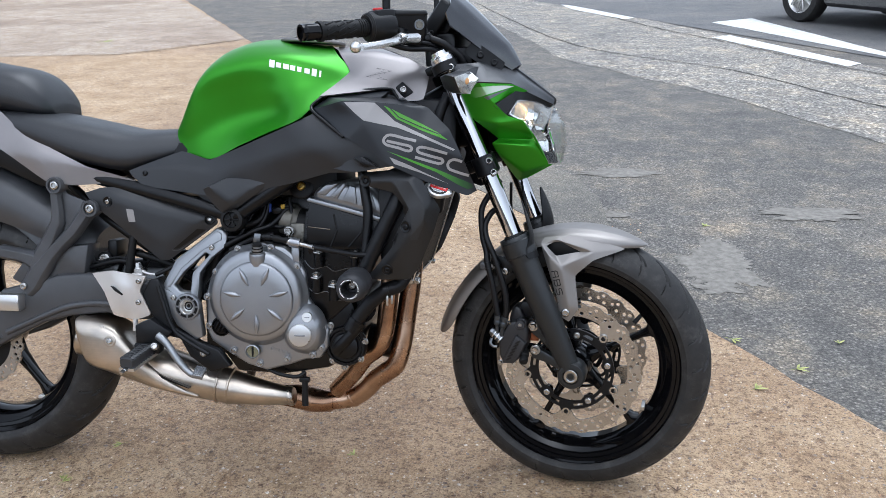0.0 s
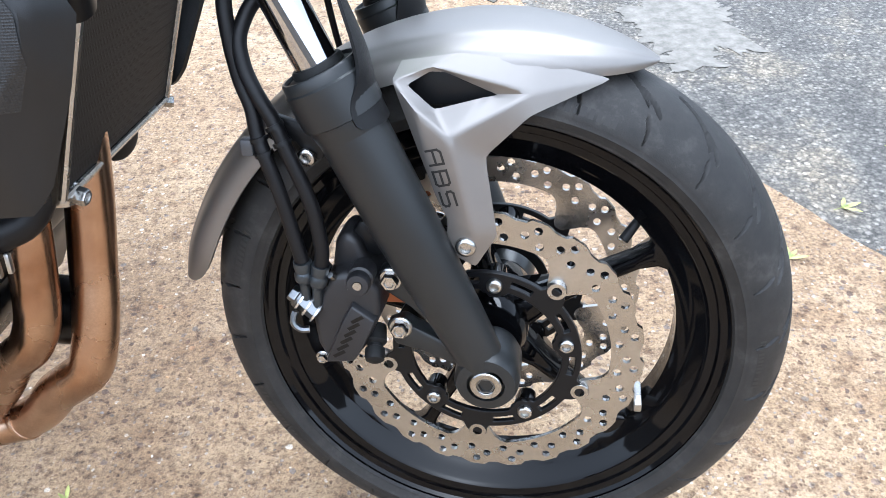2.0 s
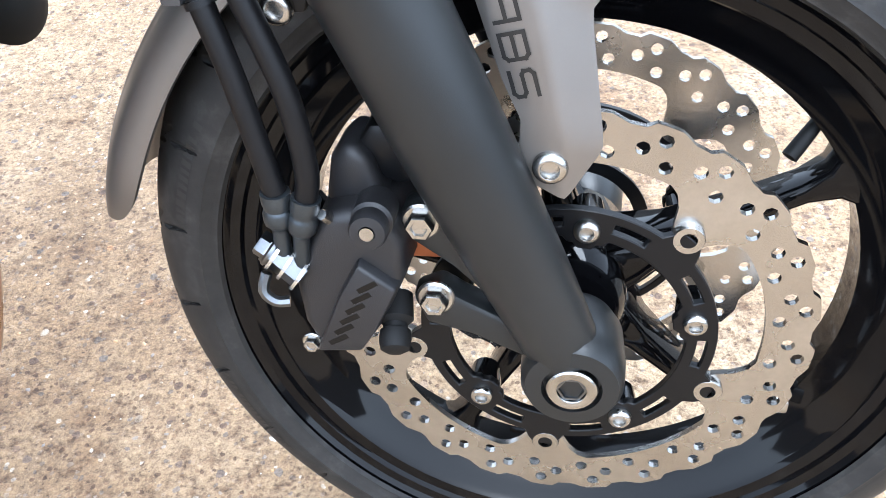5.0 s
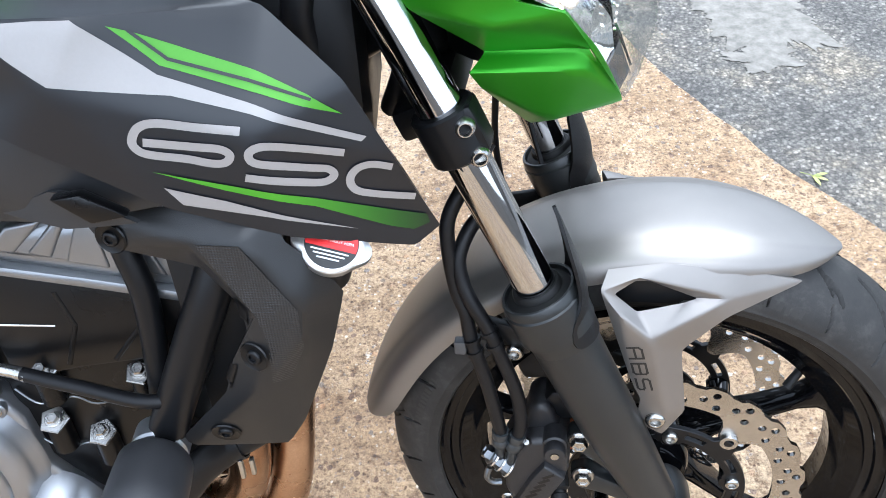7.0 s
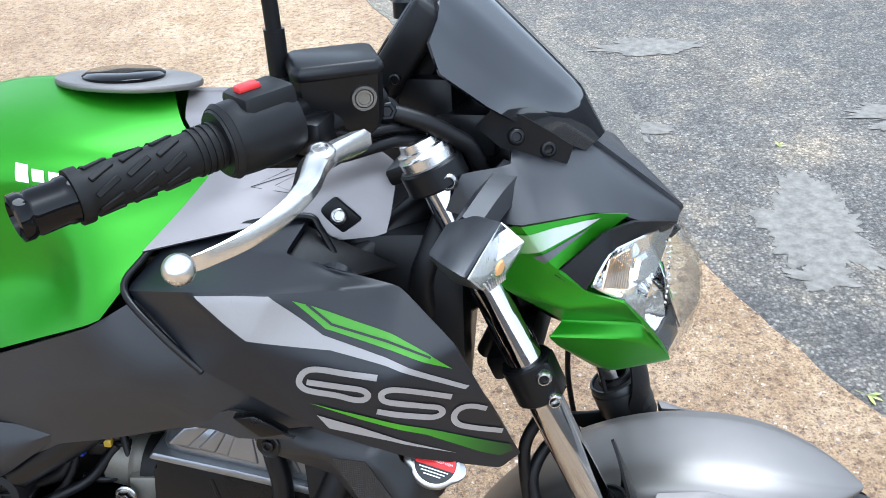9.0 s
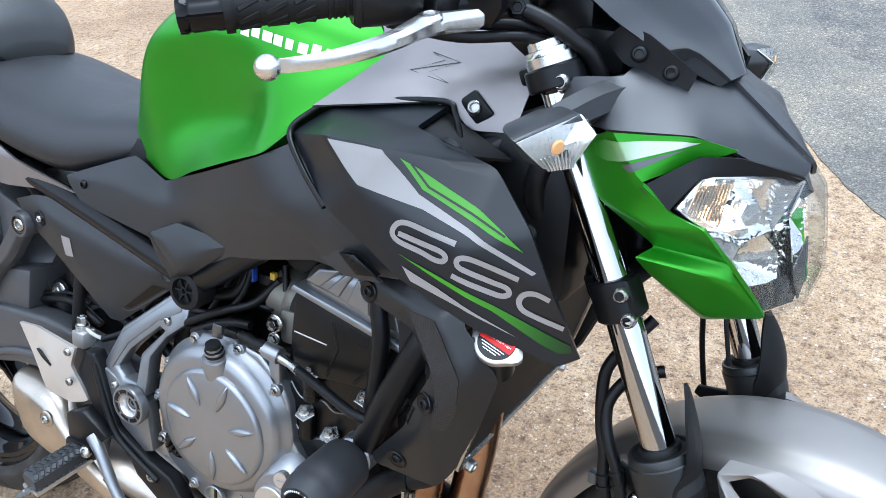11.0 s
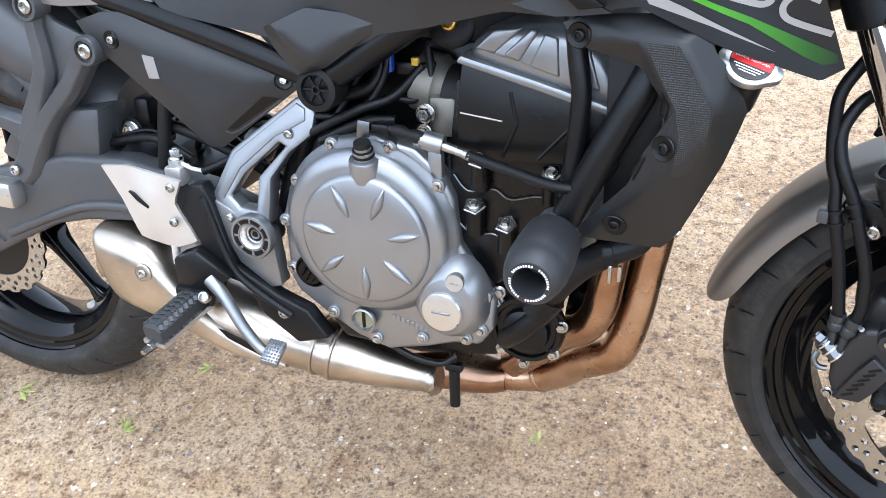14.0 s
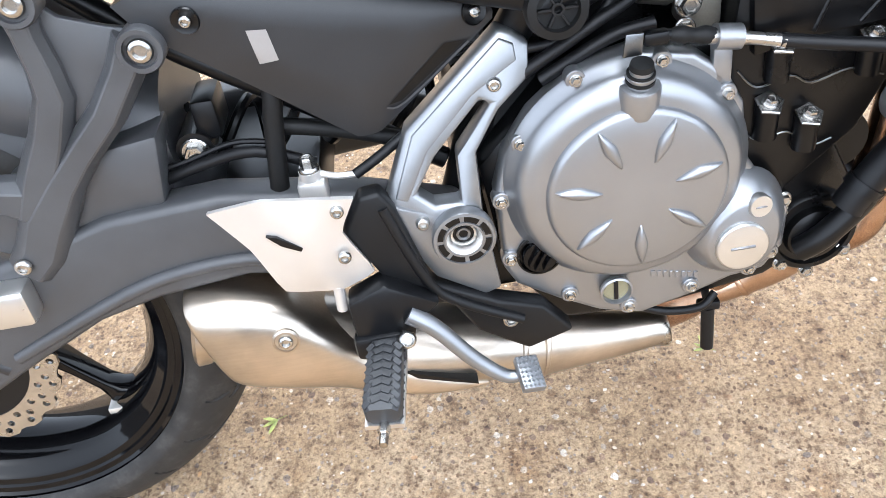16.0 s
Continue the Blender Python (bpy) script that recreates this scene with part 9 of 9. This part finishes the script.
lever = on_fork("brake_lever", loft([[Vector(c) + Vector((0.55, 0.55, 0)) * (u * w) + Vector((0, 0, 1)) * (v * h) for u, v in ((-1, -0.5), (-0.5, -1), (0.5, -1), (1, -0.5), (1, 0.5), (0.5, 1), (-0.5, 1), (-1, 0.5))] for c, w, h in (
    ((1.108, -0.205, 1.016), 0.014, 0.009), ((1.092, -0.240, 1.014), 0.018, 0.009), ((1.092, -0.262, 1.012), 0.015, 0.008), ((1.098, -0.292, 1.009), 0.0130, 0.007), ((1.094, -0.325, 1.004), 0.0120, 0.0065), ((1.080, -0.355, 0.999), 0.0105, 0.006), ((1.062, -0.381, 0.996), 0.0075, 0.0055))], True, 4), POLISHED_ALLOY, "polished alloy brake lever")
ball = bmesh.new()
bmesh.ops.create_uvsphere(ball, u_segments=28, v_segments=18, radius=0.0105, matrix=Matrix.Translation((1.0535, -0.3895, 0.995)))
on_fork("lever_ball", ball, POLISHED_ALLOY, "polished ball end", lever)
for k, line in enumerate(([(1.114, -0.132, 1.016), (1.136, -0.126, 1.008), (1.156, -0.114, 0.993), (1.172, -0.100, 0.974), (1.182, -0.075, 0.92), (1.172, -0.05, 0.87)], [(1.060, -0.205, 1.012), (1.090, -0.160, 1.004), (1.125, -0.120, 1.000), (1.150, -0.08, 0.985)],
                          [(1.045, -0.245, 1.012), (1.080, -0.190, 0.996), (1.125, -0.130, 0.992), (1.160, -0.085, 0.960), (1.165, -0.06, 0.90)], [(1.05, -0.23, 1.045), (1.09, -0.18, 1.012), (1.12, -0.13, 1.002), (1.145, -0.07, 0.96)])):
    on_fork("control_cable", tube(line, (0.0078, 0.005, 0.0055, 0.004)[k], 12, 6), HOSE_RUBBER, "black control cable")
on_fork("brake_banjo", joined(lathe([(0.010, -0.006), (0.0115, -0.004), (0.0115, 0.004), (0.010, 0.006)], (1.106, -0.130, 1.018), (0.4, -0.85, 0.2), 20), bolt((1.108, -0.135, 1.019), (0.4, -0.85, 0.2), 0.0085, 0.008, "hex")), SATIN_BLACK, "black banjo bolt")
# mirror stems
for s in (-1, 1):
    mir = on_fork("mirror", joined(lathe([(0.012, 0), (0.012, 0.018), (0.0085, 0.022), (0.0085, 0.06)], (1.032, s * 0.170, 1.035), (0, 0, 1), 20), tube([(1.032, s * 0.170, 1.09), (1.030, s * 0.175, 1.15), (1.02, s * 0.21, 1.24)], 0.0065, 12, 4)), SATIN_BLACK, "black mirror on a stem")
    on_fork("mirror_head", loft([oval(1.03, s * 0.25, 1.26, 0.065, 0.035, 20, 2.6), oval(1.045, s * 0.25, 1.26, 0.060, 0.030, 20, 2.6), oval(1.055, s * 0.25, 1.26, 0.03, 0.015, 20, 2.6)], True), BLACK_PLASTIC, "", mir)
# looms behind the headlight
for k, line in enumerate(([(1.13, -0.06, 0.93), (1.17, -0.085, 0.87), (1.19, -0.08, 0.80), (1.17, -0.06, 0.74)], [(1.12, -0.03, 0.95), (1.16, -0.05, 0.86), (1.20, -0.07, 0.78), (1.225, -0.06, 0.70)], [(1.14, -0.09, 0.90), (1.12, -0.11, 0.84), (1.13, -0.09, 0.78)], [(1.15, 0.02, 0.9), (1.2, 0.04, 0.82), (1.24, 0.05, 0.74)])):
    on_fork("wiring_loom", tube(line, (0.010, 0.0075, 0.012, 0.008)[k], 12, 5), HOSE_RUBBER, "black wiring loom")
on_bike("ignition_box", block((1.02, -0.105, 0.70), (1.145, 0.105, 0.885), 0.02), BLACK_PLASTIC, "black box behind the steering head")
on_bike("horn", lathe([(0, -0.01), (0.036, -0.01), (0.038, 0.004), (0.030, 0.010), (0.010, 0.014), (0, 0.014)], (0.972, 0.205, 0.452), (0.9, -0.45, 0.1), 32), RUBBER, "round black horn")

# ---- car on the road ----
def build_car(m):
    car = tagged(new("car"), "dark car standing on the road, alloy wheels", "car")
    car.matrix_basis = m
    side = [(-2.1, 0.35), (-2.12, 0.62), (-2.0, 0.86), (-1.35, 0.95), (-0.75, 1.38), (0.55, 1.42), (1.45, 1.02), (2.1, 0.92), (2.2, 0.6), (2.15, 0.28), (1.72, 0.24), (1.66, 0.50), (1.50, 0.62),
            (1.30, 0.66), (1.10, 0.62), (0.94, 0.50), (0.88, 0.22), (-0.88, 0.22), (-0.94, 0.50), (-1.10, 0.62), (-1.30, 0.66), (-1.50, 0.62), (-1.66, 0.50), (-1.72, 0.26)]
    body = plate(side, -0.86, 0.86, 0.05, segments=3)
    for v in body.verts:
        if v.co.z > 0.95:
            v.co.y *= 1 - 0.32 * (v.co.z - 0.95)
    part("body", body, CAR_PAINT, car)
    for s in (-1, 1):
        glass = [(-1.15, 0.98), (-0.68, 1.32), (0.48, 1.35), (1.22, 1.02)]
        part("side_window", plate(glass, s * 0.845, s * 0.80, 0.01), SMOKED, car)
        for x in (-1.3, 1.3):
            at = (x, s * 0.74, 0.32)
            rim = part("wheel", lathe([(0, 0.02), (0.05, 0.06), (0.09, 0.03), (0.18, 0.02), (0.205, 0.08), (0.22, 0.09), (0.22, -0.08), (0, -0.08)], at, (0, s, 0), 40), ALLOY_BRIGHT, car, "silver alloy wheel")
            part("tyre", lathe([(0.215, -0.09), (0.30, -0.10), (0.32, -0.07), (0.32, 0.07), (0.30, 0.10), (0.215, 0.095)], at, (0, s, 0), 48, closed=True), TYRE, rim, "black tyre")
            for k in range(10):
                a = k * math.pi / 5
                sp = block((0.05, -0.012, 0.05), (0.20, 0.012, 0.075), 0.004, 1, Matrix.Translation(at) @ aim((0, s, 0)) @ Matrix.Rotation(a, 4, "Z"))
                part("spoke", sp, ALLOY_BRIGHT, rim)
    return car


away = Vector((0.888, 0.46, 0))
car_at = Vector((4.40, 9.85, LOW + 0.006)) + ROAD_DIR * 1.3 + away * 0.85
build_car(pose(car_at.x, car_at.y, LOW + 0.006, 0, 0, math.degrees(math.atan2(ROAD_DIR.y, ROAD_DIR.x))))

# ---- plain walls added out of the camera's sight to block low skylight and reflections ----
WALL = surface("grey_brown_render", (0.17, 0.16, 0.15), 0.85, grain=40, relief=0.2, vary=0.15, stain=0.6)
for name, lo, hi in (("wall_south", (-16, -10.4, LOW), (45, -10.0, 2.4)), ("wall_west", (-16.4, -10.4, LOW), (-16, 45, 4.5)), ("wall_east", (40, -10.4, LOW), (40.4, 60, 5.0)), ("wall_north", (-16, 45, LOW), (40, 45.4, 6.0))):
    tagged(part(name, block(lo, hi, 0.02, 1), WALL), "plain unseen wall added to cut off the low sky", "wall", kind="structure")
